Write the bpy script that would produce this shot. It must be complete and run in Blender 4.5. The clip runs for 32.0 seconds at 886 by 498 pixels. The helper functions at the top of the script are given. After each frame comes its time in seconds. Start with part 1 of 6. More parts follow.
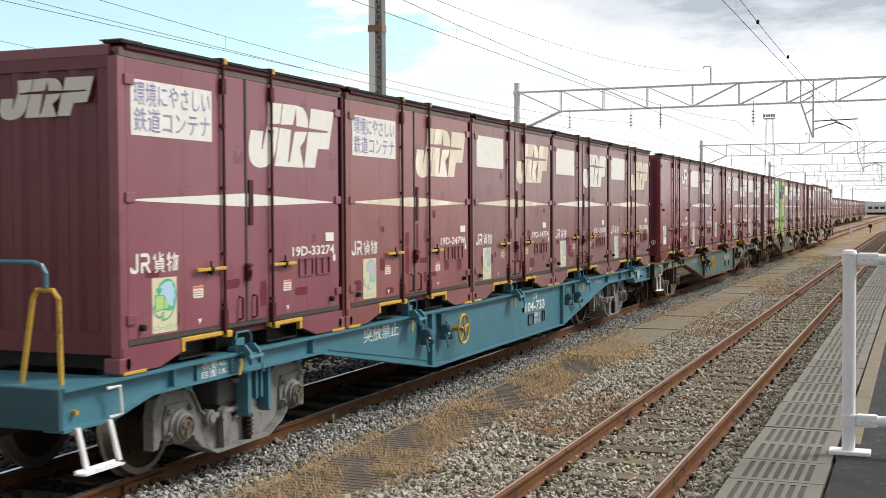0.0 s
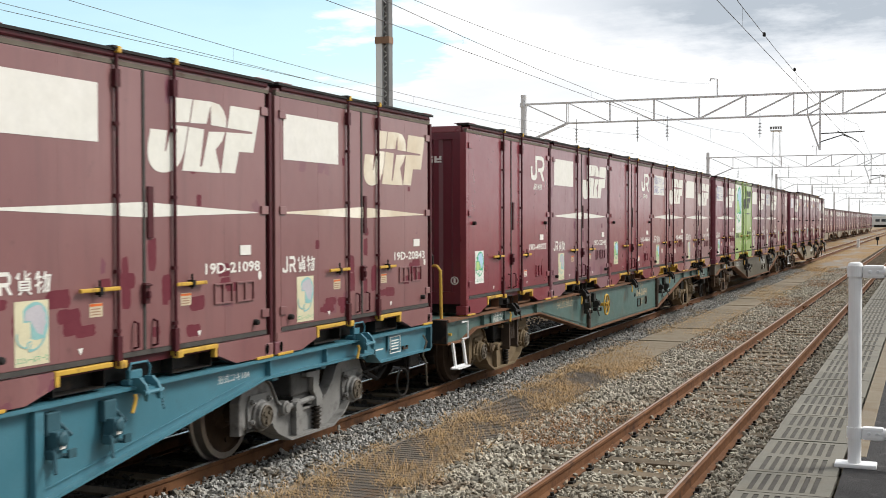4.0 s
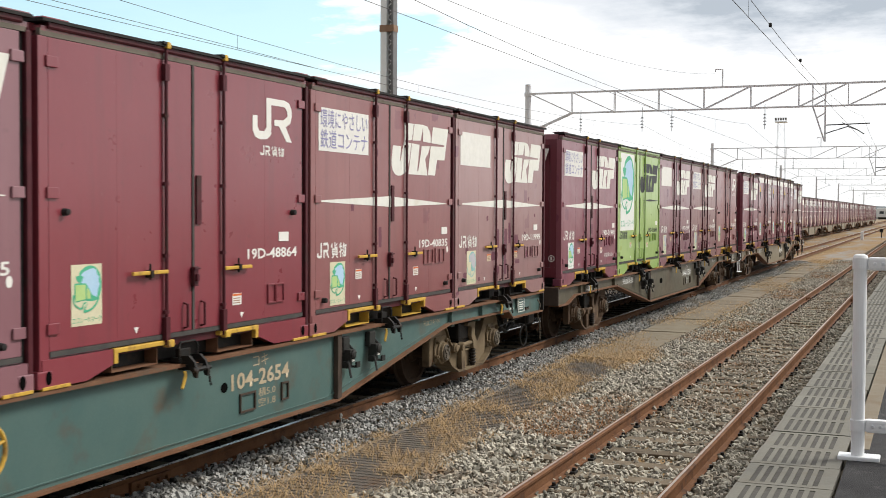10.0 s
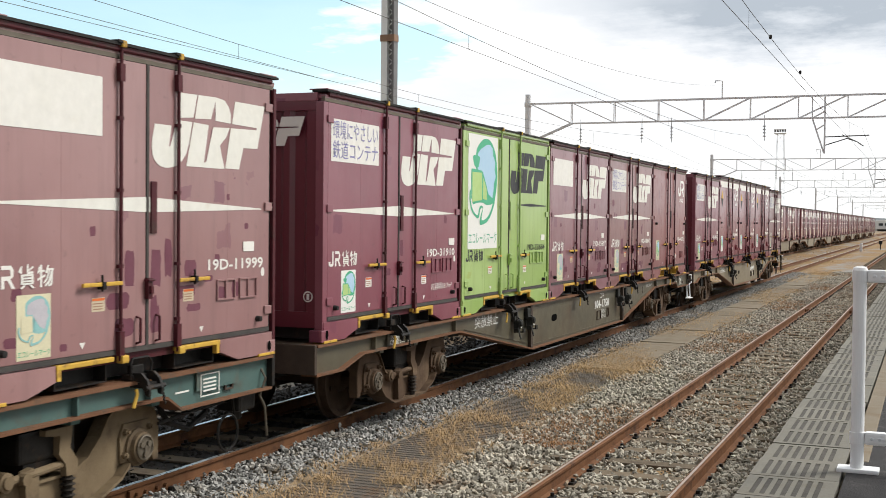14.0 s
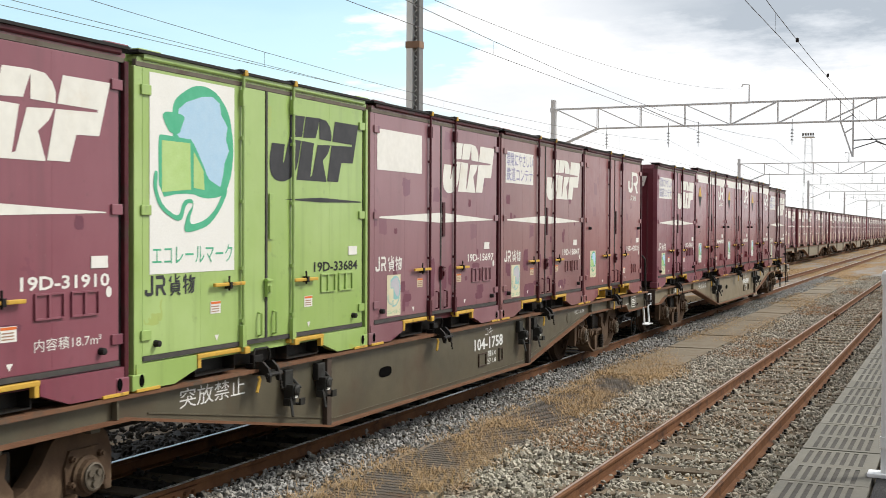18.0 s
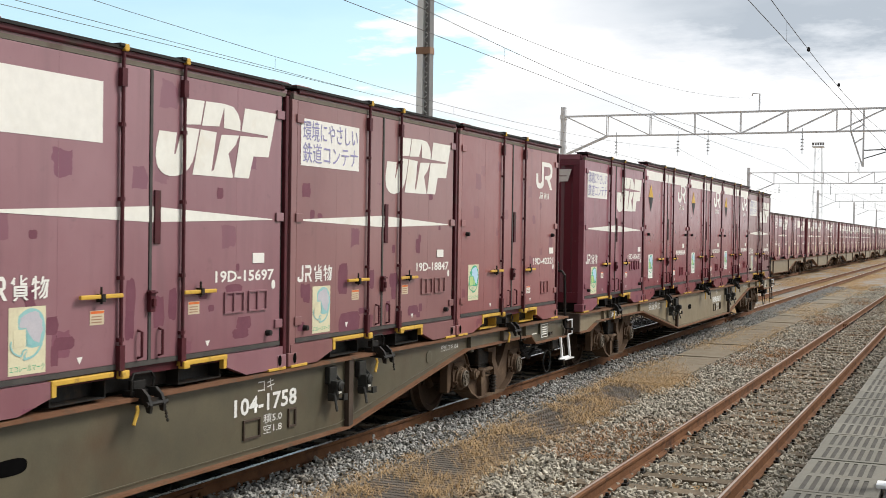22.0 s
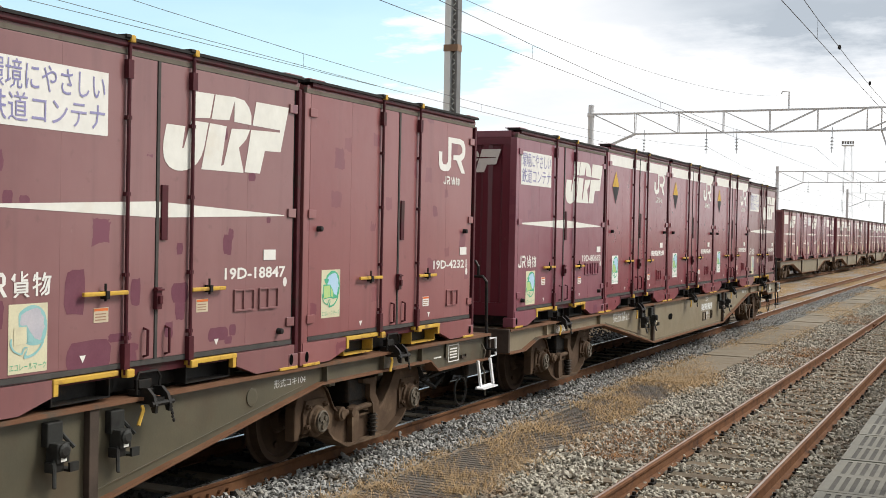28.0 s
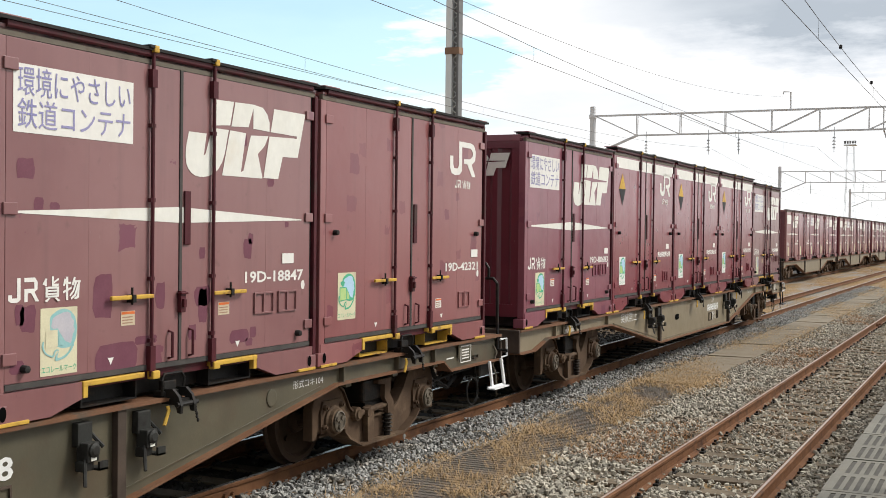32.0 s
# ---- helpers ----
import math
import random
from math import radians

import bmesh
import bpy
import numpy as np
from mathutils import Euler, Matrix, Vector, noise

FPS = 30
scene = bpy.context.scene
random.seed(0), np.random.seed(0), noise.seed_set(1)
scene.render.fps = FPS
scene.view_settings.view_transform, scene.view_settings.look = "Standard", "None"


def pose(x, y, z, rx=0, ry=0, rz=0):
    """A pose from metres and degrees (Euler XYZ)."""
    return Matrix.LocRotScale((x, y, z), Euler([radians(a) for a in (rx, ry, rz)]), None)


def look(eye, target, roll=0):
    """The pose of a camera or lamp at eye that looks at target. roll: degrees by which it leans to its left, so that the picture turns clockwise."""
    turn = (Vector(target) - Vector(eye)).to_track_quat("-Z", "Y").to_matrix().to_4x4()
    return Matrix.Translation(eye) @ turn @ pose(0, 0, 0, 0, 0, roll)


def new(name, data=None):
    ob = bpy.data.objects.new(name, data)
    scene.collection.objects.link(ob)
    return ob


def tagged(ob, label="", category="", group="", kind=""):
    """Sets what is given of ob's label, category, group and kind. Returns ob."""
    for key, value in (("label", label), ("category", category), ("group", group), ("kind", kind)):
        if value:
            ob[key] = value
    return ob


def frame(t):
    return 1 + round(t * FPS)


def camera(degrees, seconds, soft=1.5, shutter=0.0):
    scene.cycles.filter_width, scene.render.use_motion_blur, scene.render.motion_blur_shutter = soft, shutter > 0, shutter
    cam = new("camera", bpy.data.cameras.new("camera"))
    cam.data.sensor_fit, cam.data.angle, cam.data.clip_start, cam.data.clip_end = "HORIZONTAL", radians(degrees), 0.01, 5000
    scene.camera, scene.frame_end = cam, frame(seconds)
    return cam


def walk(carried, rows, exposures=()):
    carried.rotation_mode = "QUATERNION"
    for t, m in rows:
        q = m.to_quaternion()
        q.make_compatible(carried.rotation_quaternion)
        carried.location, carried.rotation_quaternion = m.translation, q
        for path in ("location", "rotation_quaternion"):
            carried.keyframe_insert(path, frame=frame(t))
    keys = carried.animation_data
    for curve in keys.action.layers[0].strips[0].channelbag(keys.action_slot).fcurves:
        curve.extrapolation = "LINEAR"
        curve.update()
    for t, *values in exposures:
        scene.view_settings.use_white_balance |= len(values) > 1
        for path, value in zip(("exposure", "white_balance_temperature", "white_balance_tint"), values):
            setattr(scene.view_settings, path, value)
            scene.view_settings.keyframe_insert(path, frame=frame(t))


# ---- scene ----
# The walk: seconds, place, heading (degrees right of the track), tilt, lean
PATH = [
    (0.0, 6.732, 0.001, 2.221, -21.92, -1.88, -0.28),
    (0.5, 6.730, -0.004, 2.222, -22.18, -2.08, -0.38),
    (1.0, 6.731, -0.004, 2.223, -22.33, -2.11, -0.15),
    (1.5, 6.730, 0.002, 2.220, -22.41, -2.05, -0.31),
    (2.0, 6.728, 0.015, 2.222, -22.46, -1.63, -0.33),
    (2.5, 6.731, -0.001, 2.221, -22.62, -1.39, -0.25),
    (3.0, 6.732, -0.003, 2.224, -22.63, -1.33, -0.37),
    (3.5, 6.733, -0.009, 2.223, -22.72, -1.27, -0.05),
    (4.0, 6.740, -0.011, 2.221, -22.23, -1.32, -0.15),
    (4.5, 6.734, -0.003, 2.226, -22.20, -1.43, -0.06),
    (6.5, 6.738, -0.000, 2.219, -22.99, -1.57, -0.22),
    (7.0, 6.738, -0.005, 2.219, -23.18, -1.45, 0.19),
    (7.5, 6.738, -0.002, 2.218, -23.02, -1.42, 0.34),
    (8.0, 6.738, -0.007, 2.218, -22.71, -1.42, 0.57),
    (8.5, 6.736, -0.007, 2.219, -22.57, -1.44, 0.45),
    (9.0, 6.737, -0.005, 2.217, -22.41, -1.57, 0.50),
    (9.5, 6.733, 0.002, 2.218, -22.30, -1.75, 0.29),
    (10.0, 6.731, 0.010, 2.220, -22.39, -1.85, 0.26),
    (10.5, 6.730, 0.001, 2.219, -22.51, -1.81, 0.50),
    (11.0, 6.730, 0.001, 2.218, -22.44, -1.72, 0.47),
    (11.5, 6.732, 0.013, 2.215, -22.34, -1.64, 0.43),
    (12.0, 6.732, -0.003, 2.217, -22.21, -1.60, 0.33),
    (12.5, 6.730, -0.003, 2.218, -22.26, -1.62, 0.25),
    (13.0, 6.728, -0.001, 2.219, -22.32, -1.62, 0.55),
    (13.5, 6.728, 0.002, 2.220, -22.32, -1.48, 0.55),
    (14.0, 6.727, 0.002, 2.223, -22.35, -1.39, 0.58),
    (14.5, 6.724, 0.007, 2.221, -22.53, -1.28, 0.61),
    (16.5, 6.730, 0.006, 2.224, -23.19, -1.11, 0.35),
    (17.0, 6.730, -0.005, 2.224, -23.44, -1.11, 0.23),
    (17.5, 6.730, -0.010, 2.222, -23.58, -1.09, 0.29),
    (18.0, 6.730, 0.004, 2.220, -23.63, -1.10, 0.26),
    (18.5, 6.730, 0.004, 2.220, -23.72, -1.13, 0.33),
    (19.0, 6.730, 0.002, 2.222, -23.73, -1.09, 0.36),
    (19.5, 6.727, 0.006, 2.218, -23.74, -0.97, 0.64),
    (20.0, 6.730, 0.006, 2.218, -23.64, -0.85, 0.73),
    (20.5, 6.725, 0.012, 2.217, -23.65, -0.72, 0.73),
    (21.0, 6.723, 0.023, 2.214, -23.71, -0.72, 0.74),
    (21.5, 6.722, 0.013, 2.220, -23.80, -0.77, 0.71),
    (22.0, 6.722, 0.006, 2.218, -24.03, -0.81, 0.84),
    (22.5, 6.726, -0.004, 2.221, -24.07, -0.88, 0.79),
    (23.0, 6.727, -0.000, 2.222, -24.10, -0.85, 0.69),
    (23.5, 6.721, -0.000, 2.220, -24.15, -0.76, 0.71),
    (24.0, 6.725, 0.001, 2.218, -24.07, -0.68, 0.60),
    (24.5, 6.723, 0.007, 2.216, -23.91, -0.76, 0.61),
    (25.0, 6.721, 0.005, 2.219, -24.03, -0.84, 0.73),
    (25.5, 6.722, -0.009, 2.221, -24.14, -0.94, 0.84),
    (27.5, 6.712, -0.010, 2.218, -25.15, -0.92, 0.91),
    (28.0, 6.710, 0.002, 2.218, -25.30, -0.96, 1.12),
    (28.5, 6.710, 0.003, 2.212, -25.37, -0.95, 1.02),
    (29.0, 6.710, -0.008, 2.217, -25.38, -0.95, 0.88),
    (29.5, 6.707, -0.012, 2.218, -25.38, -0.95, 0.91),
    (30.0, 6.710, -0.007, 2.216, -25.40, -0.95, 0.74),
    (30.5, 6.707, -0.003, 2.218, -25.47, -0.94, 0.71),
    (31.0, 6.708, -0.005, 2.218, -25.54, -0.93, 0.80),
    (31.5, 6.711, -0.008, 2.215, -25.53, -0.89, 0.73),
    (32.0, 6.715, -0.009, 2.216, -25.44, -0.82, 0.67),
]


def aim(x, y, z, heading, tilt, lean):
    h, p = radians(heading), radians(tilt)
    way = Vector((math.sin(h) * math.cos(p), math.cos(h) * math.cos(p), math.sin(p)))
    eye = Vector((x, y, z))
    return look(eye, eye + way, lean)


cam = camera(41.11, 32.0, soft=0.9, shutter=0.3)
walk(cam, [(t, aim(*row)) for t, *row in PATH])

# How far the goods train has rolled towards the platform: seconds, metres
ROLL = [(0, 0.00), (0.5, 1.66), (1, 3.32), (1.5, 4.96), (2, 6.58), (2.5, 8.19), (3, 9.79), (3.5, 11.37), (4, 12.89), (4.5, 14.37), (6.5, 19.92), (7, 21.20), (7.5, 22.47), (8, 23.71), (8.5, 24.95), (9, 26.16), (9.5, 27.34), (10, 28.47), (10.5, 29.58), (11, 30.66), (11.5, 31.70), (12, 32.73), (12.5, 33.74), (13, 34.72), (13.5, 35.68), (14, 36.62), (14.5, 37.54), (16.5, 41.28), (17, 42.11), (17.5, 42.92), (18, 43.71), (18.5, 44.48), (19, 45.23), (19.5, 45.97), (20, 46.68), (20.5, 47.36), (21, 48.01), (21.5, 48.63), (22, 49.20), (22.5, 49.75), (23, 50.26), (23.5, 50.73), (24, 51.17), (24.5, 51.57), (25, 51.94), (25.5, 52.29), (27.5, 53.17), (28, 53.23), (28.5, 53.24), (29, 53.21), (29.5, 53.16), (30, 53.10), (30.5, 53.06), (31, 53.02), (31.5, 53.00), (32, 53.00)]

# World: bright broken overcast
world = bpy.data.worlds.new("sky")
scene.world = world
world.use_nodes = True
wn, wl = world.node_tree.nodes, world.node_tree.links
wn.clear()
SUN_UP, SUN_TURN = radians(44), radians(52)
sky = wn.new("ShaderNodeTexSky")
sky.sky_type, sky.sun_disc, sky.sun_elevation, sky.sun_rotation = "NISHITA", False, SUN_UP, SUN_TURN
sky.air_density, sky.dust_density, sky.ozone_density = 1.0, 1.5, 1.0
coord = wn.new("ShaderNodeTexCoord")
split = wn.new("ShaderNodeSeparateXYZ")
wl.new(coord.outputs["Generated"], split.inputs[0])


def wmath(op, a, b=None):
    n = wn.new("ShaderNodeMath")
    n.operation = op
    for i, v in enumerate((a, b)):
        if v is None:
            continue
        if isinstance(v, (int, float)):
            n.inputs[i].default_value = v
        else:
            wl.new(v, n.inputs[i])
    return n.outputs[0]


high = wmath("ADD", wmath("MAXIMUM", split.outputs[2], 0.0), 0.13)
flat = wn.new("ShaderNodeCombineXYZ")
wl.new(wmath("DIVIDE", split.outputs[0], high), flat.inputs[0])
wl.new(wmath("DIVIDE", split.outputs[1], high), flat.inputs[1])


def wnoise(scale, detail, shift, rough=0.55):
    m = wn.new("ShaderNodeMapping")
    m.inputs["Location"].default_value = shift
    wl.new(flat.outputs[0], m.inputs[0])
    n = wn.new("ShaderNodeTexNoise")
    n.inputs["Scale"].default_value, n.inputs["Detail"].default_value, n.inputs["Roughness"].default_value = scale, detail, rough
    wl.new(m.outputs[0], n.inputs["Vector"])
    return n.outputs[0]


def wramp(fac, *stops):
    n = wn.new("ShaderNodeValToRGB")
    els = n.color_ramp.elements
    while len(els) < len(stops):
        els.new(0.5)
    for e, (p, c) in zip(els, stops):
        e.position, e.color = p, (*c, 1)
    wl.new(fac, n.inputs[0])
    return n.outputs[0]


def wmix(fac, a, b):
    n = wn.new("ShaderNodeMix")
    n.data_type = "RGBA"
    wl.new(fac, n.inputs[0])
    for i, v in ((6, a), (7, b)):
        if isinstance(v, tuple):
            n.inputs[i].default_value = (*v, 1)
        else:
            wl.new(v, n.inputs[i])
    return n.outputs[2]


SKY_GAIN = 0.175
gain = wn.new("ShaderNodeMix")
gain.data_type, gain.blend_type = "RGBA", "MULTIPLY"
gain.inputs[0].default_value = 1.0
wl.new(sky.outputs[0], gain.inputs[6])
gain.inputs[7].default_value = (SKY_GAIN * 0.92, SKY_GAIN * 1.10, SKY_GAIN * 1.05, 1)


def toward(heading, up, wide):
    """1 in one direction of the sky, falling to 0 that many degrees away."""
    h, p = radians(heading), radians(up)
    d = wn.new("ShaderNodeVectorMath")
    d.operation = "DOT_PRODUCT"
    wl.new(coord.outputs["Generated"], d.inputs[0])
    d.inputs[1].default_value = (math.sin(h) * math.cos(p), math.cos(h) * math.cos(p), math.sin(p))
    r = wn.new("ShaderNodeMapRange")
    r.inputs[1].default_value, r.inputs[2].default_value = math.cos(radians(wide)), 1.0
    wl.new(d.outputs["Value"], r.inputs[0])
    return r.outputs[0]


veil = wmath("SUBTRACT", wnoise(2.3, 8, (3.1, 1.7, 0)), wmath("SUBTRACT", wmath("MULTIPLY", toward(-48, 15, 30), 0.42), wmath("MULTIPLY", toward(0, 13, 24), 0.35)))
cover = wramp(veil, (0.34, (0.18, 0.18, 0.18)), (0.44, (1, 1, 1)))
above = wn.new("ShaderNodeMapRange")
above.inputs[1].default_value, above.inputs[2].default_value = 0.132, 0.172
wl.new(wmath("ADD", split.outputs[2], wmath("MULTIPLY", wmath("SUBTRACT", wnoise(3.2, 9, (5.0, 2.2, 0), 0.62), 0.5), 0.10)), above.inputs[0])
bank = wmath("ADD", wnoise(0.9, 7, (-0.6, 4.4, 2.0)), wmath("MULTIPLY", wmath("MULTIPLY", above.outputs[0], wmath("MINIMUM", wmath("MULTIPLY", toward(5, 13, 25), 1.5), 1.0)), 0.53))
shade = wramp(bank, (0.44, (1.03, 1.03, 1.03)), (0.58, (0.80, 0.82, 0.85)), (0.78, (0.64, 0.68, 0.73)), (1.0, (0.43, 0.48, 0.54)))
clouds = wmix(cover, gain.outputs[2], shade)
# sky at full strength ahead; the unseen half behind dimmed to deepen shade
glow = wn.new("ShaderNodeMapRange")
glow.interpolation_type = "SMOOTHSTEP"
glow.inputs[1].default_value, glow.inputs[2].default_value, glow.inputs[3].default_value, glow.inputs[4].default_value = -0.55, 0.15, 0.50, 1.0
half = wn.new("ShaderNodeVectorMath")
half.operation = "DOT_PRODUCT"
wl.new(coord.outputs["Generated"], half.inputs[0])
half.inputs[1].default_value = (math.sin(radians(8)), math.cos(radians(8)), 0.0)
wl.new(half.outputs["Value"], glow.inputs[0])
haze = wramp(split.outputs[2], (0.03, (1, 1, 1)), (0.13, (0, 0, 0)))
full = wmix(haze, clouds, (0.95, 0.96, 0.96))
back = wn.new("ShaderNodeBackground")
wl.new(full, back.inputs[0])
wl.new(glow.outputs[0], back.inputs[1])
out = wn.new("ShaderNodeOutputWorld")
wl.new(back.outputs[0], out.inputs[0])

sun = new("sun", bpy.data.lights.new("sun", "SUN"))
sun.data.energy, sun.data.angle, sun.data.color = 3.0, radians(18), (1.0, 0.95, 0.87)
sun_way = Vector((math.sin(SUN_TURN) * math.cos(SUN_UP), math.cos(SUN_TURN) * math.cos(SUN_UP), math.sin(SUN_UP)))
sun.matrix_world = look(sun_way * 60, (0, 0, 0))
scene.view_settings.exposure = 0.28

# ---------------------------------------------------------------- materials


class Nodes:
    """A node material under construction."""

    def __init__(self, name):
        self.mat = bpy.data.materials.new(name)
        self.mat.use_nodes = True
        self.n, self.l = self.mat.node_tree.nodes, self.mat.node_tree.links
        self.bsdf = self.n["Principled BSDF"]
        self.co = self.n.new("ShaderNodeTexCoord").outputs["Object"]

    def put(self, value, socket):
        if isinstance(value, (int, float)):
            socket.default_value = value
        elif isinstance(value, tuple):
            socket.default_value = (*value, 1) if len(value) == 3 else value
        else:
            self.l.new(value, socket)

    def math(self, op, a, b=0.0, clamp=False):
        m = self.n.new("ShaderNodeMath")
        m.operation, m.use_clamp = op, clamp
        self.put(a, m.inputs[0]), self.put(b, m.inputs[1])
        return m.outputs[0]

    def noise(self, scale, detail=4, stretch=(1, 1, 1), rough=0.6, co=None):
        m = self.n.new("ShaderNodeMapping")
        m.inputs["Scale"].default_value = stretch
        self.l.new(co or self.co, m.inputs[0])
        t = self.n.new("ShaderNodeTexNoise")
        t.inputs["Scale"].default_value, t.inputs["Detail"].default_value, t.inputs["Roughness"].default_value = scale, detail, rough
        self.l.new(m.outputs[0], t.inputs["Vector"])
        return t.outputs[0]

    def step(self, fac, lo, hi):
        r = self.n.new("ShaderNodeMapRange")
        r.inputs[1].default_value, r.inputs[2].default_value = lo, hi
        self.l.new(fac, r.inputs[0])
        return r.outputs[0]

    def mix(self, fac, a, b, kind="MIX"):
        m = self.n.new("ShaderNodeMix")
        m.data_type, m.blend_type = "RGBA", kind
        self.put(fac, m.inputs[0]), self.put(a, m.inputs[6]), self.put(b, m.inputs[7])
        return m.outputs[2]

    def random(self, island=False):
        if island:
            return self.n.new("ShaderNodeNewGeometry").outputs["Random Per Island"]
        return self.n.new("ShaderNodeObjectInfo").outputs["Random"]

    def scatter(self):
        """Shifts the pattern from object to object."""
        v = self.n.new("ShaderNodeVectorMath")
        v.operation = "ADD"
        c = self.n.new("ShaderNodeCombineXYZ")
        r = self.random()
        self.l.new(self.math("MULTIPLY", r, 37.0), c.inputs[0])
        self.l.new(self.math("MULTIPLY", r, 53.0), c.inputs[1])
        self.l.new(self.math("MULTIPLY", r, 19.0), c.inputs[2])
        self.l.new(self.co, v.inputs[0]), self.l.new(c.outputs[0], v.inputs[1])
        self.co = v.outputs[0]

    def bump(self, height, strength, distance=0.01):
        b = self.n.new("ShaderNodeBump")
        b.inputs["Strength"].default_value, b.inputs["Distance"].default_value = strength, distance
        self.l.new(height, b.inputs["Height"])
        self.l.new(b.outputs[0], self.bsdf.inputs["Normal"])

    def done(self, colour, rough, metal=0.0, spec=0.5):
        self.put(colour, self.bsdf.inputs["Base Color"]), self.put(rough, self.bsdf.inputs["Roughness"])
        self.put(metal, self.bsdf.inputs["Metallic"])
        self.bsdf.inputs["Specular IOR Level"].default_value = spec
        return self.mat


def surface(name, c1, c2, scale=3.0, rough=0.7, metal=0.0, bump=0.15, fine=70.0, vary=0.0, island=0.0, dirt=None, dirt_lo=0.55, dirt_hi=0.72, dirt_scale=4.0, spec=0.22, depth=0.01):
    k = Nodes(name)
    k.scatter()
    col = k.mix(k.step(k.noise(scale), 0.3, 0.7), c1, c2)
    col = k.mix(k.math("MULTIPLY", k.noise(fine, 3), 0.35), col, tuple(v * 0.45 for v in c1))
    if dirt:
        col = k.mix(k.step(k.noise(dirt_scale, 7), dirt_lo, dirt_hi), col, dirt)
    if vary:
        col = k.mix(k.math("MULTIPLY", k.random(), vary), col, tuple(v * 0.35 for v in c2))
    if island:
        col = k.mix(k.math("MULTIPLY", k.math("POWER", k.random(True), 1.6), island), col, tuple(v * 0.16 for v in c1))
    if bump:
        k.bump(k.noise(fine * 0.6, 4), bump, depth)
    return k.done(col, k.math("ADD", k.math("MULTIPLY", k.noise(scale * 3), 0.25), rough - 0.12), metal, spec)


def paint(name, base, faded, patch, amount, rough=0.31, gloss=0.34):
    """Old container paint: faded in clouds, run with rain, with squares of newer paint brushed over scratches."""
    k = Nodes(name)
    k.scatter()
    col = k.mix(k.step(k.noise(0.8, 6, (1, 1, 0.55)), 0.30, 0.70), base, faded)
    bleach = k.step(k.noise(0.5, 5), 0.46, 0.72)
    col = k.mix(k.math("MULTIPLY", bleach, 0.55), col, tuple(c + 0.11 * (c - 0.03) + 0.55 * faded[1] * 0.5 for c in faded))
    if amount:
        wob = k.n.new("ShaderNodeTexNoise")
        wob.inputs["Scale"].default_value, wob.inputs["Detail"].default_value = 7.0, 3
        k.l.new(k.co, wob.inputs["Vector"])
        warp = k.n.new("ShaderNodeVectorMath")
        warp.operation = "MULTIPLY_ADD"
        k.l.new(wob.outputs["Color"], warp.inputs[0])
        warp.inputs[1].default_value = (0.10, 0.10, 0.10)
        k.l.new(k.co, warp.inputs[2])
        v = k.n.new("ShaderNodeTexVoronoi")
        v.distance, v.inputs["Scale"].default_value, v.inputs["Randomness"].default_value = "CHEBYCHEV", 3.6, 1.0
        k.l.new(warp.outputs[0], v.inputs["Vector"])
        s = k.n.new("ShaderNodeSeparateColor")
        k.l.new(v.outputs["Color"], s.inputs[0])
        near = k.math("LESS_THAN", v.outputs["Distance"], k.math("ADD", k.math("MULTIPLY", s.outputs[1], 0.26), 0.12))
        some = k.math("GREATER_THAN", s.outputs[0], 1.0 - amount)
        col = k.mix(k.math("MULTIPLY", k.math("MULTIPLY", near, some), k.math("ADD", k.math("MULTIPLY", s.outputs[2], 0.55), 0.3)), col, patch)
    streak = k.step(k.noise(6.0, 6, (1, 1, 0.07)), 0.52, 0.80)
    col = k.mix(k.math("MULTIPLY", streak, 0.42), col, tuple(c * 0.5 + 0.02 for c in base))
    grime = k.step(k.noise(9.0, 8), 0.62, 0.80)
    col = k.mix(k.math("MULTIPLY", grime, 0.35), col, (0.045, 0.030, 0.026))
    scuff = k.step(k.noise(26.0, 4, (1, 1, 0.5)), 0.70, 0.78)
    col = k.mix(k.math("MULTIPLY", scuff, 0.25), col, (0.30, 0.22, 0.20))
    k.bump(k.noise(2.2, 3), 0.12, 0.03)
    k.bsdf.inputs["Coat Weight"].default_value, k.bsdf.inputs["Coat Roughness"].default_value = gloss, 0.16
    return k.done(col, k.math("ADD", k.math("MULTIPLY", k.noise(4.0), 0.30), rough - 0.1), 0.0, 0.5)


MAROON_NEW = paint("maroon_paint_new", (0.186, 0.027, 0.040), (0.215, 0.040, 0.052), (0.15, 0.02, 0.04), 0.0, 0.27, 0.55)
MAROON_MID = paint("maroon_paint_brown", (0.208, 0.064, 0.066), (0.255, 0.098, 0.096), (0.15, 0.028, 0.05), 0.16)
MAROON_OLD = paint("maroon_paint_faded", (0.185, 0.076, 0.078), (0.235, 0.112, 0.110), (0.145, 0.030, 0.065), 0.16)
MAROON_PLUM = paint("plum_maroon_paint", (0.185, 0.047, 0.068), (0.235, 0.078, 0.102), (0.14, 0.028, 0.06), 0.22)
MAROON_MAUVE = paint("faded_mauve_paint", (0.195, 0.082, 0.098), (0.25, 0.122, 0.140), (0.145, 0.032, 0.07), 0.14)
MAROON_PALE = paint("bleached_mauve_paint", (0.25, 0.130, 0.130), (0.31, 0.172, 0.168), (0.145, 0.032, 0.07), 0.14)
# Tower steel paled towards blue: distance haze put into the colour
TOWER_STEEL = surface("haze_pale_tower_steel", (0.72, 0.78, 0.82), (0.78, 0.82, 0.85), 2, 0.6, bump=0)
# Ends: deep less-faded maroon, darkened further to carry the shade of the gaps
MAROON_END_SHADE = paint("deep_maroon_end_shade_paint", (0.100, 0.012, 0.024), (0.126, 0.018, 0.031), (0.10, 0.015, 0.03), 0.05)
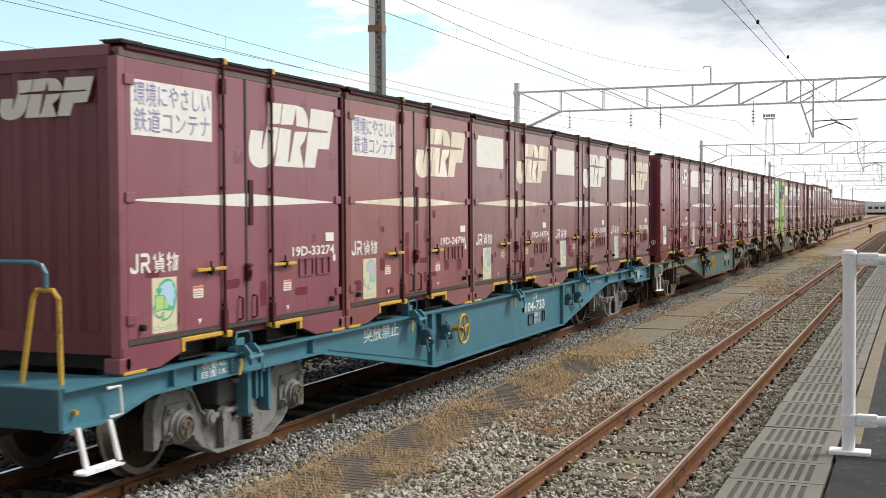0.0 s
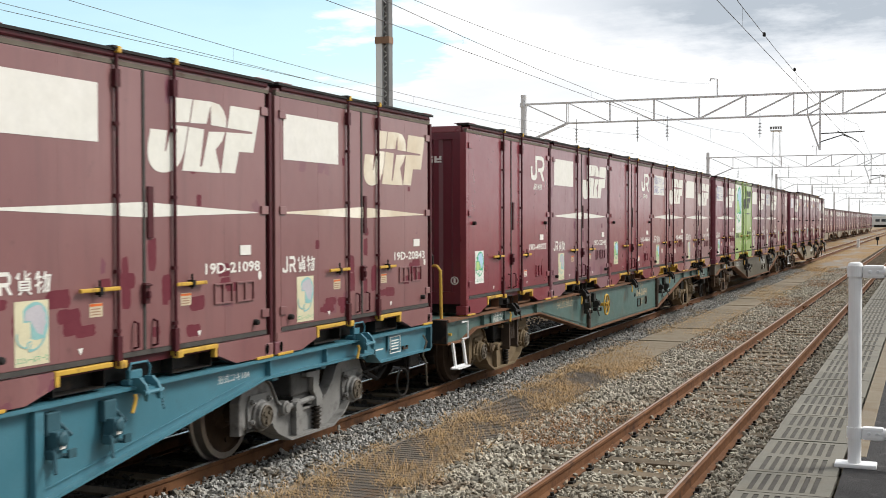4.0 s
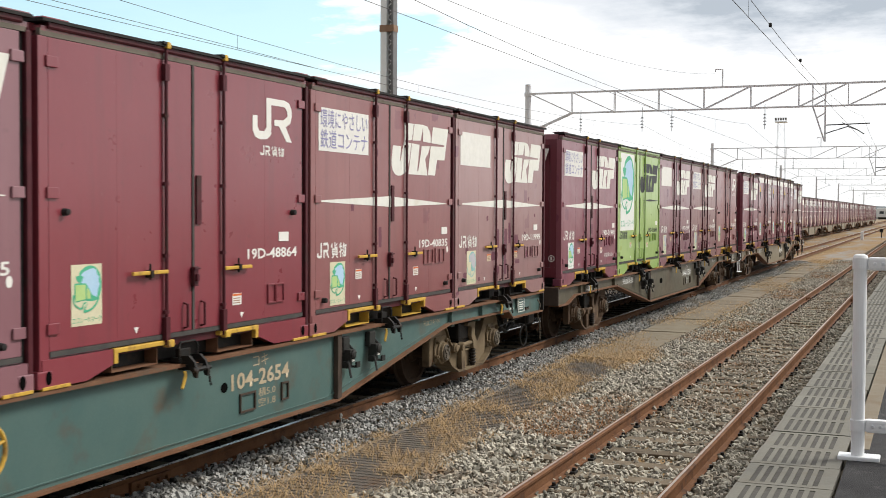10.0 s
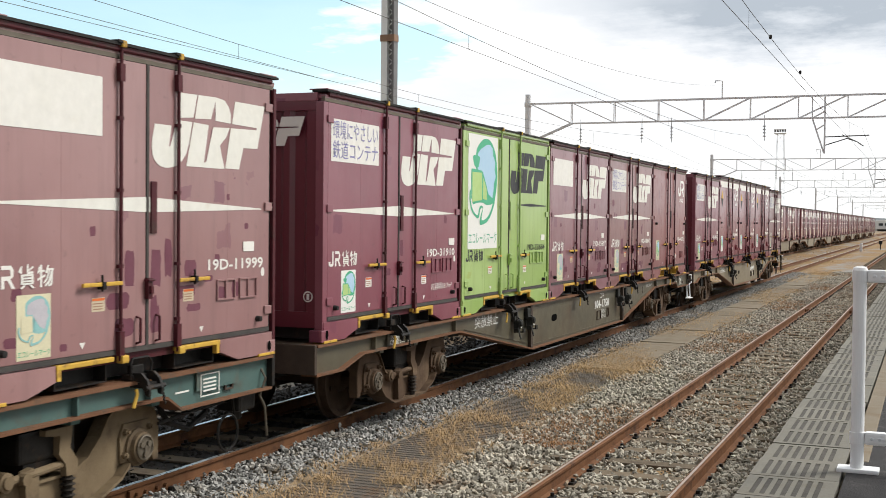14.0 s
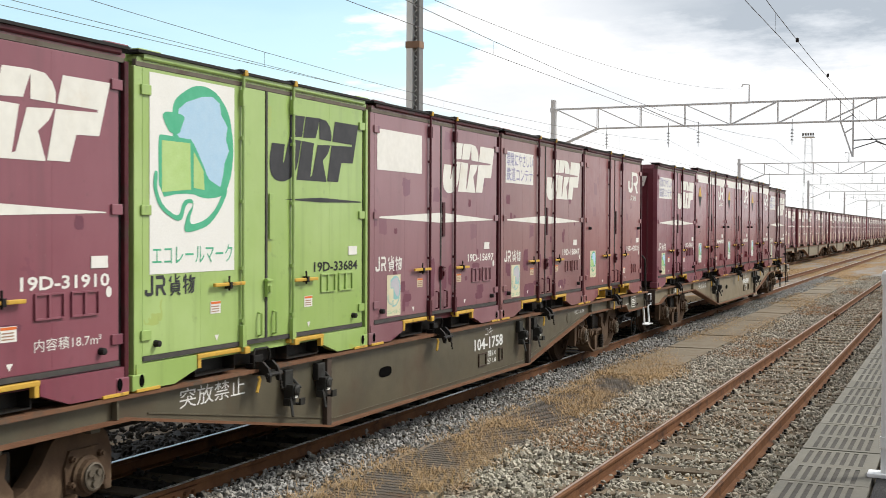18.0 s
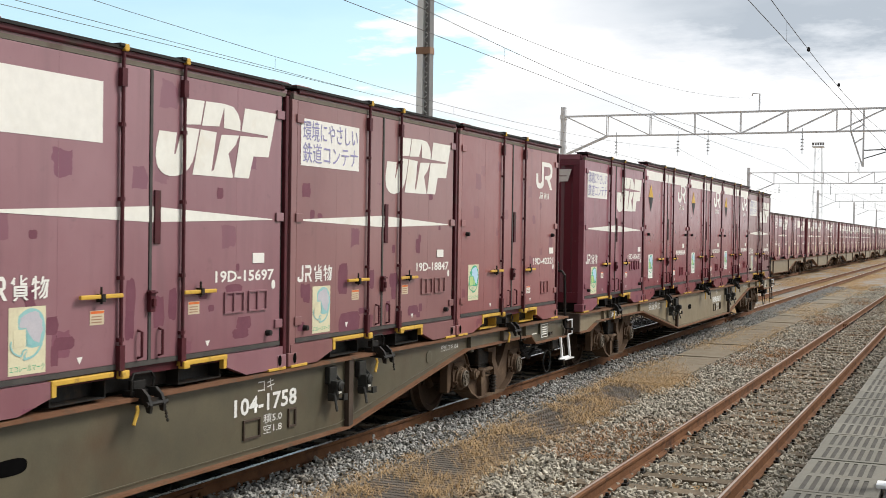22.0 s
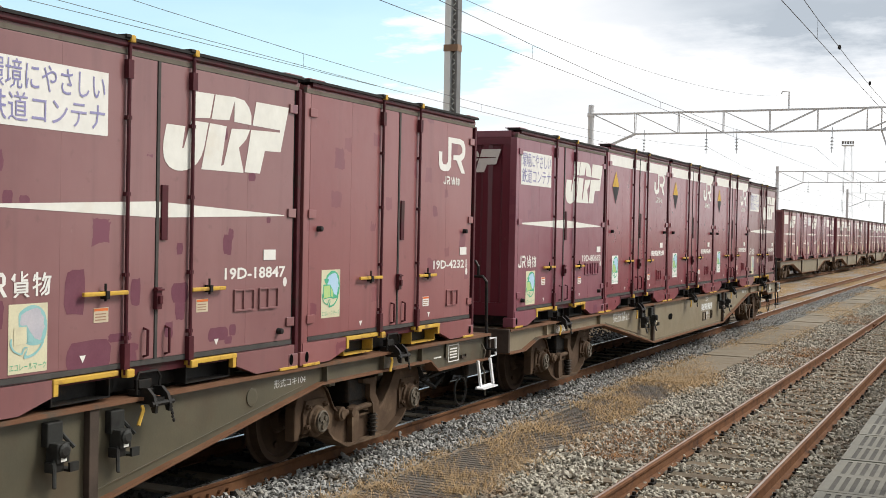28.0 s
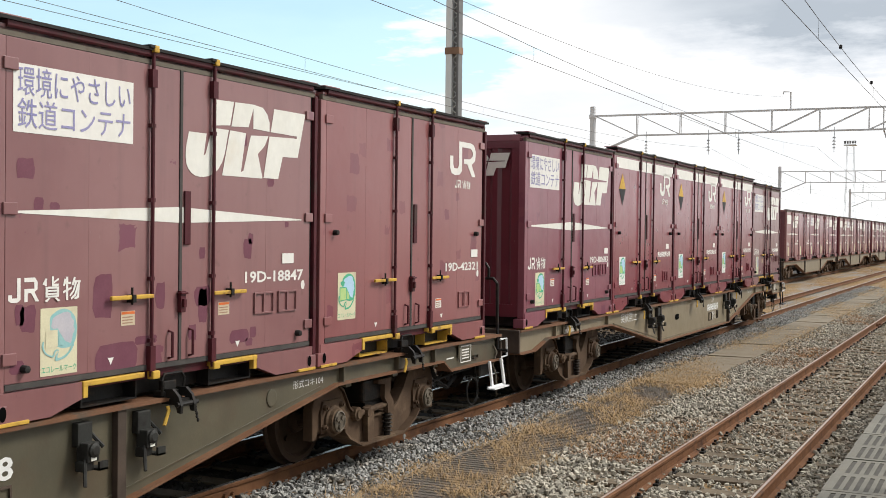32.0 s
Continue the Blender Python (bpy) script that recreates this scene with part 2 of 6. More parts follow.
LIME = paint("lime_green_paint", (0.26, 0.40, 0.095), (0.32, 0.45, 0.14), (0.33, 0.38, 0.06), 0.14)
CREAM = surface("cream_marking_paint", (0.79, 0.785, 0.73), (0.75, 0.74, 0.68), 4, 0.6, bump=0.03, fine=12, dirt=(0.62, 0.56, 0.47), dirt_lo=0.62, dirt_hi=0.85, dirt_scale=2)
WHITE_MARK = surface("white_marking_paint", (0.81, 0.80, 0.76), (0.77, 0.76, 0.71), 4, 0.6, bump=0.02, fine=12, dirt=(0.66, 0.63, 0.56), dirt_lo=0.62, dirt_hi=0.85, dirt_scale=2)
CREAM_AGED = surface("yellowed_marking_paint", (0.78, 0.72, 0.60), (0.64, 0.54, 0.40), 1.4, 0.65, bump=0.03, fine=12, dirt=(0.80, 0.76, 0.66), dirt_lo=0.52, dirt_hi=0.60, dirt_scale=1.1)
PATCH_PLUM = surface("plum_touch_up_paint", (0.150, 0.050, 0.075), (0.185, 0.072, 0.098), 5, 0.5, bump=0.02)
PATCH_RED = surface("wine_red_touch_up_paint", (0.135, 0.022, 0.036), (0.165, 0.034, 0.048), 5, 0.5, bump=0.02)
PAPER = surface("yellowed_sticker_paper", (0.66, 0.57, 0.42), (0.58, 0.48, 0.34), 6, 0.6, bump=0)
PRINT_BROWN = surface("faded_brown_print", (0.34, 0.20, 0.13), (0.42, 0.27, 0.18), 8, 0.6, bump=0)
PRINT_FADED = surface("sun_faded_teal_print", (0.24, 0.50, 0.50), (0.34, 0.55, 0.54), 8, 0.5, bump=0)
PRINT_LILAC = surface("sun_faded_lilac_print", (0.46, 0.45, 0.50), (0.54, 0.52, 0.55), 8, 0.5, bump=0)
SLOGAN_BLUE = surface("faded_blue_lettering", (0.25, 0.25, 0.46), (0.36, 0.34, 0.53), 6, 0.6, bump=0)
CHARCOAL = surface("charcoal_marking_paint", (0.035, 0.037, 0.042), (0.06, 0.06, 0.065), 4, 0.5, bump=0.02)
BLACK_MARK = surface("black_marking_paint", (0.015, 0.015, 0.016), (0.03, 0.03, 0.03), 4, 0.5, bump=0)
POSTER = surface("cream_poster_film", (0.70, 0.66, 0.46), (0.64, 0.60, 0.42), 5, 0.5, bump=0, dirt=(0.5, 0.45, 0.32))
POSTER_WHITE = surface("white_poster_film", (0.82, 0.82, 0.79), (0.79, 0.79, 0.75), 5, 0.5, bump=0)
MARK_GREEN = surface("green_print", (0.075, 0.42, 0.24), (0.11, 0.48, 0.29), 8, 0.5, bump=0)
MARK_LIME = surface("lime_green_print", (0.42, 0.60, 0.22), (0.48, 0.66, 0.28), 8, 0.5, bump=0)
MARK_BLUE = surface("pale_blue_print", (0.40, 0.60, 0.78), (0.47, 0.65, 0.80), 8, 0.5, bump=0)
STICK_RED = surface("orange_red_print", (0.75, 0.16, 0.04), (0.70, 0.20, 0.06), 8, 0.5, bump=0)
YELLOW = surface("yellow_enamel", (0.64, 0.40, 0.065), (0.54, 0.33, 0.06), 5, 0.5, bump=0.08, dirt=(0.16, 0.085, 0.04), dirt_lo=0.54, dirt_hi=0.72, dirt_scale=9)
GASKET = surface("grey_rubber_gasket", (0.055, 0.052, 0.050), (0.085, 0.078, 0.072), 6, 0.8, bump=0.1)
RUBBER = surface("black_rubber", (0.016, 0.015, 0.015), (0.03, 0.028, 0.027), 8, 0.7, bump=0.1)
# Greasy black steel, also put on inner and far parts as painted shade
DARK_STEEL = surface("greasy_shade_dark_steel", (0.010, 0.0095, 0.009), (0.022, 0.020, 0.018), 6, 0.5, bump=0.2, dirt=(0.045, 0.028, 0.018), dirt_scale=8)
# Dark maroon of rods, reused where posts and top rails carry painted shade
ROD_SHADE_MAROON = surface("dark_maroon_rod_and_shade", (0.062, 0.012, 0.018), (0.095, 0.02, 0.026), 6, 0.45, bump=0.08, dirt=(0.05, 0.03, 0.025))
# For flat sheets standing for holes: the darkness inside as a colour
HOLE = surface("painted_hole_shade", (0.003, 0.003, 0.003), (0.005, 0.005, 0.005), 6, 0.95, bump=0, spec=0.02)
BLUE_WAGON = surface("teal_blue_wagon_paint", (0.050, 0.170, 0.225), (0.069, 0.206, 0.267), 2.0, 0.38, bump=0.05, spec=0.5, dirt=(0.045, 0.11, 0.14), dirt_lo=0.58, dirt_hi=0.85)
GREEN_WAGON = surface("weathered_grey_green_paint", (0.062, 0.125, 0.118), (0.092, 0.155, 0.14), 2.2, 0.42, bump=0.08, spec=0.5, dirt=(0.10, 0.065, 0.04), dirt_lo=0.56, dirt_hi=0.78, dirt_scale=2.4)
OLIVE_WAGON = surface("dusty_olive_brown_paint", (0.078, 0.071, 0.048), (0.122, 0.106, 0.069), 2.2, 0.40, bump=0.08, spec=0.55, dirt=(0.080, 0.050, 0.03), dirt_lo=0.52, dirt_hi=0.8, dirt_scale=1.6)
TAN_WAGON = surface("dusty_tan_paint", (0.20, 0.165, 0.105), (0.25, 0.205, 0.135), 2.2, 0.48, bump=0.08, spec=0.5, dirt=(0.15, 0.09, 0.05), dirt_lo=0.56, dirt_hi=0.8, dirt_scale=2.4)
FLANGE_RUST = surface("rust_brown_flange", (0.14, 0.063, 0.033), (0.19, 0.10, 0.058), 3, 0.75, bump=0.2, dirt=(0.08, 0.066, 0.05))
BOGIE_GREY = surface("light_grey_bogie_paint", (0.25, 0.25, 0.245), (0.20, 0.197, 0.19), 4, 0.5, bump=0.1, dirt=(0.05, 0.047, 0.045), dirt_lo=0.52, dirt_hi=0.74, dirt_scale=6)
BOGIE_BROWN = surface("dark_brown_bogie_grime", (0.070, 0.043, 0.027), (0.110, 0.070, 0.043), 4, 0.8, bump=0.2, dirt=(0.19, 0.135, 0.085), dirt_lo=0.54, dirt_hi=0.74, dirt_scale=2.2)
TOP_STRIP = surface("olive_grey_weather_strip", (0.13, 0.115, 0.092), (0.17, 0.148, 0.12), 6, 0.8, bump=0.1, dirt=(0.09, 0.06, 0.05))
# Near-black bed colour: holds the shade that lies under the train
BED_SHADE = surface("shade_dark_track_bed", (0.020, 0.018, 0.016), (0.04, 0.035, 0.03), 2, 0.85, bump=0.6)
VALVE_GREY = surface("grimy_grey_valve_paint", (0.024, 0.025, 0.023), (0.042, 0.042, 0.038), 7, 0.6, bump=0.1, dirt=(0.015, 0.014, 0.013), dirt_lo=0.45, dirt_hi=0.6, dirt_scale=7)
CAP_STEEL = surface("scuffed_axle_cap", (0.13, 0.11, 0.085), (0.19, 0.165, 0.13), 8, 0.5, metal=0.3, bump=0.1, dirt=(0.04, 0.03, 0.022))
BOGIE_DUST = surface("brake_dust_brown", (0.16, 0.117, 0.07), (0.215, 0.163, 0.10), 4, 0.8, bump=0.2, dirt=(0.07, 0.048, 0.032), dirt_lo=0.52, dirt_hi=0.70, dirt_scale=3)
WHEEL_STEEL = surface("brown_wheel_steel", (0.050, 0.032, 0.022), (0.082, 0.053, 0.036), 5, 0.65, metal=0.2, bump=0.1)
TREAD = surface("polished_wheel_tread", (0.50, 0.48, 0.46), (0.42, 0.40, 0.38), 8, 0.35, metal=0.9, bump=0.03)
SPRING = surface("spring_steel", (0.03, 0.026, 0.022), (0.05, 0.04, 0.032), 6, 0.6, metal=0.3)
RAIL_RUST = surface("rusted_rail", (0.125, 0.054, 0.024), (0.195, 0.092, 0.042), 3, 0.8, bump=0.3, dirt=(0.045, 0.022, 0.015), dirt_lo=0.52, dirt_hi=0.74, dirt_scale=4)
RAIL_TOP = surface("polished_rail_head", (0.60, 0.58, 0.57), (0.50, 0.47, 0.45), 6, 0.28, metal=0.95, bump=0.02)
# Pale worn band; the sunlit edge of the head is in its colour
RAIL_TOP_DULL = surface("worn_sunlit_rail_head", (0.42, 0.34, 0.29), (0.52, 0.43, 0.37), 6, 0.34, metal=0.5, bump=0.05)
SLEEPER = surface("weathered_wood_sleeper", (0.15, 0.118, 0.082), (0.21, 0.168, 0.118), 5, 0.9, bump=0.5, vary=0.5, dirt=(0.085, 0.065, 0.048))
STONE_GREY = surface("blue_grey_ballast_stone", (0.40, 0.40, 0.38), (0.50, 0.495, 0.47), 9, 0.9, bump=0.3, island=0.92, fine=160, dirt=(0.30, 0.25, 0.18), dirt_lo=0.56, dirt_hi=0.72, dirt_scale=1.4)
STONE_BROWN = surface("brown_grey_ballast_stone", (0.46, 0.428, 0.352), (0.58, 0.542, 0.45), 9, 0.9, bump=0.3, island=0.86, fine=160, dirt=(0.25, 0.165, 0.10), dirt_lo=0.54, dirt_hi=0.70, dirt_scale=1.2)
SOIL = surface("sandy_soil_with_straw", (0.20, 0.158, 0.112), (0.29, 0.235, 0.17), 3, 0.95, bump=0.6, fine=120, dirt=(0.22, 0.175, 0.135), dirt_lo=0.5, dirt_hi=0.7)
# Stone colour lowered to carry the shade below the wagons
STONE_SHADE = surface("shade_dark_ballast_stone", (0.040, 0.036, 0.032), (0.065, 0.058, 0.050), 9, 0.85, bump=0.3, island=0.7, fine=160)
CONCRETE = surface("aged_concrete", (0.205, 0.172, 0.126), (0.26, 0.222, 0.166), 2.5, 0.9, bump=0.25, vary=0.25, dirt=(0.17, 0.125, 0.08), dirt_lo=0.48, dirt_hi=0.72)
TILE = surface("grey_platform_slab", (0.180, 0.172, 0.146), (0.245, 0.233, 0.198), 4, 0.85, bump=0.25, vary=0.30, dirt=(0.16, 0.145, 0.115), dirt_lo=0.50, dirt_hi=0.72)
RIB = surface("dark_rubbed_slab_rib", (0.068, 0.063, 0.055), (0.10, 0.093, 0.082), 8, 0.85, bump=0.3)
MESH_STEEL = surface("galvanised_walkway_mesh", (0.16, 0.145, 0.13), (0.22, 0.20, 0.18), 6, 0.7, metal=0.2, bump=0.1, dirt=(0.20, 0.12, 0.07))
ASPHALT = surface("worn_platform_asphalt", (0.036, 0.035, 0.036), (0.060, 0.058, 0.058), 2.5, 0.92, bump=0.8, fine=220, dirt=(0.11, 0.105, 0.10), dirt_lo=0.58, dirt_hi=0.74, dirt_scale=9)
WHITE_RAIL = surface("glossy_white_railing", (0.86, 0.87, 0.88), (0.83, 0.84, 0.85), 3, 0.3, bump=0.0, fine=4)
GALV = surface("pale_galvanised_steel", (0.70, 0.72, 0.74), (0.80, 0.81, 0.83), 4, 0.55, metal=0.1, bump=0.05)
MAST_STEEL = surface("dull_grey_mast_steel", (0.78, 0.83, 0.85), (0.84, 0.88, 0.89), 2, 0.6, metal=0.05, bump=0.05)
MAST_DARK = surface("dark_lattice_steel", (0.16, 0.165, 0.17), (0.22, 0.225, 0.23), 2, 0.7, metal=0.1, bump=0.05)
MAST_BAND = surface("brown_mast_band", (0.24, 0.15, 0.10), (0.30, 0.2, 0.14), 4, 0.7)
WIRE = surface("dark_overhead_wire", (0.09, 0.09, 0.09), (0.13, 0.128, 0.125), 4, 0.55, metal=0.3, bump=0)
CERAMIC = surface("grey_insulator_ceramic", (0.30, 0.31, 0.32), (0.38, 0.39, 0.4), 8, 0.3, bump=0)
STRAW = surface("dead_straw_grass", (0.51, 0.345, 0.175), (0.64, 0.46, 0.26), 7, 0.9, bump=0, island=0.6)
RUSTWEED = surface("rust_brown_dead_weed", (0.33, 0.155, 0.06), (0.45, 0.23, 0.10), 7, 0.9, bump=0, island=0.5)
CAR_WHITE = surface("white_railcar_paint", (0.80, 0.82, 0.82), (0.74, 0.76, 0.76), 2, 0.45, bump=0)
WINDOW_DARK = surface("dark_window_glass", (0.05, 0.06, 0.07), (0.08, 0.09, 0.10), 2, 0.12, bump=0)
HILL = surface("far_wooded_hill", (0.24, 0.27, 0.28), (0.29, 0.32, 0.33), 0.02, 0.95, bump=0)
FAR_WALL = surface("far_building_wall", (0.48, 0.48, 0.47), (0.56, 0.56, 0.55), 0.4, 0.9, bump=0, vary=0.3)


def ground_material():
    """Bare yard: grey gravel, brown soil and straw in long drifts along the tracks."""
    k = Nodes("yard_ground")
    soil = k.mix(k.noise(60, 6), (0.17, 0.115, 0.072), (0.29, 0.22, 0.15))
    gravel = k.mix(k.noise(45, 8), (0.13, 0.12, 0.11), (0.36, 0.345, 0.32))
    straw = k.mix(k.noise(30, 6, (3, 0.6, 1)), (0.19, 0.12, 0.058), (0.31, 0.21, 0.105))
    col = k.mix(k.step(k.noise(0.16, 6, (1.6, 0.35, 1)), 0.46, 0.58), gravel, soil)
    col = k.mix(k.step(k.noise(0.22, 8, (1.8, 0.45, 1), 0.68), 0.43, 0.54), col, straw)
    k.bump(k.noise(30, 8), 0.8, 0.03)
    return k.done(col, 0.95, 0.0, 0.2)


GROUND = ground_material()

# ---------------------------------------------------------------- mesh helpers


def box(bm, x0, x1, y0, y1, z0, z1):
    v = [bm.verts.new(p) for p in ((x0, y0, z0), (x1, y0, z0), (x1, y1, z0), (x0, y1, z0), (x0, y0, z1), (x1, y0, z1), (x1, y1, z1), (x0, y1, z1))]
    for q in ((0, 3, 2, 1), (4, 5, 6, 7), (0, 1, 5, 4), (1, 2, 6, 5), (2, 3, 7, 6), (3, 0, 4, 7)):
        bm.faces.new([v[i] for i in q])
    return bm


def boxes(*rows, bevel=0.0):
    bm = bmesh.new()
    for r in rows:
        box(bm, *r)
    if bevel:
        bmesh.ops.bevel(bm, geom=bm.edges[:], offset=bevel, segments=2, affect="EDGES", profile=0.6)
    return bm


def prism(bm, pts, lo, hi, axis=0):
    """A polygon of (a, b) pairs drawn out along an axis: 0 gives (along y, z), 1 (x, z), 2 (x, y)."""
    def at(a, b, c):
        return ((c, a, b), (a, c, b), (a, b, c))[axis]
    low = [bm.verts.new(at(a, b, lo)) for a, b in pts]
    top = [bm.verts.new(at(a, b, hi)) for a, b in pts]
    n = len(pts)
    bm.faces.new(low[::-1]), bm.faces.new(top)
    for i in range(n):
        bm.faces.new((low[i], low[(i + 1) % n], top[(i + 1) % n], top[i]))
    bmesh.ops.recalc_face_normals(bm, faces=bm.faces[:])
    return bm


def sheet(bm, pts, x):
    """A flat polygon of (y, z) pairs that faces +x."""
    f = bm.faces.new([bm.verts.new((x, a, b)) for a, b in pts])
    f.normal_update()
    if f.normal.x < 0:
        f.normal_flip()
    return bm


def rod(bm, p, q, r, n=8, r2=None):
    p, q = Vector(p), Vector(q)
    way = (q - p).normalized()
    side = way.orthogonal().normalized()
    up = way.cross(side)
    rings = []
    for c, rr in ((p, r), (q, r if r2 is None else r2)):
        rings.append([bm.verts.new(c + (side * math.cos(k * math.tau / n) + up * math.sin(k * math.tau / n)) * rr) for k in range(n)])
    for i in range(n):
        bm.faces.new((rings[0][i], rings[0][(i + 1) % n], rings[1][(i + 1) % n], rings[1][i]))
    bm.faces.new(rings[0][::-1]), bm.faces.new(rings[1])
    return bm


def tube(bm, pts, r, n=8):
    pts = [Vector(p) for p in pts]
    rings, side = [], None
    for i, p in enumerate(pts):
        way = (pts[min(i + 1, len(pts) - 1)] - pts[max(i - 1, 0)]).normalized()
        side = way.orthogonal().normalized() if side is None else (side - way * side.dot(way)).normalized()
        up = way.cross(side)
        rings.append([bm.verts.new(p + (side * math.cos(k * math.tau / n) + up * math.sin(k * math.tau / n)) * r) for k in range(n)])
    for a, b in zip(rings, rings[1:]):
        for i in range(n):
            bm.faces.new((a[i], a[(i + 1) % n], b[(i + 1) % n], b[i]))
    bm.faces.new(rings[0][::-1]), bm.faces.new(rings[-1])
    return bm


def lathe(bm, profile, centre, n=24, axis=0):
    """Turns (distance along the axis, radius) pairs about an axis through centre."""
    rings = []
    for a, r in profile:
        ring = []
        for k in range(n):
            c, s = r * math.cos(k * math.tau / n), r * math.sin(k * math.tau / n)
            ring.append(bm.verts.new(Vector(centre) + Vector(((a, c, s), (c, a, s), (c, s, a))[axis])))
        rings.append(ring)
    for a, b in zip(rings, rings[1:]):
        for i in range(n):
            bm.faces.new((a[i], a[(i + 1) % n], b[(i + 1) % n], b[i]))
    bm.faces.new(rings[0][::-1]), bm.faces.new(rings[-1])
    bmesh.ops.recalc_face_normals(bm, faces=bm.faces[:])
    return bm


def disc(bm, x, y, z, ry, rz, n=20):
    return sheet(bm, [(y + ry * math.cos(k * math.tau / n), z + rz * math.sin(k * math.tau / n)) for k in range(n)], x)


def mesh_of(name, bm, material, smooth=False):
    me = bpy.data.meshes.new(name)
    bm.to_mesh(me)
    bm.free()
    me.materials.append(material)
    if smooth:
        me.polygons.foreach_set("use_smooth", [True] * len(me.polygons))
    return me


def child(name, me, parent, at=(0, 0, 0), label="", material=None, turn=0.0):
    """One more object on a mesh, under a thing or a part; a material of its own if given."""
    ob = new(name, me)
    ob.parent = parent
    ob.location = at
    if turn:
        ob.rotation_euler = (0, 0, turn)
    if material:
        ob.material_slots[0].link = "OBJECT"
        ob.material_slots[0].material = material
    return tagged(ob, label)


def part(name, bm, material, parent, label="", at=(0, 0, 0), smooth=False):
    return child(name, mesh_of(name, bm, material, smooth), parent, at, label)


def thing(name, at, label, category, group="", kind=""):
    ob = new(name)
    ob.location = at
    return tagged(ob, label, category, group, kind)


def solid(name, bm, material, label, category, kind="", at=(0, 0, 0), group="", smooth=False):
    ob = new(name, mesh_of(name, bm, material, smooth))
    ob.location = at
    return tagged(ob, label, category, group, kind)


LETTERS = {}


def letters(text, size, material, width=0.0, gap=1.0):
    """Writing that faces +x and runs along +y, with its lower left corner at the origin."""
    key = (text, size, material.name, width)
    if key not in LETTERS:
        cu = bpy.data.curves.new("writing", "FONT")
        cu.body, cu.size, cu.resolution_u, cu.space_character, cu.offset = text, size, 2, gap, size * 0.022 if text[0].isdigit() else 0.0
        ob = bpy.data.objects.new("writing", cu)
        scene.collection.objects.link(ob)
        me = bpy.data.meshes.new_from_object(ob.evaluated_get(bpy.context.evaluated_depsgraph_get()))
        bpy.data.objects.remove(ob)
        co = np.empty(len(me.vertices) * 3)
        me.vertices.foreach_get("co", co)
        co = co.reshape(-1, 3)
        co -= co.min(0)
        if width:
            co[:, 0] *= width / co[:, 0].max()
        me.vertices.foreach_set("co", np.stack([co[:, 2] * 0, co[:, 0], co[:, 1]], 1).ravel())
        me.materials.clear()
        me.materials.append(material)
        me.update()
        LETTERS[key] = me
    return LETTERS[key]


def scatter_mesh(name, verts, faces, material, smooth=False):
    """A mesh from arrays: verts (n, 3) and faces (m, 3)."""
    me = bpy.data.meshes.new(name)
    me.vertices.add(len(verts))
    me.vertices.foreach_set("co", np.ascontiguousarray(verts, dtype=np.float32).ravel())
    me.loops.add(faces.size)
    me.loops.foreach_set("vertex_index", faces.ravel().astype(np.int32))
    me.polygons.add(len(faces))
    me.polygons.foreach_set("loop_start", np.arange(0, faces.size, 3, dtype=np.int32))
    me.polygons.foreach_set("use_smooth", np.zeros(len(faces), dtype=bool))
    me.update(calc_edges=True)
    me.materials.append(material)
    return me

# ---------------------------------------------------------------- writing, made while the scene is small
NUMBER_SIZE = 0.125
SLOGAN_1 = letters("環境にやさしい", 0.2, SLOGAN_BLUE, 1.04)
CAPTION = letters("エコレールマーク", 0.05, MARK_GREEN, 0.31)
CAPTION_BIG = letters("エコレールマーク", 0.17, MARK_GREEN, 1.06)
VOLUME = letters("内容積18.7m³", 0.09, WHITE_MARK, 0.66)
SLOGAN_2 = letters("鉄道コンテナ", 0.2, SLOGAN_BLUE, 1.04)

# ---------------------------------------------------------------- ground and tracks
RAIL_Z = -0.02
BED = -0.19
bm = bmesh.new()
bmesh.ops.create_grid(bm, x_segments=60, y_segments=90, size=1)
for v in bm.verts:
    v.co.x = math.copysign(abs(v.co.x) ** 3, v.co.x) * 1400
    v.co.y = math.copysign(abs(v.co.y) ** 3, v.co.y) * 1800
    v.co.z = BED - 0.02
ground = solid("ground", bm, GROUND, "bare railway yard ground of gravel, soil and straw", "ground", "structure")

RAIL_PROFILE = [(-0.064, 0.0), (0.064, 0.0), (0.064, 0.012), (0.012, 0.028), (0.008, 0.105), (0.031, 0.118), (0.033, 0.142), (0.026, 0.150), (-0.026, 0.150), (-0.033, 0.142), (-0.031, 0.118), (-0.008, 0.105), (-0.012, 0.028), (-0.064, 0.012)]


def rail_mesh(y0, y1):
    bm = prism(bmesh.new(), RAIL_PROFILE, y0, y1, 1)
    return bm


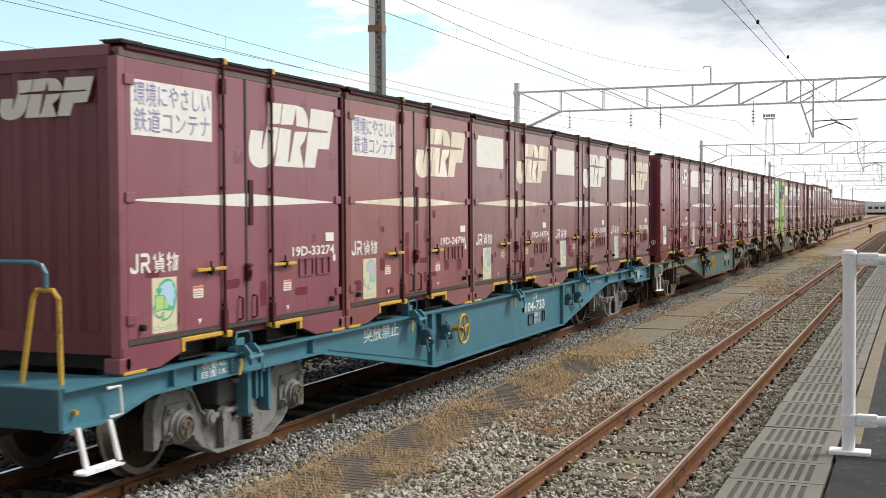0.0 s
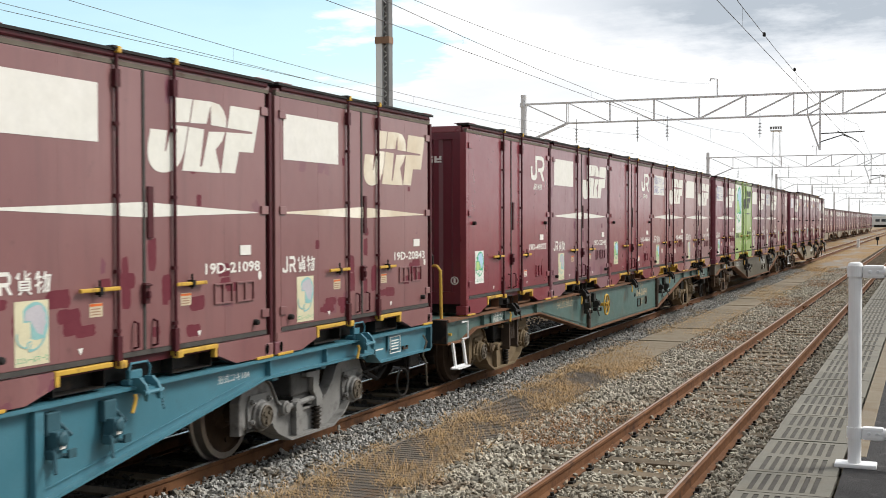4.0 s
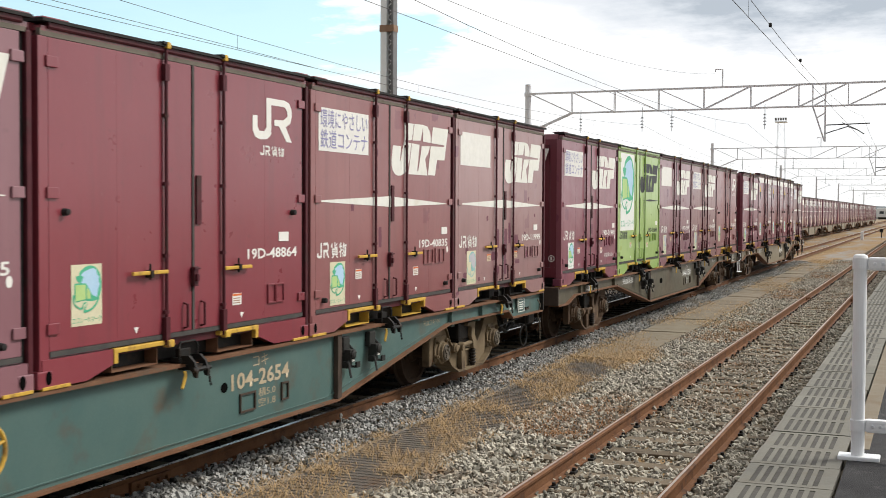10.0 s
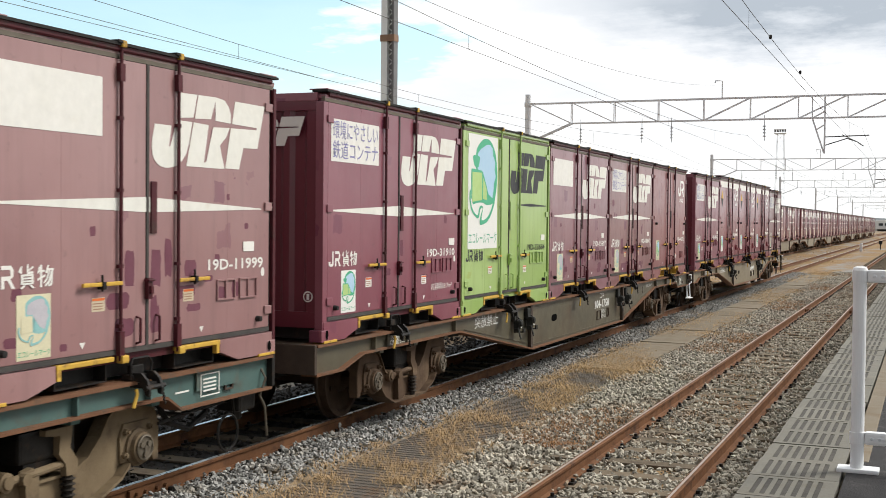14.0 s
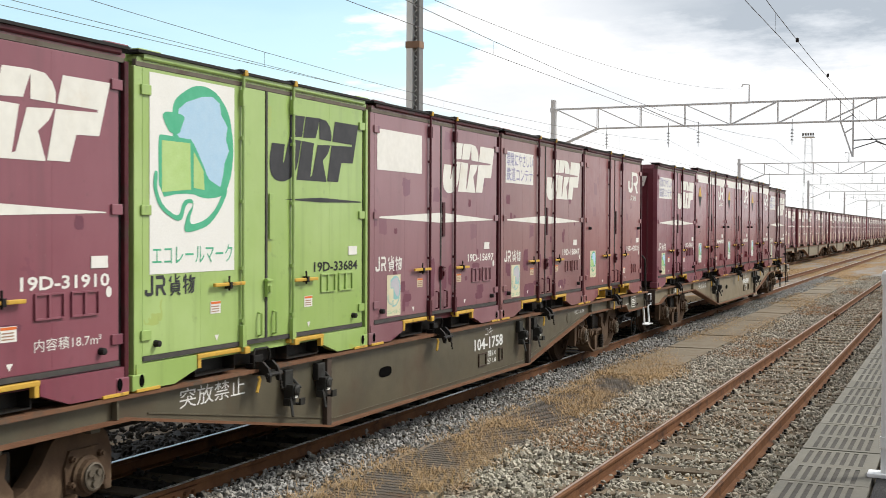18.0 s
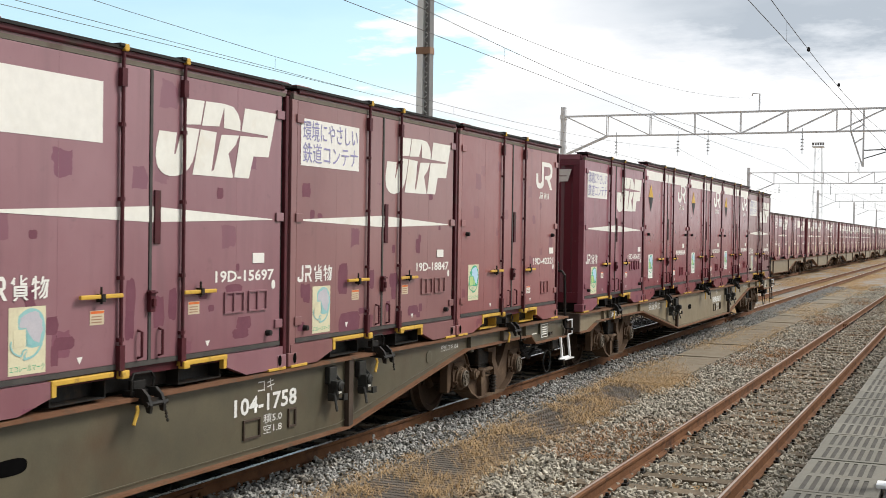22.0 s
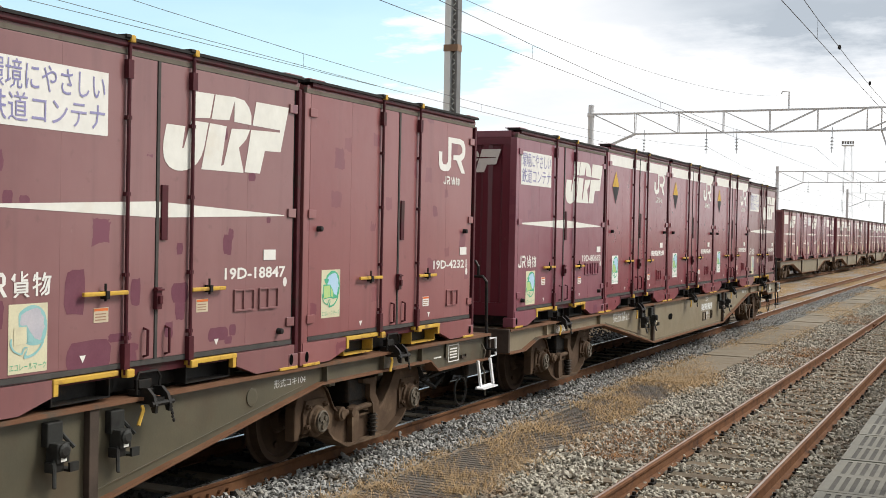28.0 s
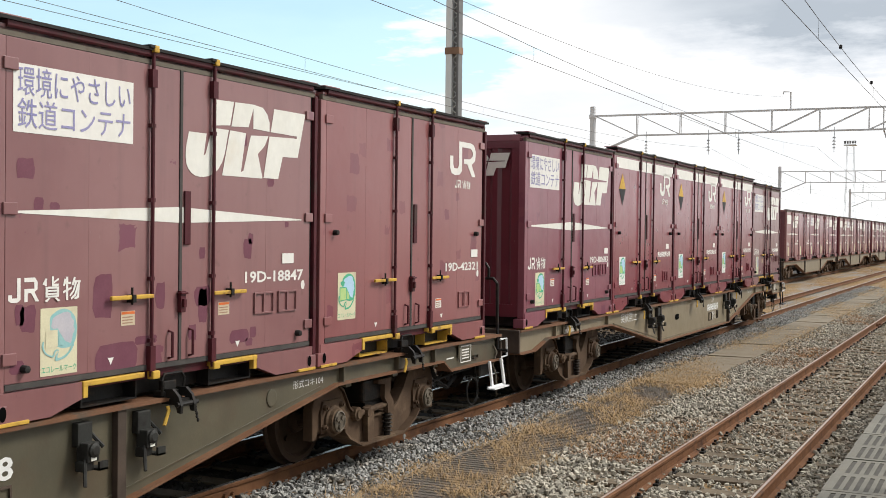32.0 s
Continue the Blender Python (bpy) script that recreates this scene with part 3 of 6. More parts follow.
def track(name, x, label, top_material, near, sleepers):
    """A track: two rails with polished heads, sleepers with fastenings, fishplates at the joints."""
    base = RAIL_Z - 0.15
    tr = thing(name, (x, 0, 0), label, "track", kind="structure")
    for sx in (-0.567, 0.567):
        rail = part("rail", rail_mesh(-20, 420), RAIL_RUST, tr, at=(sx, 0, base))
        # Rusty rails get a narrow off-centre strip: worn band with its highlight painted in
        part("rail_head", boxes((-0.024 if x == 0 else -0.016, 0.024 if x == 0 else 0.006, -20, 420, 0.1502, 0.1525)), top_material, rail, "worn running surface")
    slp = mesh_of("sleeper", boxes((-1.05, 1.05, -0.11, 0.11, -0.14, 0.0), bevel=0.012), SLEEPER)
    fb = boxes((-0.115, -0.062, -0.055, 0.055, 0.0, 0.022), (0.062, 0.115, -0.055, 0.055, 0.0, 0.022), bevel=0.004)
    for sx in (-0.09, 0.09):
        rod(fb, (sx, 0, 0.01), (sx, 0, 0.052), 0.019, 6)
    fast = mesh_of("rail_fastening", fb, DARK_STEEL)
    y = near
    rnd = random.Random(int(x * 10) + 3)
    for i in range(sleepers):
        s = child("sleeper", slp, tr, (rnd.uniform(-0.02, 0.02), y, base))
        s.rotation_euler = (0, 0, rnd.uniform(-0.012, 0.012))
        for sx in (-0.567, 0.567):
            child("rail_fastening", fast, tr, (sx, y, base))
        y += 0.625
    bm = bmesh.new()
    for k in range(int((130 - y) / 0.625) if x > 1 else 1):
        box(bm, -1.05, 1.05, y + k * 0.625 - 0.11, y + k * 0.625 + 0.11, base - 0.1, base)
    tagged(part("far_sleepers", bm, SLEEPER, tr), kind="stuff")
    plate = boxes((-0.045, -0.012, -0.28, 0.28, 0.03, 0.108), (0.012, 0.045, -0.28, 0.28, 0.03, 0.108), bevel=0.004)
    for k in (-0.2, -0.08, 0.08, 0.2):
        rod(plate, (0.04, k, 0.068), (0.075, k, 0.068), 0.018, 6)
        rod(plate, (-0.04, k, 0.068), (-0.075, k, 0.068), 0.018, 6)
    fish = mesh_of("fishplate", plate, RAIL_RUST)
    for jy in (8.35, 33.3):
        for sx in (-0.567, 0.567):
            child("fishplate", fish, tr, (sx, jy, base))
    return tr


track("track_1", 0.0, "goods track with rusty rails and polished heads", RAIL_TOP, -9.55, 74)
track("track_2", 4.24, "platform track with rust-brown rails on old wooden sleepers", RAIL_TOP_DULL, -9.0, 114)
track("track_3", -3.95, "far siding track under standing wagons", RAIL_TOP_DULL, 20.0, 30)

# a rough block with ten corners: every stone is one of these, knocked about
CHIP = bmesh.new()
for p in ((-0.8, -0.7, -0.6), (0.8, -0.8, -0.6), (0.9, 0.6, -0.6), (-0.7, 0.8, -0.6), (-0.7, -0.8, 0.5), (0.6, -0.6, 0.7), (0.8, 0.7, 0.5), (-0.8, 0.6, 0.7), (0.0, -1.05, 0.0), (0.1, 0.05, 0.95)):
    CHIP.verts.new(p)
bmesh.ops.convex_hull(CHIP, input=CHIP.verts[:])
bmesh.ops.triangulate(CHIP, faces=CHIP.faces[:])
CHIP.verts.index_update()
ICO_V = np.array([v.co[:] for v in CHIP.verts])
ICO_F = np.array([[v.index for v in f.verts] for f in CHIP.faces])
CHIP.free()


def stones(name, xyz, size, material, label, seed):
    """Crushed stone: every piece a dented lump of its own, joined into one mesh."""
    g = np.random.default_rng(seed)
    n = len(xyz)
    r = size * g.uniform(0.45, 1.15, n)
    lump = (ICO_V[None] + g.normal(0, 0.16, (n, len(ICO_V), 3))) * np.stack([g.uniform(0.8, 1.3, n), g.uniform(0.7, 1.2, n), g.uniform(0.5, 0.85, n)], 1)[:, None]
    a = g.uniform(0, math.tau, n)
    t = g.normal(0, 0.8, n)
    x = lump[..., 0] * np.cos(a)[:, None] - lump[..., 1] * np.sin(a)[:, None]
    y = lump[..., 0] * np.sin(a)[:, None] + lump[..., 1] * np.cos(a)[:, None]
    z = lump[..., 2]
    x, z = x * np.cos(t)[:, None] - z * np.sin(t)[:, None], x * np.sin(t)[:, None] + z * np.cos(t)[:, None]
    v = np.stack([x, y, z], 2) * r[:, None, None] + xyz[:, None]
    f = ICO_F[None] + (np.arange(n) * len(ICO_V))[:, None, None]
    ob = new(name, scatter_mesh(name, v.reshape(-1, 3), f.reshape(-1, 3), material))
    return tagged(ob, label, "gravel", kind="stuff")


def strewn(seed, x0, x1, y0, y1, density, top, rough=0.02, keep=None, falloff=True):
    """Places on a bed: thick near the platform, thinner towards the far end."""
    g = np.random.default_rng(seed)
    n = int((x1 - x0) * (y1 - y0) * density)
    y = y0 + (y1 - y0) * g.random(n) ** (1.7 if falloff else 1.0)
    x = g.uniform(x0, x1, n)
    z = top(x, y) + g.normal(0, rough, n)
    p = np.stack([x, y, z], 1)
    if keep is not None:
        p = p[keep(x, y, g.random(n))]
    return p


def shoulder_1(x, y):
    return -0.165 - 0.045 * np.clip((x - 1.0) / 0.5, 0, 1) + 0.012 * np.sin(y * 2.1) * np.sin(x * 5)


def bed_2(x, y):
    return -0.183 + 0.018 * np.sin(y * 1.3 + x * 2) * np.sin(x * 3.3) - 0.006 * (np.abs(x - 4.24) < 0.55)


stones("ballast", strewn(1, 0.62, 1.55, 6.5, 60, 560, shoulder_1), 0.024, STONE_GREY, "pale blue-grey crushed stone along the goods track", 11)
# Shade-coloured stone between the goods rails
stones("ballast", strewn(2, -1.6, 0.5, 5.0, 38, 175, lambda x, y: -0.21 + 0 * x), 0.032, STONE_SHADE, "stone between the goods rails, darkened for shade under the train", 12)
stones("ballast", strewn(3, 2.38, 3.62, 7.5, 62, 640, bed_2, keep=lambda x, y, r: r > 0.55 * (np.sin(y * 0.55 + 1) > 0.55) * (x > 2.7)), 0.030, STONE_BROWN, "grey-brown crushed stone beside the platform track", 13)
stones("ballast", strewn(4, 3.70, 4.80, 7.0, 55, 420, bed_2, keep=lambda x, y, r: (np.abs((y - 6.0) / 0.625 - np.round((y - 6.0) / 0.625)) > 0.15) | (r < 0.42)), 0.027, STONE_BROWN, "small rust-stained stone between the platform rails", 14)
stones("ballast", strewn(5, 4.88, 5.86, 6.5, 50, 520, bed_2), 0.030, STONE_BROWN, "loose stone under the platform edge", 15)
# Shade-coloured stone beyond the goods track, seen below the wagons
stones("ballast", strewn(6, -3.4, -0.65, 8.0, 38, 105, lambda x, y: -0.2 + 0 * x), 0.034, STONE_SHADE, "stone between goods track and siding, darkened for shade", 16)


stones("ballast", strewn(7, 0.62, 1.55, -9, 6.6, 300, shoulder_1, falloff=False), 0.030, STONE_GREY, "pale blue-grey crushed stone along the goods track", 17)
stones("ballast", strewn(8, 2.38, 5.86, -9, 7.3, 190, bed_2, falloff=False), 0.038, STONE_BROWN, "grey-brown crushed stone round the platform track", 18)


def blades(name, xyz, tall, material, label, seed, lean=1.75):
    """Dead grass: bent narrow blades in one mesh."""
    g = np.random.default_rng(seed)
    n = len(xyz)
    a = g.uniform(0, math.tau, n)
    h = tall * g.uniform(0.4, 1.3, n)
    out_ = np.stack([np.cos(a), np.sin(a), np.zeros(n)], 1)
    side = np.stack([-np.sin(a), np.cos(a), np.zeros(n)], 1) * 0.003
    bend = g.uniform(0.5, lean, n)[:, None]
    up = np.array([0, 0, 1.0])
    mid = xyz + out_ * (h[:, None] * 0.40 * bend) + up * (h[:, None] * 0.34)
    tip = xyz + out_ * (h[:, None] * 0.95 * bend) + up * (h[:, None] * (0.52 - 0.24 * bend))
    v = np.stack([xyz - side, xyz + side, mid - side * 0.7, mid + side * 0.7, tip], 1)
    f = np.array([[0, 1, 3], [0, 3, 2], [2, 3, 4]])[None] + (np.arange(n) * 5)[:, None, None]
    ob = new(name, scatter_mesh(name, v.reshape(-1, 3), f.reshape(-1, 3), material))
    return tagged(ob, label, "grass", kind="stuff")


def tufts(seed, count, x0, x1, y0, y1, spread, each, z, keep=None):
    g = np.random.default_rng(seed)
    c = np.stack([g.uniform(x0, x1, count), y0 + (y1 - y0) * g.random(count) ** 1.4], 1)
    if keep is not None:
        c = c[keep(c[:, 0], c[:, 1])]
    p = np.repeat(c, each, 0) + g.normal(0, spread, (len(c) * each, 2))
    return np.column_stack([p, np.full(len(p), z)])


def drift(x, y):
    return np.sin(y * 1.7 + 2.0 * np.sin(x * 3.2)) + 0.9 * np.sin(y * 4.1 + x * 5) + 0.9 * (np.abs(x - 1.95) > 0.36) > -0.25


blades("dead_grass", tufts(21, 640, 1.40, 2.50, 7.2, 19.2, 0.095, 22, -0.160, drift), 0.16, STRAW, "straw-coloured dead grass lying over the walkway mesh", 31)
blades("dead_grass", tufts(22, 1700, 1.35, 2.60, 18.5, 64, 0.14, 18, -0.165, lambda x, y: ((np.sin(y * 0.5) > -0.2) & (np.abs(x - 1.9) > 0.22)) | (np.sin(y * 0.31 + x) > 0.75)), 0.13, STRAW, "straw-coloured dead grass along the concrete walkway", 32)
blades("dead_weeds", tufts(23, 700, 2.55, 3.55, 12, 60, 0.12, 18, -0.155, lambda x, y: np.sin(y * 0.55 + 1) > 0.35), 0.10, RUSTWEED, "rust-brown dead weeds in the ballast", 33)
blades("dead_weeds", tufts(24, 160, 3.75, 4.75, 14, 50, 0.10, 14, -0.16), 0.05, RUSTWEED, "thin brown weeds between the platform rails", 34)

blades("dead_grass", tufts(25, 2600, -3.0, 1.3, 35, 130, 0.22, 12, -0.205, lambda x, y: np.sin(y * 0.33 + x * 1.1) + 0.8 * np.sin(y * 0.9 - x * 2.2) > -0.35), 0.13, STRAW, "straw-coloured dead grass over the far tracks", 35)
blades("dead_weeds", tufts(26, 700, -3.0, 3.4, 36, 110, 0.20, 12, -0.205, lambda x, y: np.sin(y * 0.21 + x * 0.7 + 2) > 0.3), 0.10, RUSTWEED, "rust-brown dead weeds over the far tracks", 36)

# Walkway between the tracks: wire mesh over boards near by, concrete lids further off
walkway = thing("walkway", (0, 0, 0), "low walkway of rusty mesh panels and concrete slabs", "walkway", kind="structure")
lid = mesh_of("slab", boxes((-0.44, 0.44, -0.74, 0.74, -0.06, 0.0), bevel=0.012), CONCRETE)
for i in range(26):
    s = child("slab", lid, walkway, (1.91, 19.4 + i * 1.51, -0.145 + 0.006 * math.sin(i * 2.7)))
    s.rotation_euler = (0.004 * math.sin(i * 1.3), 0.006 * math.cos(i * 2.1), 0.006 * math.sin(i * 3.3))
bm = bmesh.new()
for i in range(27):
    x = -0.44 + i * 0.0338
    box(bm, x - 0.0035, x + 0.0035, -0.98, 0.98, 0.0, 0.010)
for i in range(20):
    y = -0.95 + i * 0.1
    box(bm, -0.44, 0.44, y - 0.003, y + 0.003, 0.007, 0.013)
grid = mesh_of("mesh_panel", bm, MESH_STEEL)
for i in range(6):
    child("mesh_panel", grid, walkway, (1.95 + 0.04 * (i % 2), 7.6 + i * 1.98, -0.165))
part("trodden_soil", boxes((1.42, 2.50, 6.4, 18.64, -0.21, -0.172)), SOIL, walkway, "sandy soil and straw under the mesh")
# Dark sheet painting the under-train shade onto the bed
part("oily_bed", boxes((-1.7, 0.60, -4, 36, BED - 0.02, BED - 0.005)), BED_SHADE, bpy.data.objects["track_1"], "track bed darkened for shade under the train")

# ---------------------------------------------------------------- platform
PLAT = 0.90
platform = thing("platform", (0, 0, 0), "raised station platform of asphalt with a slabbed edge", "platform", kind="structure")
part("platform_body", boxes((5.90, 14.0, -14, 120, BED, PLAT - 0.055)), CONCRETE, platform)
part("asphalt", boxes((6.34, 14.0, -14, 120, PLAT - 0.054, PLAT - 0.008)), ASPHALT, platform, "dark worn asphalt")
bm = bmesh.new()
box(bm, -0.225, 0.225, -0.243, 0.243, -0.05, -0.014)
for a, b in ((-0.225, -0.185), (0.165, 0.225)):
    box(bm, a, b, -0.243, 0.243, -0.014, 0.0)
for a, b in ((-0.243, -0.195), (0.195, 0.243)):
    box(bm, -0.185, 0.165, a, b, -0.014, 0.0)
for i in range(8):
    x = -0.185 + i * 0.05
    box(bm, x - 0.012 + (0.012 if i == 0 else 0), x + 0.012 - (0.012 if i == 7 else 0), -0.195, 0.195, -0.014, 0.0)
tile = mesh_of("slab", bm, TILE)
bm = bmesh.new()
for i in range(7):
    x = -0.16 + i * 0.05
    box(bm, x - 0.0128, x + 0.0128, -0.1945, 0.1945, -0.016, -0.0035)
rib = mesh_of("tread_rib", bm, RIB)
rnd = random.Random(8)
for i in range(116):
    t = child("slab", tile, platform, (6.095 + rnd.uniform(-0.004, 0.004), -6.64 + i * 0.492, PLAT - 0.006 + rnd.uniform(-0.003, 0.003)))
    t.rotation_euler = (rnd.uniform(-0.004, 0.004), rnd.uniform(-0.006, 0.006), rnd.uniform(-0.004, 0.004))
    child("tread_rib", rib, t)
part("kerb", boxes((6.335, 6.44, 7.0, 60, PLAT - 0.05, PLAT - 0.003), bevel=0.008), CONCRETE, platform, "pale worn concrete kerb strip")

fence = thing("platform_railing", (6.39, 6.72, PLAT - 0.008), "glossy white tubular railing standing on the platform", "railing")
part("base_plate", boxes((-0.10, 0.115, -0.065, 0.065, 0.0, 0.022), bevel=0.006), WHITE_RAIL, fence)
bm = lathe(bmesh.new(), [(0.02, 0.035), (1.045, 0.035), (1.047, 0.040), (1.085, 0.040), (1.10, 0.034), (1.106, 0.022)], (0, 0, 0), 24, 2)
part("post", bm, WHITE_RAIL, fence, smooth=False)
for z in (1.055, 0.185):
    cl = part("collar", lathe(bmesh.new(), [(z - 0.03, 0.041), (z + 0.03, 0.041)], (0, 0, 0), 24, 2), WHITE_RAIL, fence)
    bk = boxes((0.038, 0.15, -0.028, 0.028, z - 0.035, z + 0.035), bevel=0.014)
    br = part("bracket", bk, WHITE_RAIL, fence)
    for k in (0.075, 0.115):
        part("bolt", lathe(bmesh.new(), [(-0.034, 0.007), (-0.028, 0.010)], (k, 0, z), 10, 1), GALV, br)
    part("crossbar", rod(bmesh.new(), (0.12, 0, z), (1.6, 0, z), 0.030, 16), WHITE_RAIL, fence)
for i in range(9):
    part("baluster", rod(bmesh.new(), (0.215 + i * 0.165, 0, 0.185), (0.215 + i * 0.165, 0, 1.055), 0.0125, 10), WHITE_RAIL, fence)
part("post", rod(bmesh.new(), (1.62, 0, 0), (1.62, 0, 1.10), 0.035, 20), WHITE_RAIL, fence)

# ---------------------------------------------------------------- overhead line
GANTRY_Y = [2.0 - 46 + 46 * k for k in range(1, 9)]
LINES = [(-8.4, 5.0), (-4.2, 4.94), (0.0, 4.91), (4.29, 5.0)]
SAG = {-8.4: (0.17, 0.66), -4.2: (0.17, 0.66), 0.0: (0.14, 0.66), 4.29: (0.20, 0.72)}


def angle_bar(bm, p, q, w):
    """A slim square member between two points."""
    p, q = Vector(p), Vector(q)
    way = (q - p).normalized()
    side = way.cross(Vector((0, 1, 0)))
    side = (Vector((1, 0, 0)) if side.length < 1e-4 else side).normalized() * w / 2
    up = Vector((0, 1, 0)) * w / 2
    a = [bm.verts.new(c + s * side + u * up) for c in (p, q) for s, u in ((-1, -1), (1, -1), (1, 1), (-1, 1))]
    for f in ((0, 1, 2, 3), (7, 6, 5, 4), (0, 4, 5, 1), (1, 5, 6, 2), (2, 6, 7, 3), (3, 7, 4, 0)):
        bm.faces.new([a[i] for i in f])
    return bm


def gantry(y, full):
    g = thing("catenary_gantry", (0, y, BED - 0.02), "grey steel lattice beam gantry carrying overhead wires", "gantry", "gantries over the tracks")
    lo, hi, d = 6.36 - BED, 7.22 - BED, 0.22
    for x in (-9.15, 12.4):
        col = part("column", lathe(bmesh.new(), [(0.0, 0.17), (7.62 - BED, 0.125)], (x, 0, 0), 14, 2), GALV, g)
        if full:
            part("band", lathe(bmesh.new(), [(hi - 0.1, 0.165), (hi + 0.06, 0.165)], (x, 0, 0), 14, 2), GALV, col)
            part("band", lathe(bmesh.new(), [(lo - 0.5, 0.165), (lo - 0.35, 0.165)], (x, 0, 0), 14, 2), GALV, col)
    for s in (-d / 2, d / 2):
        part("top_chord", boxes((-9.05, 12.4, s - 0.025, s + 0.025, hi - 0.028, hi + 0.028)), GALV, g)
        part("bottom_chord", boxes((-7.25, 10.6, s - 0.025, s + 0.025, lo - 0.025, lo + 0.025)), GALV, g)
    xs = [-7.22 + 1.83 * k for k in range(10)]
    for k, x in enumerate(xs):
        bm = bmesh.new()
        for s in (-d / 2, d / 2):
            angle_bar(bm, (x, s, lo), (x, s, hi), 0.035)
        part("post", bm, GALV, g)
        if k < 9:
            a, b = ((x, hi), (xs[k + 1], lo)) if k < 3 else ((x, lo), (xs[k + 1], hi))
            bm = bmesh.new()
            for s in (-d / 2, d / 2):
                angle_bar(bm, (a[0], s, a[1]), (b[0], s, b[1]), 0.035)
            part("diagonal", bm, GALV, g)
    bm = bmesh.new()
    for s in (-d / 2, d / 2):
        angle_bar(bm, (-9.05, s, hi), (-7.22, s, lo), 0.04)
        angle_bar(bm, (-7.22, s, lo), (-8.95, s, lo - 0.72), 0.06)
    part("knee_brace", bm, GALV, g)
    bm = bmesh.new()
    angle_bar(bm, (2.45, 0, hi), (2.45, 0, lo - 0.02), 0.05)
    angle_bar(bm, (2.92, 0, hi), (2.92, 0, 4.98 - BED), 0.065)
    angle_bar(bm, (2.45, 0, lo), (2.90, 0, 5.0 - BED), 0.06)
    angle_bar(bm, (2.45, 0, lo), (2.92, 0, lo + 0.25), 0.05)
    angle_bar(bm, (2.60, 0, 5.9 - BED), (2.92, 0, 6.1 - BED), 0.05)
    part("drop_bracket", bm, GALV, g)
    bm = bmesh.new()
    tube(bm, [(2.94, 0, 5.62 - BED), (4.55, 0, 5.66 - BED)], 0.022)
    tube(bm, [(2.94, 0, 5.30 - BED), (3.75, 0, 5.55 - BED), (4.1, 0, 5.42 - BED), (4.35, 0, 5.25 - BED)], 0.020)
    tube(bm, [(3.55, 0, 5.70 - BED), (4.1, 0, 5.42 - BED)], 0.016)
    part("registration_arm", bm, WIRE, g)
    bm = bmesh.new()
    tube(bm, [(-1.01, 0, hi), (-1.01, 0, 7.92 - BED), (-1.28, 0, 7.94 - BED), (-1.30, 0, 7.84 - BED)], 0.035, 6)
    part("top_horn", bm, GALV, g)
    for x in ((-6.83, -4.24, -3.02, 0.65) if full else (-4.2, 0.65)):
        ins = part("insulator_string", rod(bmesh.new(), (x, 0, lo - 0.85), (x, 0, lo + 0.15), 0.013, 6), WIRE, g)
        for k in range(4):
            z = lo - 0.30 - k * 0.13
            part("insulator", lathe(bmesh.new(), [(z, 0.02), (z + 0.005, 0.075), (z + 0.035, 0.05), (z + 0.06, 0.02)], (x, 0, 0), 10, 2), CERAMIC, ins)
    return g


for i, gy in enumerate(GANTRY_Y):
    gantry(gy, 0 < i < 4)

for x, z in LINES:
    line = thing("overhead_line", (x, 0, 0), "dark overhead contact wire hung from a sagging messenger wire", "overhead wire", "overhead wires along the tracks")
    part("contact_wire", rod(bmesh.new(), (0, GANTRY_Y[0], z), (0, GANTRY_Y[-1], z), 0.0048, 6), WIRE, line)
    pts, hang = [], []
    for a, b in zip(GANTRY_Y, GANTRY_Y[1:]):
        mid, low = (a + b) / 2, z + SAG[x][0]
        for k in range(12):
            y = a + (b - a) * k / 12
            pts.append((0, y, low + SAG[x][1] * ((y - mid) / (b - mid)) ** 2))
    part("messenger_wire", tube(bmesh.new(), pts, 0.0048, 6), WIRE, line)
    for a in GANTRY_Y[:5]:
        for k in range(1, 6):
            y = a + 46 * k / 6
            top = z + SAG[x][0] + SAG[x][1] * ((y - a - 23) / 23) ** 2
            part("dropper", rod(bmesh.new(), (0, y, z), (0, y, top), 0.0025, 4), WIRE, line)
    if x == 4.29:
        for y in (19.8, 24.6):
            part("clamp", lathe(bmesh.new(), [(-0.036, 0.014), (-0.022, 0.026), (0.022, 0.026), (0.036, 0.014)], (0, y, z + 0.25), 10, 2), RUBBER, line)
feeder = thing("feeder_wire", (-1.30, 0, 0), "thin grey feeder wire sagging between gantry tops", "overhead wire")
part("wire", tube(bmesh.new(), [(0, 2 + 2 * k, 5.97 + 0.00185 * (2 * k - 15) ** 2) for k in range(24)], 0.0048, 6), WIRE, feeder)
for a in GANTRY_Y[2:6]:
    part("wire", tube(bmesh.new(), [(0, a + 46 * k / 16, 6.5 + 1.25 * (k / 8 - 1) ** 2) for k in range(17)], 0.0048, 6), WIRE, feeder)
aux = thing("auxiliary_wire", (-4.2, 0, 0), "thin grey wire running down to the siding's contact wire", "overhead wire")
part("wire", rod(bmesh.new(), (0, 2, 5.13), (0, 20, 4.945), 0.0048, 6), WIRE, aux)
# Tall mast beyond the train
mast = thing("steel_mast", (-10.55, 37.0, BED - 0.02), "tall grey steel mast with a lattice side", "mast")
part("flange", boxes((-0.25, -0.02, -0.16, 0.16, 0, 14.0), bevel=0.01), MAST_STEEL, mast)
part("flange", boxes((0.16, 0.24, -0.16, 0.16, 0, 14.0)), MAST_DARK, mast)
bm = bmesh.new()
for k in range(40):
    z = 0.2 + k * 0.34
    angle_bar(bm, (-0.02, -0.1, z), (0.17, -0.1, z + 0.17), 0.022)
    angle_bar(bm, (0.17, -0.1, z + 0.17), (-0.02, -0.1, z + 0.34), 0.022)
part("lacing", bm, MAST_STEEL, mast)
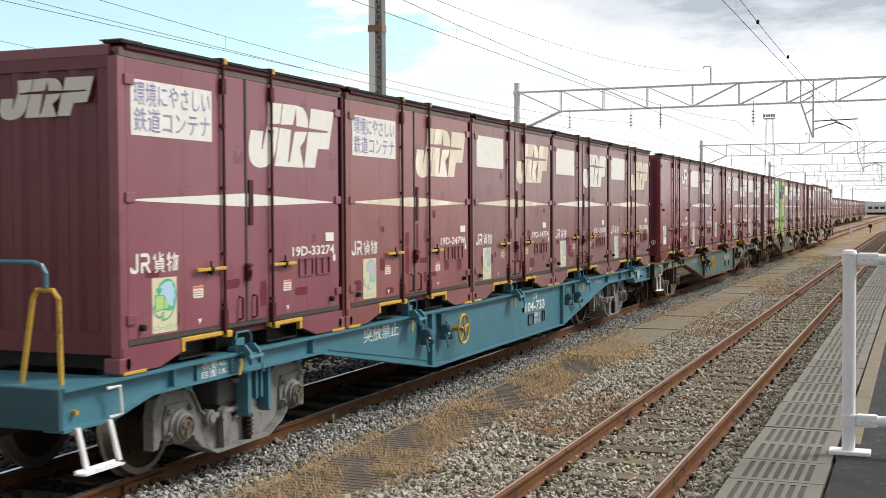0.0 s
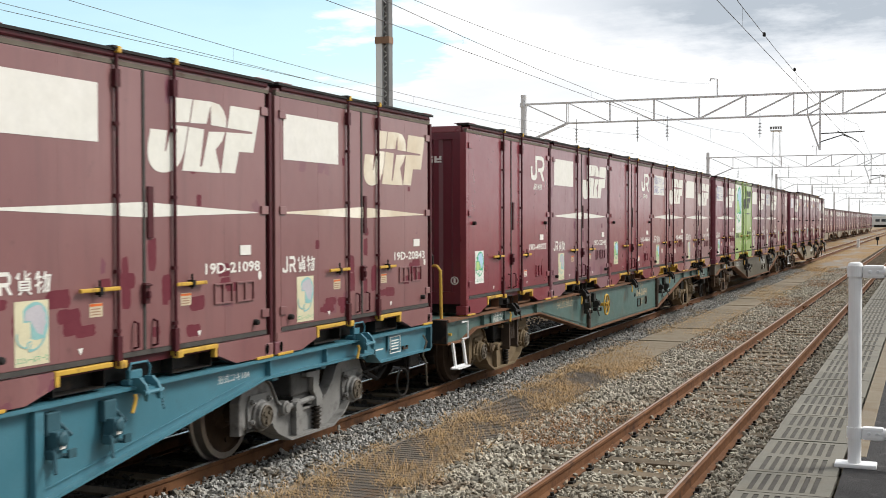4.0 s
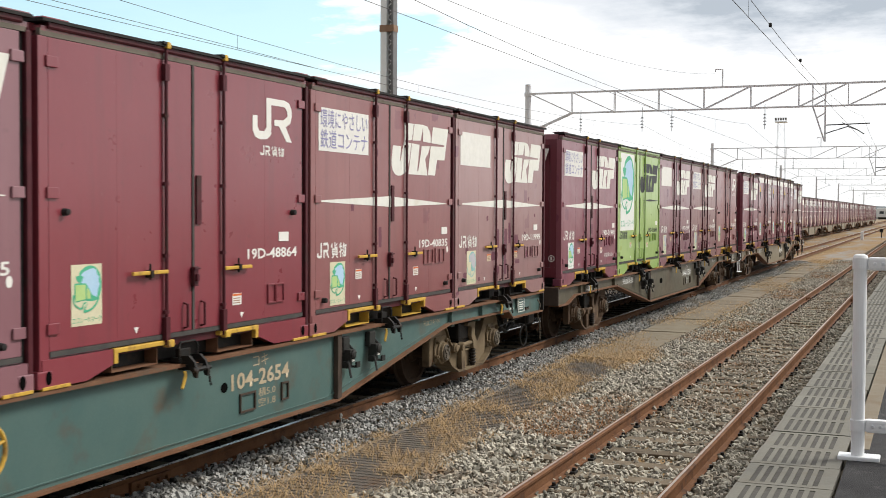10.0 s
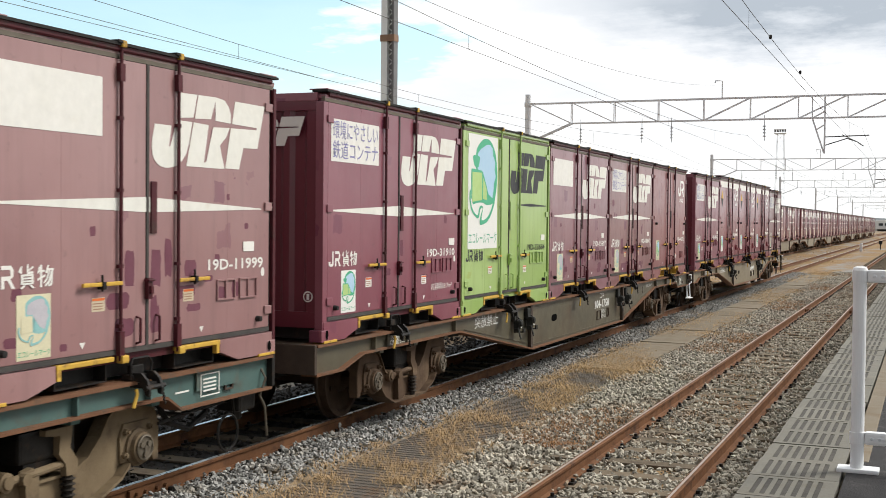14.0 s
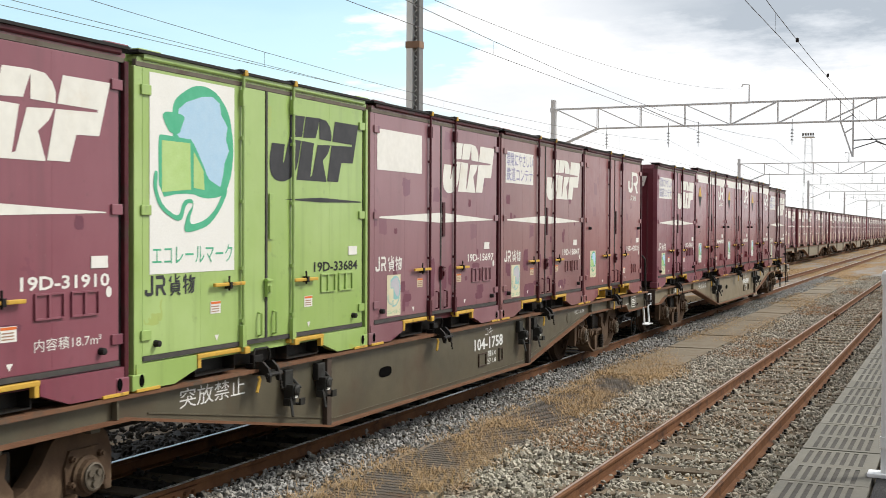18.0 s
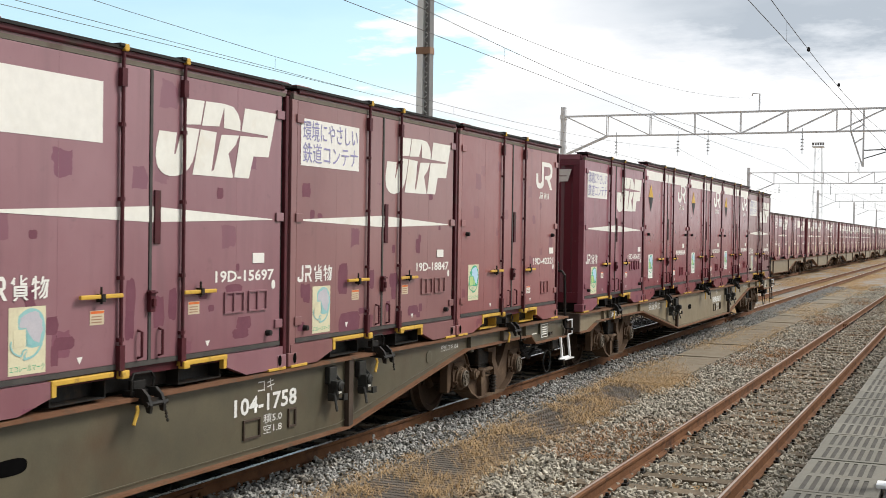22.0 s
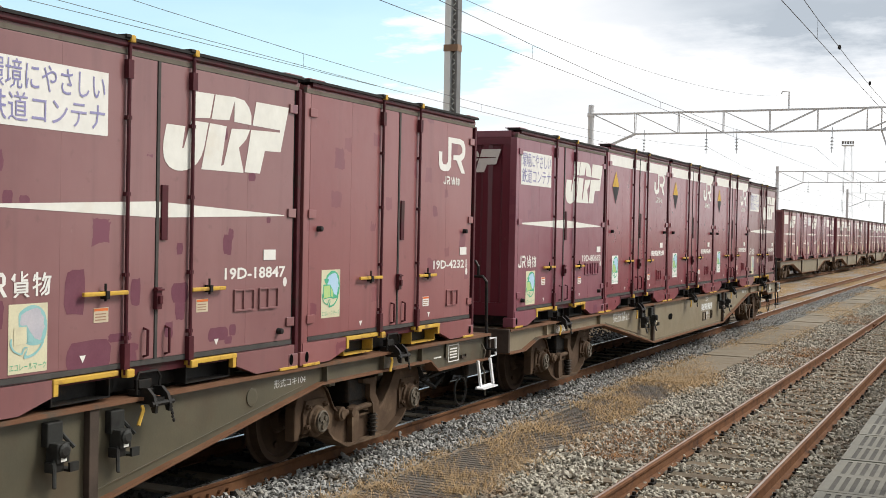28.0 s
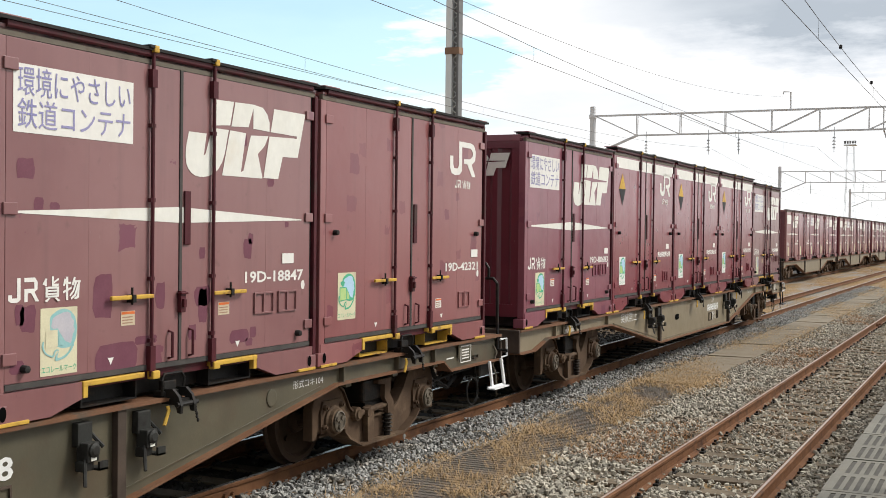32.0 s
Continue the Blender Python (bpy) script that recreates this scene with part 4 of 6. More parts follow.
part("web", boxes((-0.02, 0.16, 0.02, 0.06, 0, 14.0)), MAST_DARK, mast)
part("band", boxes((-0.275, 0.26, -0.18, 0.18, 8.55, 8.78)), MAST_BAND, mast, "brown clamp band")

# Floodlight tower in the yard
tower = thing("floodlight_tower", (-17.7, 215, BED - 0.02), "slender lattice floodlight tower with lamps on top", "light tower")
bm = bmesh.new()
for k in range(13):
    z0, z1 = k * 1.4, (k + 1) * 1.4
    w0, w1 = 1.0 - 0.035 * k, 1.0 - 0.035 * (k + 1)
    for sx, sy in ((-1, -1), (1, -1), (1, 1), (-1, 1)):
        angle_bar(bm, (sx * w0, sy * w0, z0), (sx * w1, sy * w1, z1), 0.055)
    angle_bar(bm, (-w0, -w0, z0), (w1, -w1, z1), 0.03)
    angle_bar(bm, (w0, -w0, z0), (-w1, -w1, z1), 0.03)
    angle_bar(bm, (-w0, -w0, z0), (w0, -w0, z0), 0.03)
part("lattice", bm, TOWER_STEEL, tower)
part("deck", boxes((-1.0, 1.0, -1.0, 1.0, 18.2, 18.35)), TOWER_STEEL, tower)
for k in range(5):
    part("floodlight", boxes((-0.95 + k * 0.42, -0.65 + k * 0.42, -1.0, -0.8, 18.5, 18.95), bevel=0.03), MAST_DARK, tower)
part("guard_rail", boxes((-1.0, 1.0, -1.02, -0.98, 18.9, 18.98), (-1.0, -0.95, -1.02, -0.98, 18.35, 18.95), (0.95, 1.0, -1.02, -0.98, 18.35, 18.95)), GALV, tower)

# ---------------------------------------------------------------- far distance
car = thing("railcar", (-2.6, 430, BED + 0.15), "white passenger railcar with dark windows far down the yard", "railcar")
part("body", boxes((-7.6, 7.6, -1.4, 1.4, 0.75, 3.75), bevel=0.12), CAR_WHITE, car)
part("roof", boxes((-7.4, 7.4, -1.2, 1.2, 3.75, 3.95)), GALV, car)
part("underframe", boxes((-7.0, 7.0, -1.1, 1.1, 0.0, 0.75)), DARK_STEEL, car)
for k in range(7):
    part("window", boxes((-6.6 + k * 1.95, -5.2 + k * 1.95, -1.43, -1.39, 1.9, 2.8)), WINDOW_DARK, car)
bm = bmesh.new()
pts = [(-900 + 30 * k, 9 + 7 * noise.noise(Vector((k * 0.13, 3.3, 0))) + 3 * noise.noise(Vector((k * 0.6, 1.2, 0)))) for k in range(61)]
low = [bm.verts.new((x, 1500, -1)) for x, z in pts]
top = [bm.verts.new((x, 1520, z)) for x, z in pts]
for i in range(60):
    bm.faces.new((low[i], low[i + 1], top[i + 1], top[i]))
solid("hills", bm, HILL, "low hazy wooded hills on the horizon", "hills", "structure")
rnd = random.Random(4)
for k in range(9):
    w, h = rnd.uniform(8, 18), rnd.uniform(2.6, 4.6)
    x = -150 + k * 19 + rnd.uniform(-5, 5)
    b = thing("house", (x, 520 + rnd.uniform(-60, 60), BED), "small pale house far beyond the yard", "house", "houses beyond the yard")
    part("wall", boxes((-w / 2, w / 2, -4, 4, 0, h)), FAR_WALL, b)
    part("roof", prism(bmesh.new(), [(-w / 2 - 0.5, h), (w / 2 + 0.5, h), (w / 2 - 2, h + 1.3), (-w / 2 + 2, h + 1.3)], -4.4, 4.4, 1), MAST_STEEL, b)
    for j in range(int(w / 4)):
        part("window", boxes((-w / 2 + 1.2 + j * 4, -w / 2 + 2.8 + j * 4, -4.06, -3.98, h * 0.45, h * 0.7)), WINDOW_DARK, b)
post = thing("marker_post", (1.08, 113, BED - 0.02), "small white concrete marker post beside the track", "post")
part("post", boxes((-0.12, 0.12, -0.1, 0.1, 0, 0.75), bevel=0.02), WHITE_RAIL, post)
sig = thing("ground_signal", (2.34, 123.8, BED - 0.02), "small dark ground signal on a stand beside the track", "signal")
part("stand", rod(bmesh.new(), (0, 0, 0), (0, 0, 0.5), 0.05, 8), DARK_STEEL, sig)
part("head", boxes((-0.17, 0.17, -0.1, 0.1, 0.5, 0.85), bevel=0.03), DARK_STEEL, sig)

# ---------------------------------------------------------------- freight containers
LONG, HALF, TALL = 3.70, 1.85, 2.48
FACE = 1.2


def u(a):
    """A distance from the container's leading edge, as a place along its own middle."""
    return a - HALF


def corrugated():
    """End wall with upright corrugations."""
    pts = [(-1.12, 0.0)]
    x = -1.08
    while x < 1.0:
        pts += [(x, 0.0), (x + 0.045, 0.035), (x + 0.155, 0.035), (x + 0.20, 0.0)]
        x += 0.27
    pts.append((1.12, 0.0))
    bm = bmesh.new()
    low = [bm.verts.new((a, -HALF + b + 0.012, 0.30)) for a, b in pts]
    top = [bm.verts.new((a, -HALF + b + 0.012, 2.30)) for a, b in pts]
    for i in range(len(pts) - 1):
        bm.faces.new((low[i], low[i + 1], top[i + 1], top[i]))
    for a, b in ((0.14, 0.30), (2.30, 2.40)):
        box(bm, -1.12, 1.12, -HALF + 0.005, -HALF + 0.06, a, b)
    return bm


EMBLEM = [
    "20,98 36,99 33,69 20,66", "37,99 52,100 60,98 64,90 66,80 66,68 52,69 52,95 48,70 34,68",
    "70,99 99,99 92,38 78,37 74,7 61,7 66,62 91,64 91,67 67,68", "2,55 15,55 13,29 14,29 20,68 22,63 32,63 29,33 27,22 24,13 20.5,7 17,4 13.5,2.3 10,2 6.5,3.4 4,6 1.6,11 0.3,17 -0.3,26 0,36",
    "33,63 46,62 42,12 44,14 50,60 65,62 62,49 56,37 60,9 60,6 27,6"]
# a poster print as flat shapes, in hundredths of the sheet
PRINT = {
    "globe": "24,82 27,88 35,92 49,97 64,98 79,95 93,86 98,73 99,64 96,51 87,40 57,38 28,48",
    "sea": "32,84 41,88 59,92 72,93 81,90 83,84 91,78 89,71 93,65 87,58 86,53 82,45 67,49 54,60 46,69 33,69 28,72",
    "rim": "9,69 13,70 40,69 47,69 59,58 67,49 79,43 62,40 35,41 10,38",
    "cap": "13,80 19,82 40,81 35,75 33,71 22,71 17,75",
    "box": "13,67 45,67 46,43 13,41",
    "side": "49,63 54,59 61,53 62,43 49,44",
    "swoosh": "5,52 3,43 11,32 35,25 40,36 50,36 41,30 37,21 47,21 67,24 82,33 92,44 86,44 77,34 63,27 42,24 51,38 37,38 32,28 14,34 7,43 9,51",
}


def rounded(pts, times):
    """Cuts the corners off an outline, again and again."""
    for _ in range(times):
        ring = []
        for p, q in zip(pts, pts[1:] + pts[:1]):
            ring += [tuple(0.78 * a + 0.22 * b for a, b in zip(p, q)), tuple(0.22 * a + 0.78 * b for a, b in zip(p, q))]
        pts = ring
    return pts


def emblem(y0, y1, z0, z1):
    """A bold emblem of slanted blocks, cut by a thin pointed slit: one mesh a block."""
    made = []
    for row in EMBLEM:
        pts = [tuple(float(v) / 100 for v in q.split(",")) for q in row.split()]
        made.append(sheet(bmesh.new(), [(y0 + a * (y1 - y0), z0 + b * (z1 - z0)) for a, b in pts], FACE))
    return made


def emblem_small(y0, y1, z0, z1):
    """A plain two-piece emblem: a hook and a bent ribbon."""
    w, h = y1 - y0, z1 - z0
    def q(a, b):
        return (y0 + a * w, z0 + b * h)
    bm = bmesh.new()
    sheet(bm, [q(0.0, 0.55), q(0.0, 0.2), q(0.06, 0.05), q(0.18, 0.0), q(0.36, 0.02), q(0.46, 0.14), q(0.46, 0.30), q(0.34, 0.30), q(0.28, 0.2), q(0.16, 0.2), q(0.12, 0.3), q(0.12, 0.55)], FACE)
    sheet(bm, [q(0.34, 0.30), q(0.46, 0.30), q(0.46, 0.84), q(0.80, 0.84), q(0.80, 1.0), q(0.34, 1.0)], FACE)
    sheet(bm, [q(0.80, 0.84), q(0.88, 0.74), q(0.88, 0.62), q(0.78, 0.52), q(0.54, 0.50), q(0.54, 0.36), q(0.66, 0.36), q(0.86, 0.0), q(1.0, 0.0), q(0.84, 0.36), q(0.96, 0.46), q(1.0, 0.62), q(1.0, 0.78), q(0.93, 0.95), q(0.80, 1.0)], FACE)
    return bm


def blocks(y0, y1, z0, z1, n):
    """Plain notched blocks in a row, standing for a name: one mesh a block."""
    made = []
    w, h = (y1 - y0) / n, z1 - z0
    for i in range(n):
        shape = ((0.06, 0), (0.34, 0), (0.34, 0.3), (0.62, 0.3), (0.62, 0), (0.9, 0), (0.9, 0.62), (0.62, 0.62), (0.62, 0.74), (0.9, 0.74), (0.9, 1), (0.06, 1))
        if i % 2:
            shape = ((0.06, 0), (0.9, 0), (0.9, 0.25), (0.34, 0.25), (0.34, 0.42), (0.9, 0.42), (0.9, 1), (0.62, 1), (0.62, 0.66), (0.34, 0.66), (0.34, 1), (0.06, 1))
        made.append(sheet(bmesh.new(), [(y0 + (i + a) * w, z0 + b * h) for a, b in shape], FACE))
    return made


def mark(name, key, parent, at=(0, 0, 0), material=None):
    """All pieces of a mark, each an object of its own."""
    for me in M[key]:
        child(name, me, parent, at, material=material)


M = {}


def picture_frame(x0, x1, y0, y1, z0, z1, w):
    """A connected rectangular frame that stands on the side wall."""
    bm = bmesh.new()
    rings = []
    for x in (x0, x1):
        for k in (0, w):
            rings.append([bm.verts.new((x, a, b)) for a, b in ((y0 + k, z0 + k), (y1 - k, z0 + k), (y1 - k, z1 - k), (y0 + k, z1 - k))])
    for a, b in ((0, 1), (1, 3), (3, 2), (2, 0)):
        for i in range(4):
            bm.faces.new((rings[a][i], rings[a][(i + 1) % 4], rings[b][(i + 1) % 4], rings[b][i]))
    bmesh.ops.recalc_face_normals(bm, faces=bm.faces[:])
    return bm


def name_shapes(y0, y1, z0, z1):
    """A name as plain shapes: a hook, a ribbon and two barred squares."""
    w, h = y1 - y0, z1 - z0
    rows = [[(0.0, 0.32), (0.0, 0.1), (0.04, 0.0), (0.12, 0.0), (0.16, 0.1), (0.16, 1.0), (0.115, 1.0), (0.115, 0.18), (0.05, 0.18), (0.05, 0.32)],
            [(0.21, 0.0), (0.255, 0.0), (0.255, 0.36), (0.30, 0.36), (0.36, 0.0), (0.41, 0.0), (0.345, 0.40), (0.385, 0.5), (0.39, 0.8), (0.35, 1.0), (0.21, 1.0), (0.21, 0.82), (0.34, 0.82), (0.345, 0.54), (0.21, 0.54)]]
    made = [sheet(bmesh.new(), [(y0 + a * w, z0 + b * h) for a, b in r], FACE) for r in rows]
    # two square signs of slim strokes
    signs = ("2,70 15,95 22,92 10,66|12,62 12,84 20,88 20,62|48,64 48,97 58,97 58,72 84,72 84,64|58,80 82,92 86,86 58,74|16,58 16,14 26,14 26,58|74,58 74,14 84,14 84,58|26,58 74,58 74,51 26,51|26,44 74,44 74,38 26,38|26,31 74,31 74,25 26,25|26,20 74,20 74,14 26,14|8,0 30,11 38,8 22,-3|92,0 70,11 62,8 78,-3",
             "20,-2 20,98 29,98 29,-2|4,60 10,90 17,88 12,60|8,74 46,74 46,67 8,67|2,38 48,52 48,44 2,30|50,60 60,96 68,94 60,60|58,80 98,80 98,73 58,73|90,73 86,6 76,0 66,0 68,8 78,12 82,73|72,73 60,32 44,12 40,18 54,38 64,73|84,66 70,14 50,-2 48,6 64,24 76,66")
    for a, sign in zip((0.455, 0.735), signs):
        for n, row in enumerate(sign.split("|")):
            pts = [tuple(float(v) / 100 for v in q.split(",")) for q in row.split()]
            cp, cq = sum(p for p, q in pts) / len(pts), sum(q for p, q in pts) / len(pts)
            slim = max(p for p, q in pts) - min(p for p, q in pts) < max(q for p, q in pts) - min(q for p, q in pts)
            pts = [(cp + (p - cp) * (1.3 if slim else 1.0), cq + (q - cq) * (1.0 if slim else 1.3)) for p, q in pts]
            made.append(sheet(bmesh.new(), [(y0 + (a + p * 0.265) * w, z0 + q * h) for p, q in pts], FACE + 0.0004 * n))
    return made


def container_meshes():
    """Meshes that all containers share."""
    p = MAROON_MID
    M["shell"] = mesh_of("shell", boxes((-1.19, 1.165, -HALF + 0.05, HALF - 0.05, 0.15, 2.42), (-1.20, 1.20, -HALF + 0.03, HALF - 0.03, 2.42, 2.455)), p)
    M["end_wall"] = mesh_of("end_wall", corrugated(), p)
    M["corner_post"] = mesh_of("corner_post", boxes((-0.055, 0.045, -0.024, 0.024, 0.12, 2.40), bevel=0.008), p)
    M["lead_post"] = mesh_of("corner_post", boxes((-0.055, 0.033, -0.024, 0.072, 0.12, 2.386), bevel=0.006), p)
    M["roof_plate"] = mesh_of("roof_plate", boxes((1.02, 1.225, -0.13, 0.13, 2.503, 2.514), bevel=0.003), p)
    M["keeper"] = mesh_of("keeper", boxes((FACE - 0.04, FACE + 0.048, -0.065, 0.028, 2.496, 2.520), bevel=0.006), RUBBER)
    M["pad"] = mesh_of("wear_pad", boxes((1.09, 1.218, -0.14, 0.14, -0.012, 0.012), bevel=0.004), YELLOW)
    M["seam"] = mesh_of("panel_seam", boxes((FACE - 0.004, FACE - 0.0022, -0.002, 0.002, 0.25, 2.38)), p)
    M["corner_fitting"] = mesh_of("corner_fitting", boxes((-0.085, 0.06, -0.085, 0.06, -0.06, 0.06), bevel=0.01), p)
    M["top_rail"] = mesh_of("top_rail", prism(bmesh.new(), [(1.10, 2.437), (1.212, 2.437), (1.220, 2.45), (1.220, 2.480), (1.10, 2.480)], -HALF + 0.09, HALF - 0.09, 1), p)
    M["end_rail"] = mesh_of("end_rail", boxes((-1.12, 1.12, -HALF, -HALF + 0.1, 2.39, 2.475), bevel=0.008), p)
    M["door"] = mesh_of("door", boxes((1.166, FACE - 0.003, u(0.10), u(1.781), 0.245, 2.386), bevel=0.006), p)
    M["door_r"] = mesh_of("door", boxes((1.166, FACE - 0.003, u(1.813), u(3.60), 0.245, 2.386), bevel=0.006), p)
    M["gasket_v"] = mesh_of("gasket", boxes((1.166, FACE + 0.004, u(1.782), u(1.812), 0.245, 2.386)), GASKET)
    M["gasket_t"] = mesh_of("gasket", boxes((1.166, FACE, u(0.02), u(3.66), 2.387, 2.436)), TOP_STRIP)
    M["gasket_b"] = mesh_of("gasket", boxes((1.166, FACE + 0.002, u(0.1), u(3.6), 0.208, 0.244)), GASKET)
    # Black gasket strip in the post groove, standing in for its shade too
    M["gasket_groove_shade"] = mesh_of("gasket", boxes((1.14, 1.176, u(0.050), u(0.099), 0.2, 2.40)), RUBBER)
    M["roof_lip"] = mesh_of("roof_lip", boxes((1.06, 1.236, -HALF + 0.01, HALF - 0.01, 2.481, 2.503)), RUBBER)
    bm = rod(bmesh.new(), (FACE + 0.022, 0, 0.16), (FACE + 0.022, 0, 2.47), 0.0145, 8)
    for z in (0.42, 0.86, 1.42, 1.95):
        box(bm, FACE - 0.002, FACE + 0.03, -0.024, 0.024, z - 0.014, z + 0.014)
    box(bm, FACE - 0.002, FACE + 0.038, -0.028, 0.028, 0.20, 0.38)
    box(bm, FACE - 0.002, FACE + 0.038, -0.028, 0.028, 2.22, 2.35)
    M["lock_rod"] = mesh_of("lock_rod", bm, ROD_SHADE_MAROON)
    M["cam_top"] = mesh_of("cam", boxes((FACE - 0.01, FACE + 0.05, -0.018, 0.034, 2.468, 2.520), bevel=0.01), YELLOW)
    M["cam_low"] = mesh_of("cam", boxes((FACE - 0.01, FACE + 0.05, -0.01, 0.07, 0.14, 0.20), bevel=0.012), YELLOW)
    bm = boxes((FACE + 0.02, FACE + 0.045, -0.44, 0.0, 0.722, 0.752), bevel=0.008)
    M["handle_l"] = mesh_of("handle", bm, YELLOW)
    M["handle_r"] = mesh_of("handle", boxes((FACE + 0.02, FACE + 0.045, 0.0, 0.42, 0.712, 0.742), bevel=0.008), YELLOW)
    bm = rod(bmesh.new(), (FACE + 0.03, 0, 0.685), (FACE + 0.03, 0, 0.805), 0.009, 6)
    box(bm, FACE - 0.002, FACE + 0.055, -0.017, 0.017, 0.70, 0.755)
    M["handle_catch"] = mesh_of("handle_catch", bm, DARK_STEEL)
    M["hinge"] = mesh_of("hinge", boxes((FACE - 0.002, FACE + 0.014, -0.058, 0.058, -0.038, 0.038), bevel=0.005), p)
    M["pull_recess"] = mesh_of("pull_recess", boxes((FACE - 0.002, FACE + 0.012, u(1.835), u(1.905), 1.10, 1.50), bevel=0.004), ROD_SHADE_MAROON)
    bm = boxes((FACE, FACE + 0.035, u(1.765), u(1.825), 0.60, 0.76), (FACE, FACE + 0.055, u(1.778), u(1.812), 0.64, 0.70), (FACE, FACE + 0.05, u(1.755), u(1.835), 0.735, 0.75), bevel=0.005)
    M["centre_latch"] = mesh_of("centre_latch", bm, ROD_SHADE_MAROON)
    M["grab_bar"] = mesh_of("grab_bar", tube(bmesh.new(), [(FACE - 0.005, 0, 0.27), (FACE + 0.035, 0, 0.28), (FACE + 0.035, 0, 0.46), (FACE - 0.005, 0, 0.47)], 0.011, 6), ROD_SHADE_MAROON)
    M["card_holder"] = mesh_of("card_holder", picture_frame(FACE - 0.002, FACE + 0.012, 0, 0.14, 0.0, 0.175, 0.012), ROD_SHADE_MAROON)
    M["stop"] = mesh_of("rubber_stop", lathe(bmesh.new(), [(FACE - 0.01, 0.028), (FACE + 0.042, 0.024), (FACE + 0.046, 0.010)], (0, 0, 0), 10, 0), RUBBER)
    side = prism(bmesh.new(), [(u(0.02), 0.0), (u(0.48), 0.0), (u(0.80), 0.09), (u(0.80), 0.195), (u(0.02), 0.195)], 1.13, 1.205)
    M["base_rail_a"] = mesh_of("base_rail", side, p)
    side = prism(bmesh.new(), [(u(3.68), 0.0), (u(3.08), 0.0), (u(2.80), 0.09), (u(2.80), 0.195), (u(3.68), 0.195)], 1.13, 1.205)
    M["base_rail_b"] = mesh_of("base_rail", side, p)
    M["base_mid"] = mesh_of("base_rail", boxes((1.10, 1.17, u(0.80), u(2.80), 0.14, 0.204)), ROD_SHADE_MAROON)
    # Dark steel lining puts the shade inside the pocket into its colour
    M["fork_pocket"] = mesh_of("fork_pocket", picture_frame(0.5, 1.165, 0, 0.56, 0.012, 0.160, 0.010), DARK_STEEL)
    M["pocket_lip"] = mesh_of("pocket_lip", boxes((1.15, 1.216, -0.03, 0.59, 0.160, 0.198), bevel=0.008), YELLOW)
    M["pocket_tab"] = mesh_of("pocket_tab", boxes((1.17, 1.214, -0.022, 0.022, 0.085, 0.165), bevel=0.004), YELLOW)
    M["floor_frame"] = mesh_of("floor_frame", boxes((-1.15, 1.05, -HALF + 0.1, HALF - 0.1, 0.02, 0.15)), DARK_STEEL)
    M["slot"] = mesh_of("slot", disc(bmesh.new(), 0, 0, 0, 0.03, 0.048, 12), HOLE)
    M["panel"] = mesh_of("sign_panel", sheet(bmesh.new(), [(u(0.155), 1.805), (u(1.262), 1.805), (u(1.262), 2.232), (u(0.155), 2.232)], FACE), WHITE_MARK)
    bm = sheet(bmesh.new(), [(u(0.12), 1.305), (u(1.78), 1.262), (u(1.78), 1.378), (u(0.12), 1.315)], FACE)
    sheet(bm, [(u(1.815), 1.262), (u(3.46), 1.303), (u(3.46), 1.311), (u(1.815), 1.378)], FACE)
    M["stripe"] = mesh_of("stripe", bm, CREAM)
    M["emblem"] = [mesh_of("emblem_block", b, CREAM) for b in emblem(u(1.853), u(3.523), 1.60, 2.23)]
    M["emblem_small"] = mesh_of("emblem", emblem_small(u(2.71), u(3.40), 1.85, 2.23), WHITE_MARK)
    M["name_small"] = [mesh_of("name_bar", b, WHITE_MARK) for b in name_shapes(u(2.84), u(3.26), 1.71, 1.80)]
    M["name"] = [mesh_of("name_bar", b, WHITE_MARK) for b in name_shapes(u(0.125), u(0.755), 0.748, 0.90)]
    M["poster"] = mesh_of("poster", sheet(bmesh.new(), [(u(0.395), 0.265), (u(0.725), 0.265), (u(0.725), 0.70), (u(0.395), 0.70)], FACE), POSTER)
    for n, (key, row) in enumerate(PRINT.items()):
        pts = [tuple(float(v) / 100 for v in q.split(",")) for q in row.split()]
        if key in ("globe", "cap", "swoosh", "rim"):
            pts = rounded(pts, 1 if key == "rim" else 2)
        M["print_" + key] = mesh_of("poster_print", sheet(bmesh.new(), [(u(0.395) + a * 0.33, 0.265 + b * 0.435) for a, b in pts], FACE + 0.0005 * (n + 1)), MARK_GREEN)
        M["big_" + key] = mesh_of("poster_print", sheet(bmesh.new(), [(u(0.18) + a * 1.12, 0.85 + b * 1.51) for a, b in pts], FACE + 0.0005 * (n + 1)), MARK_GREEN)
    M["sticker"] = mesh_of("sticker", sheet(bmesh.new(), [(0, 0), (0.145, 0), (0.145, 0.10), (0, 0.10)], FACE), PAPER)
    M["sticker_head"] = mesh_of("sticker_band", sheet(bmesh.new(), [(0.004, 0.078), (0.141, 0.078), (0.141, 0.096), (0.004, 0.096)], FACE + 0.002), STICK_RED)
    M["sticker_line"] = mesh_of("sticker_line", sheet(bmesh.new(), [(0.012, 0.0), (0.12, 0.0), (0.12, 0.008), (0.012, 0.008)], FACE + 0.002), PRINT_BROWN)
    M["plate"] = mesh_of("data_plate", boxes((FACE - 0.002, FACE + 0.004, 0.0, 0.175, 0.0, 0.085)), WHITE_MARK)
    M["number"] = [mesh_of("number_bar", b, WHITE_MARK) for b in blocks(u(2.61), u(3.46), 0.80, 0.885, 7)]
    M["dot"] = mesh_of("inspection_dot", disc(bmesh.new(), FACE, u(3.49), 0.745, 0.03, 0.04), WHITE_MARK)
    bm = sheet(bmesh.new(), [(-0.03, 0.35), (0.03, 0.35), (0.0, 0.30)], FACE)
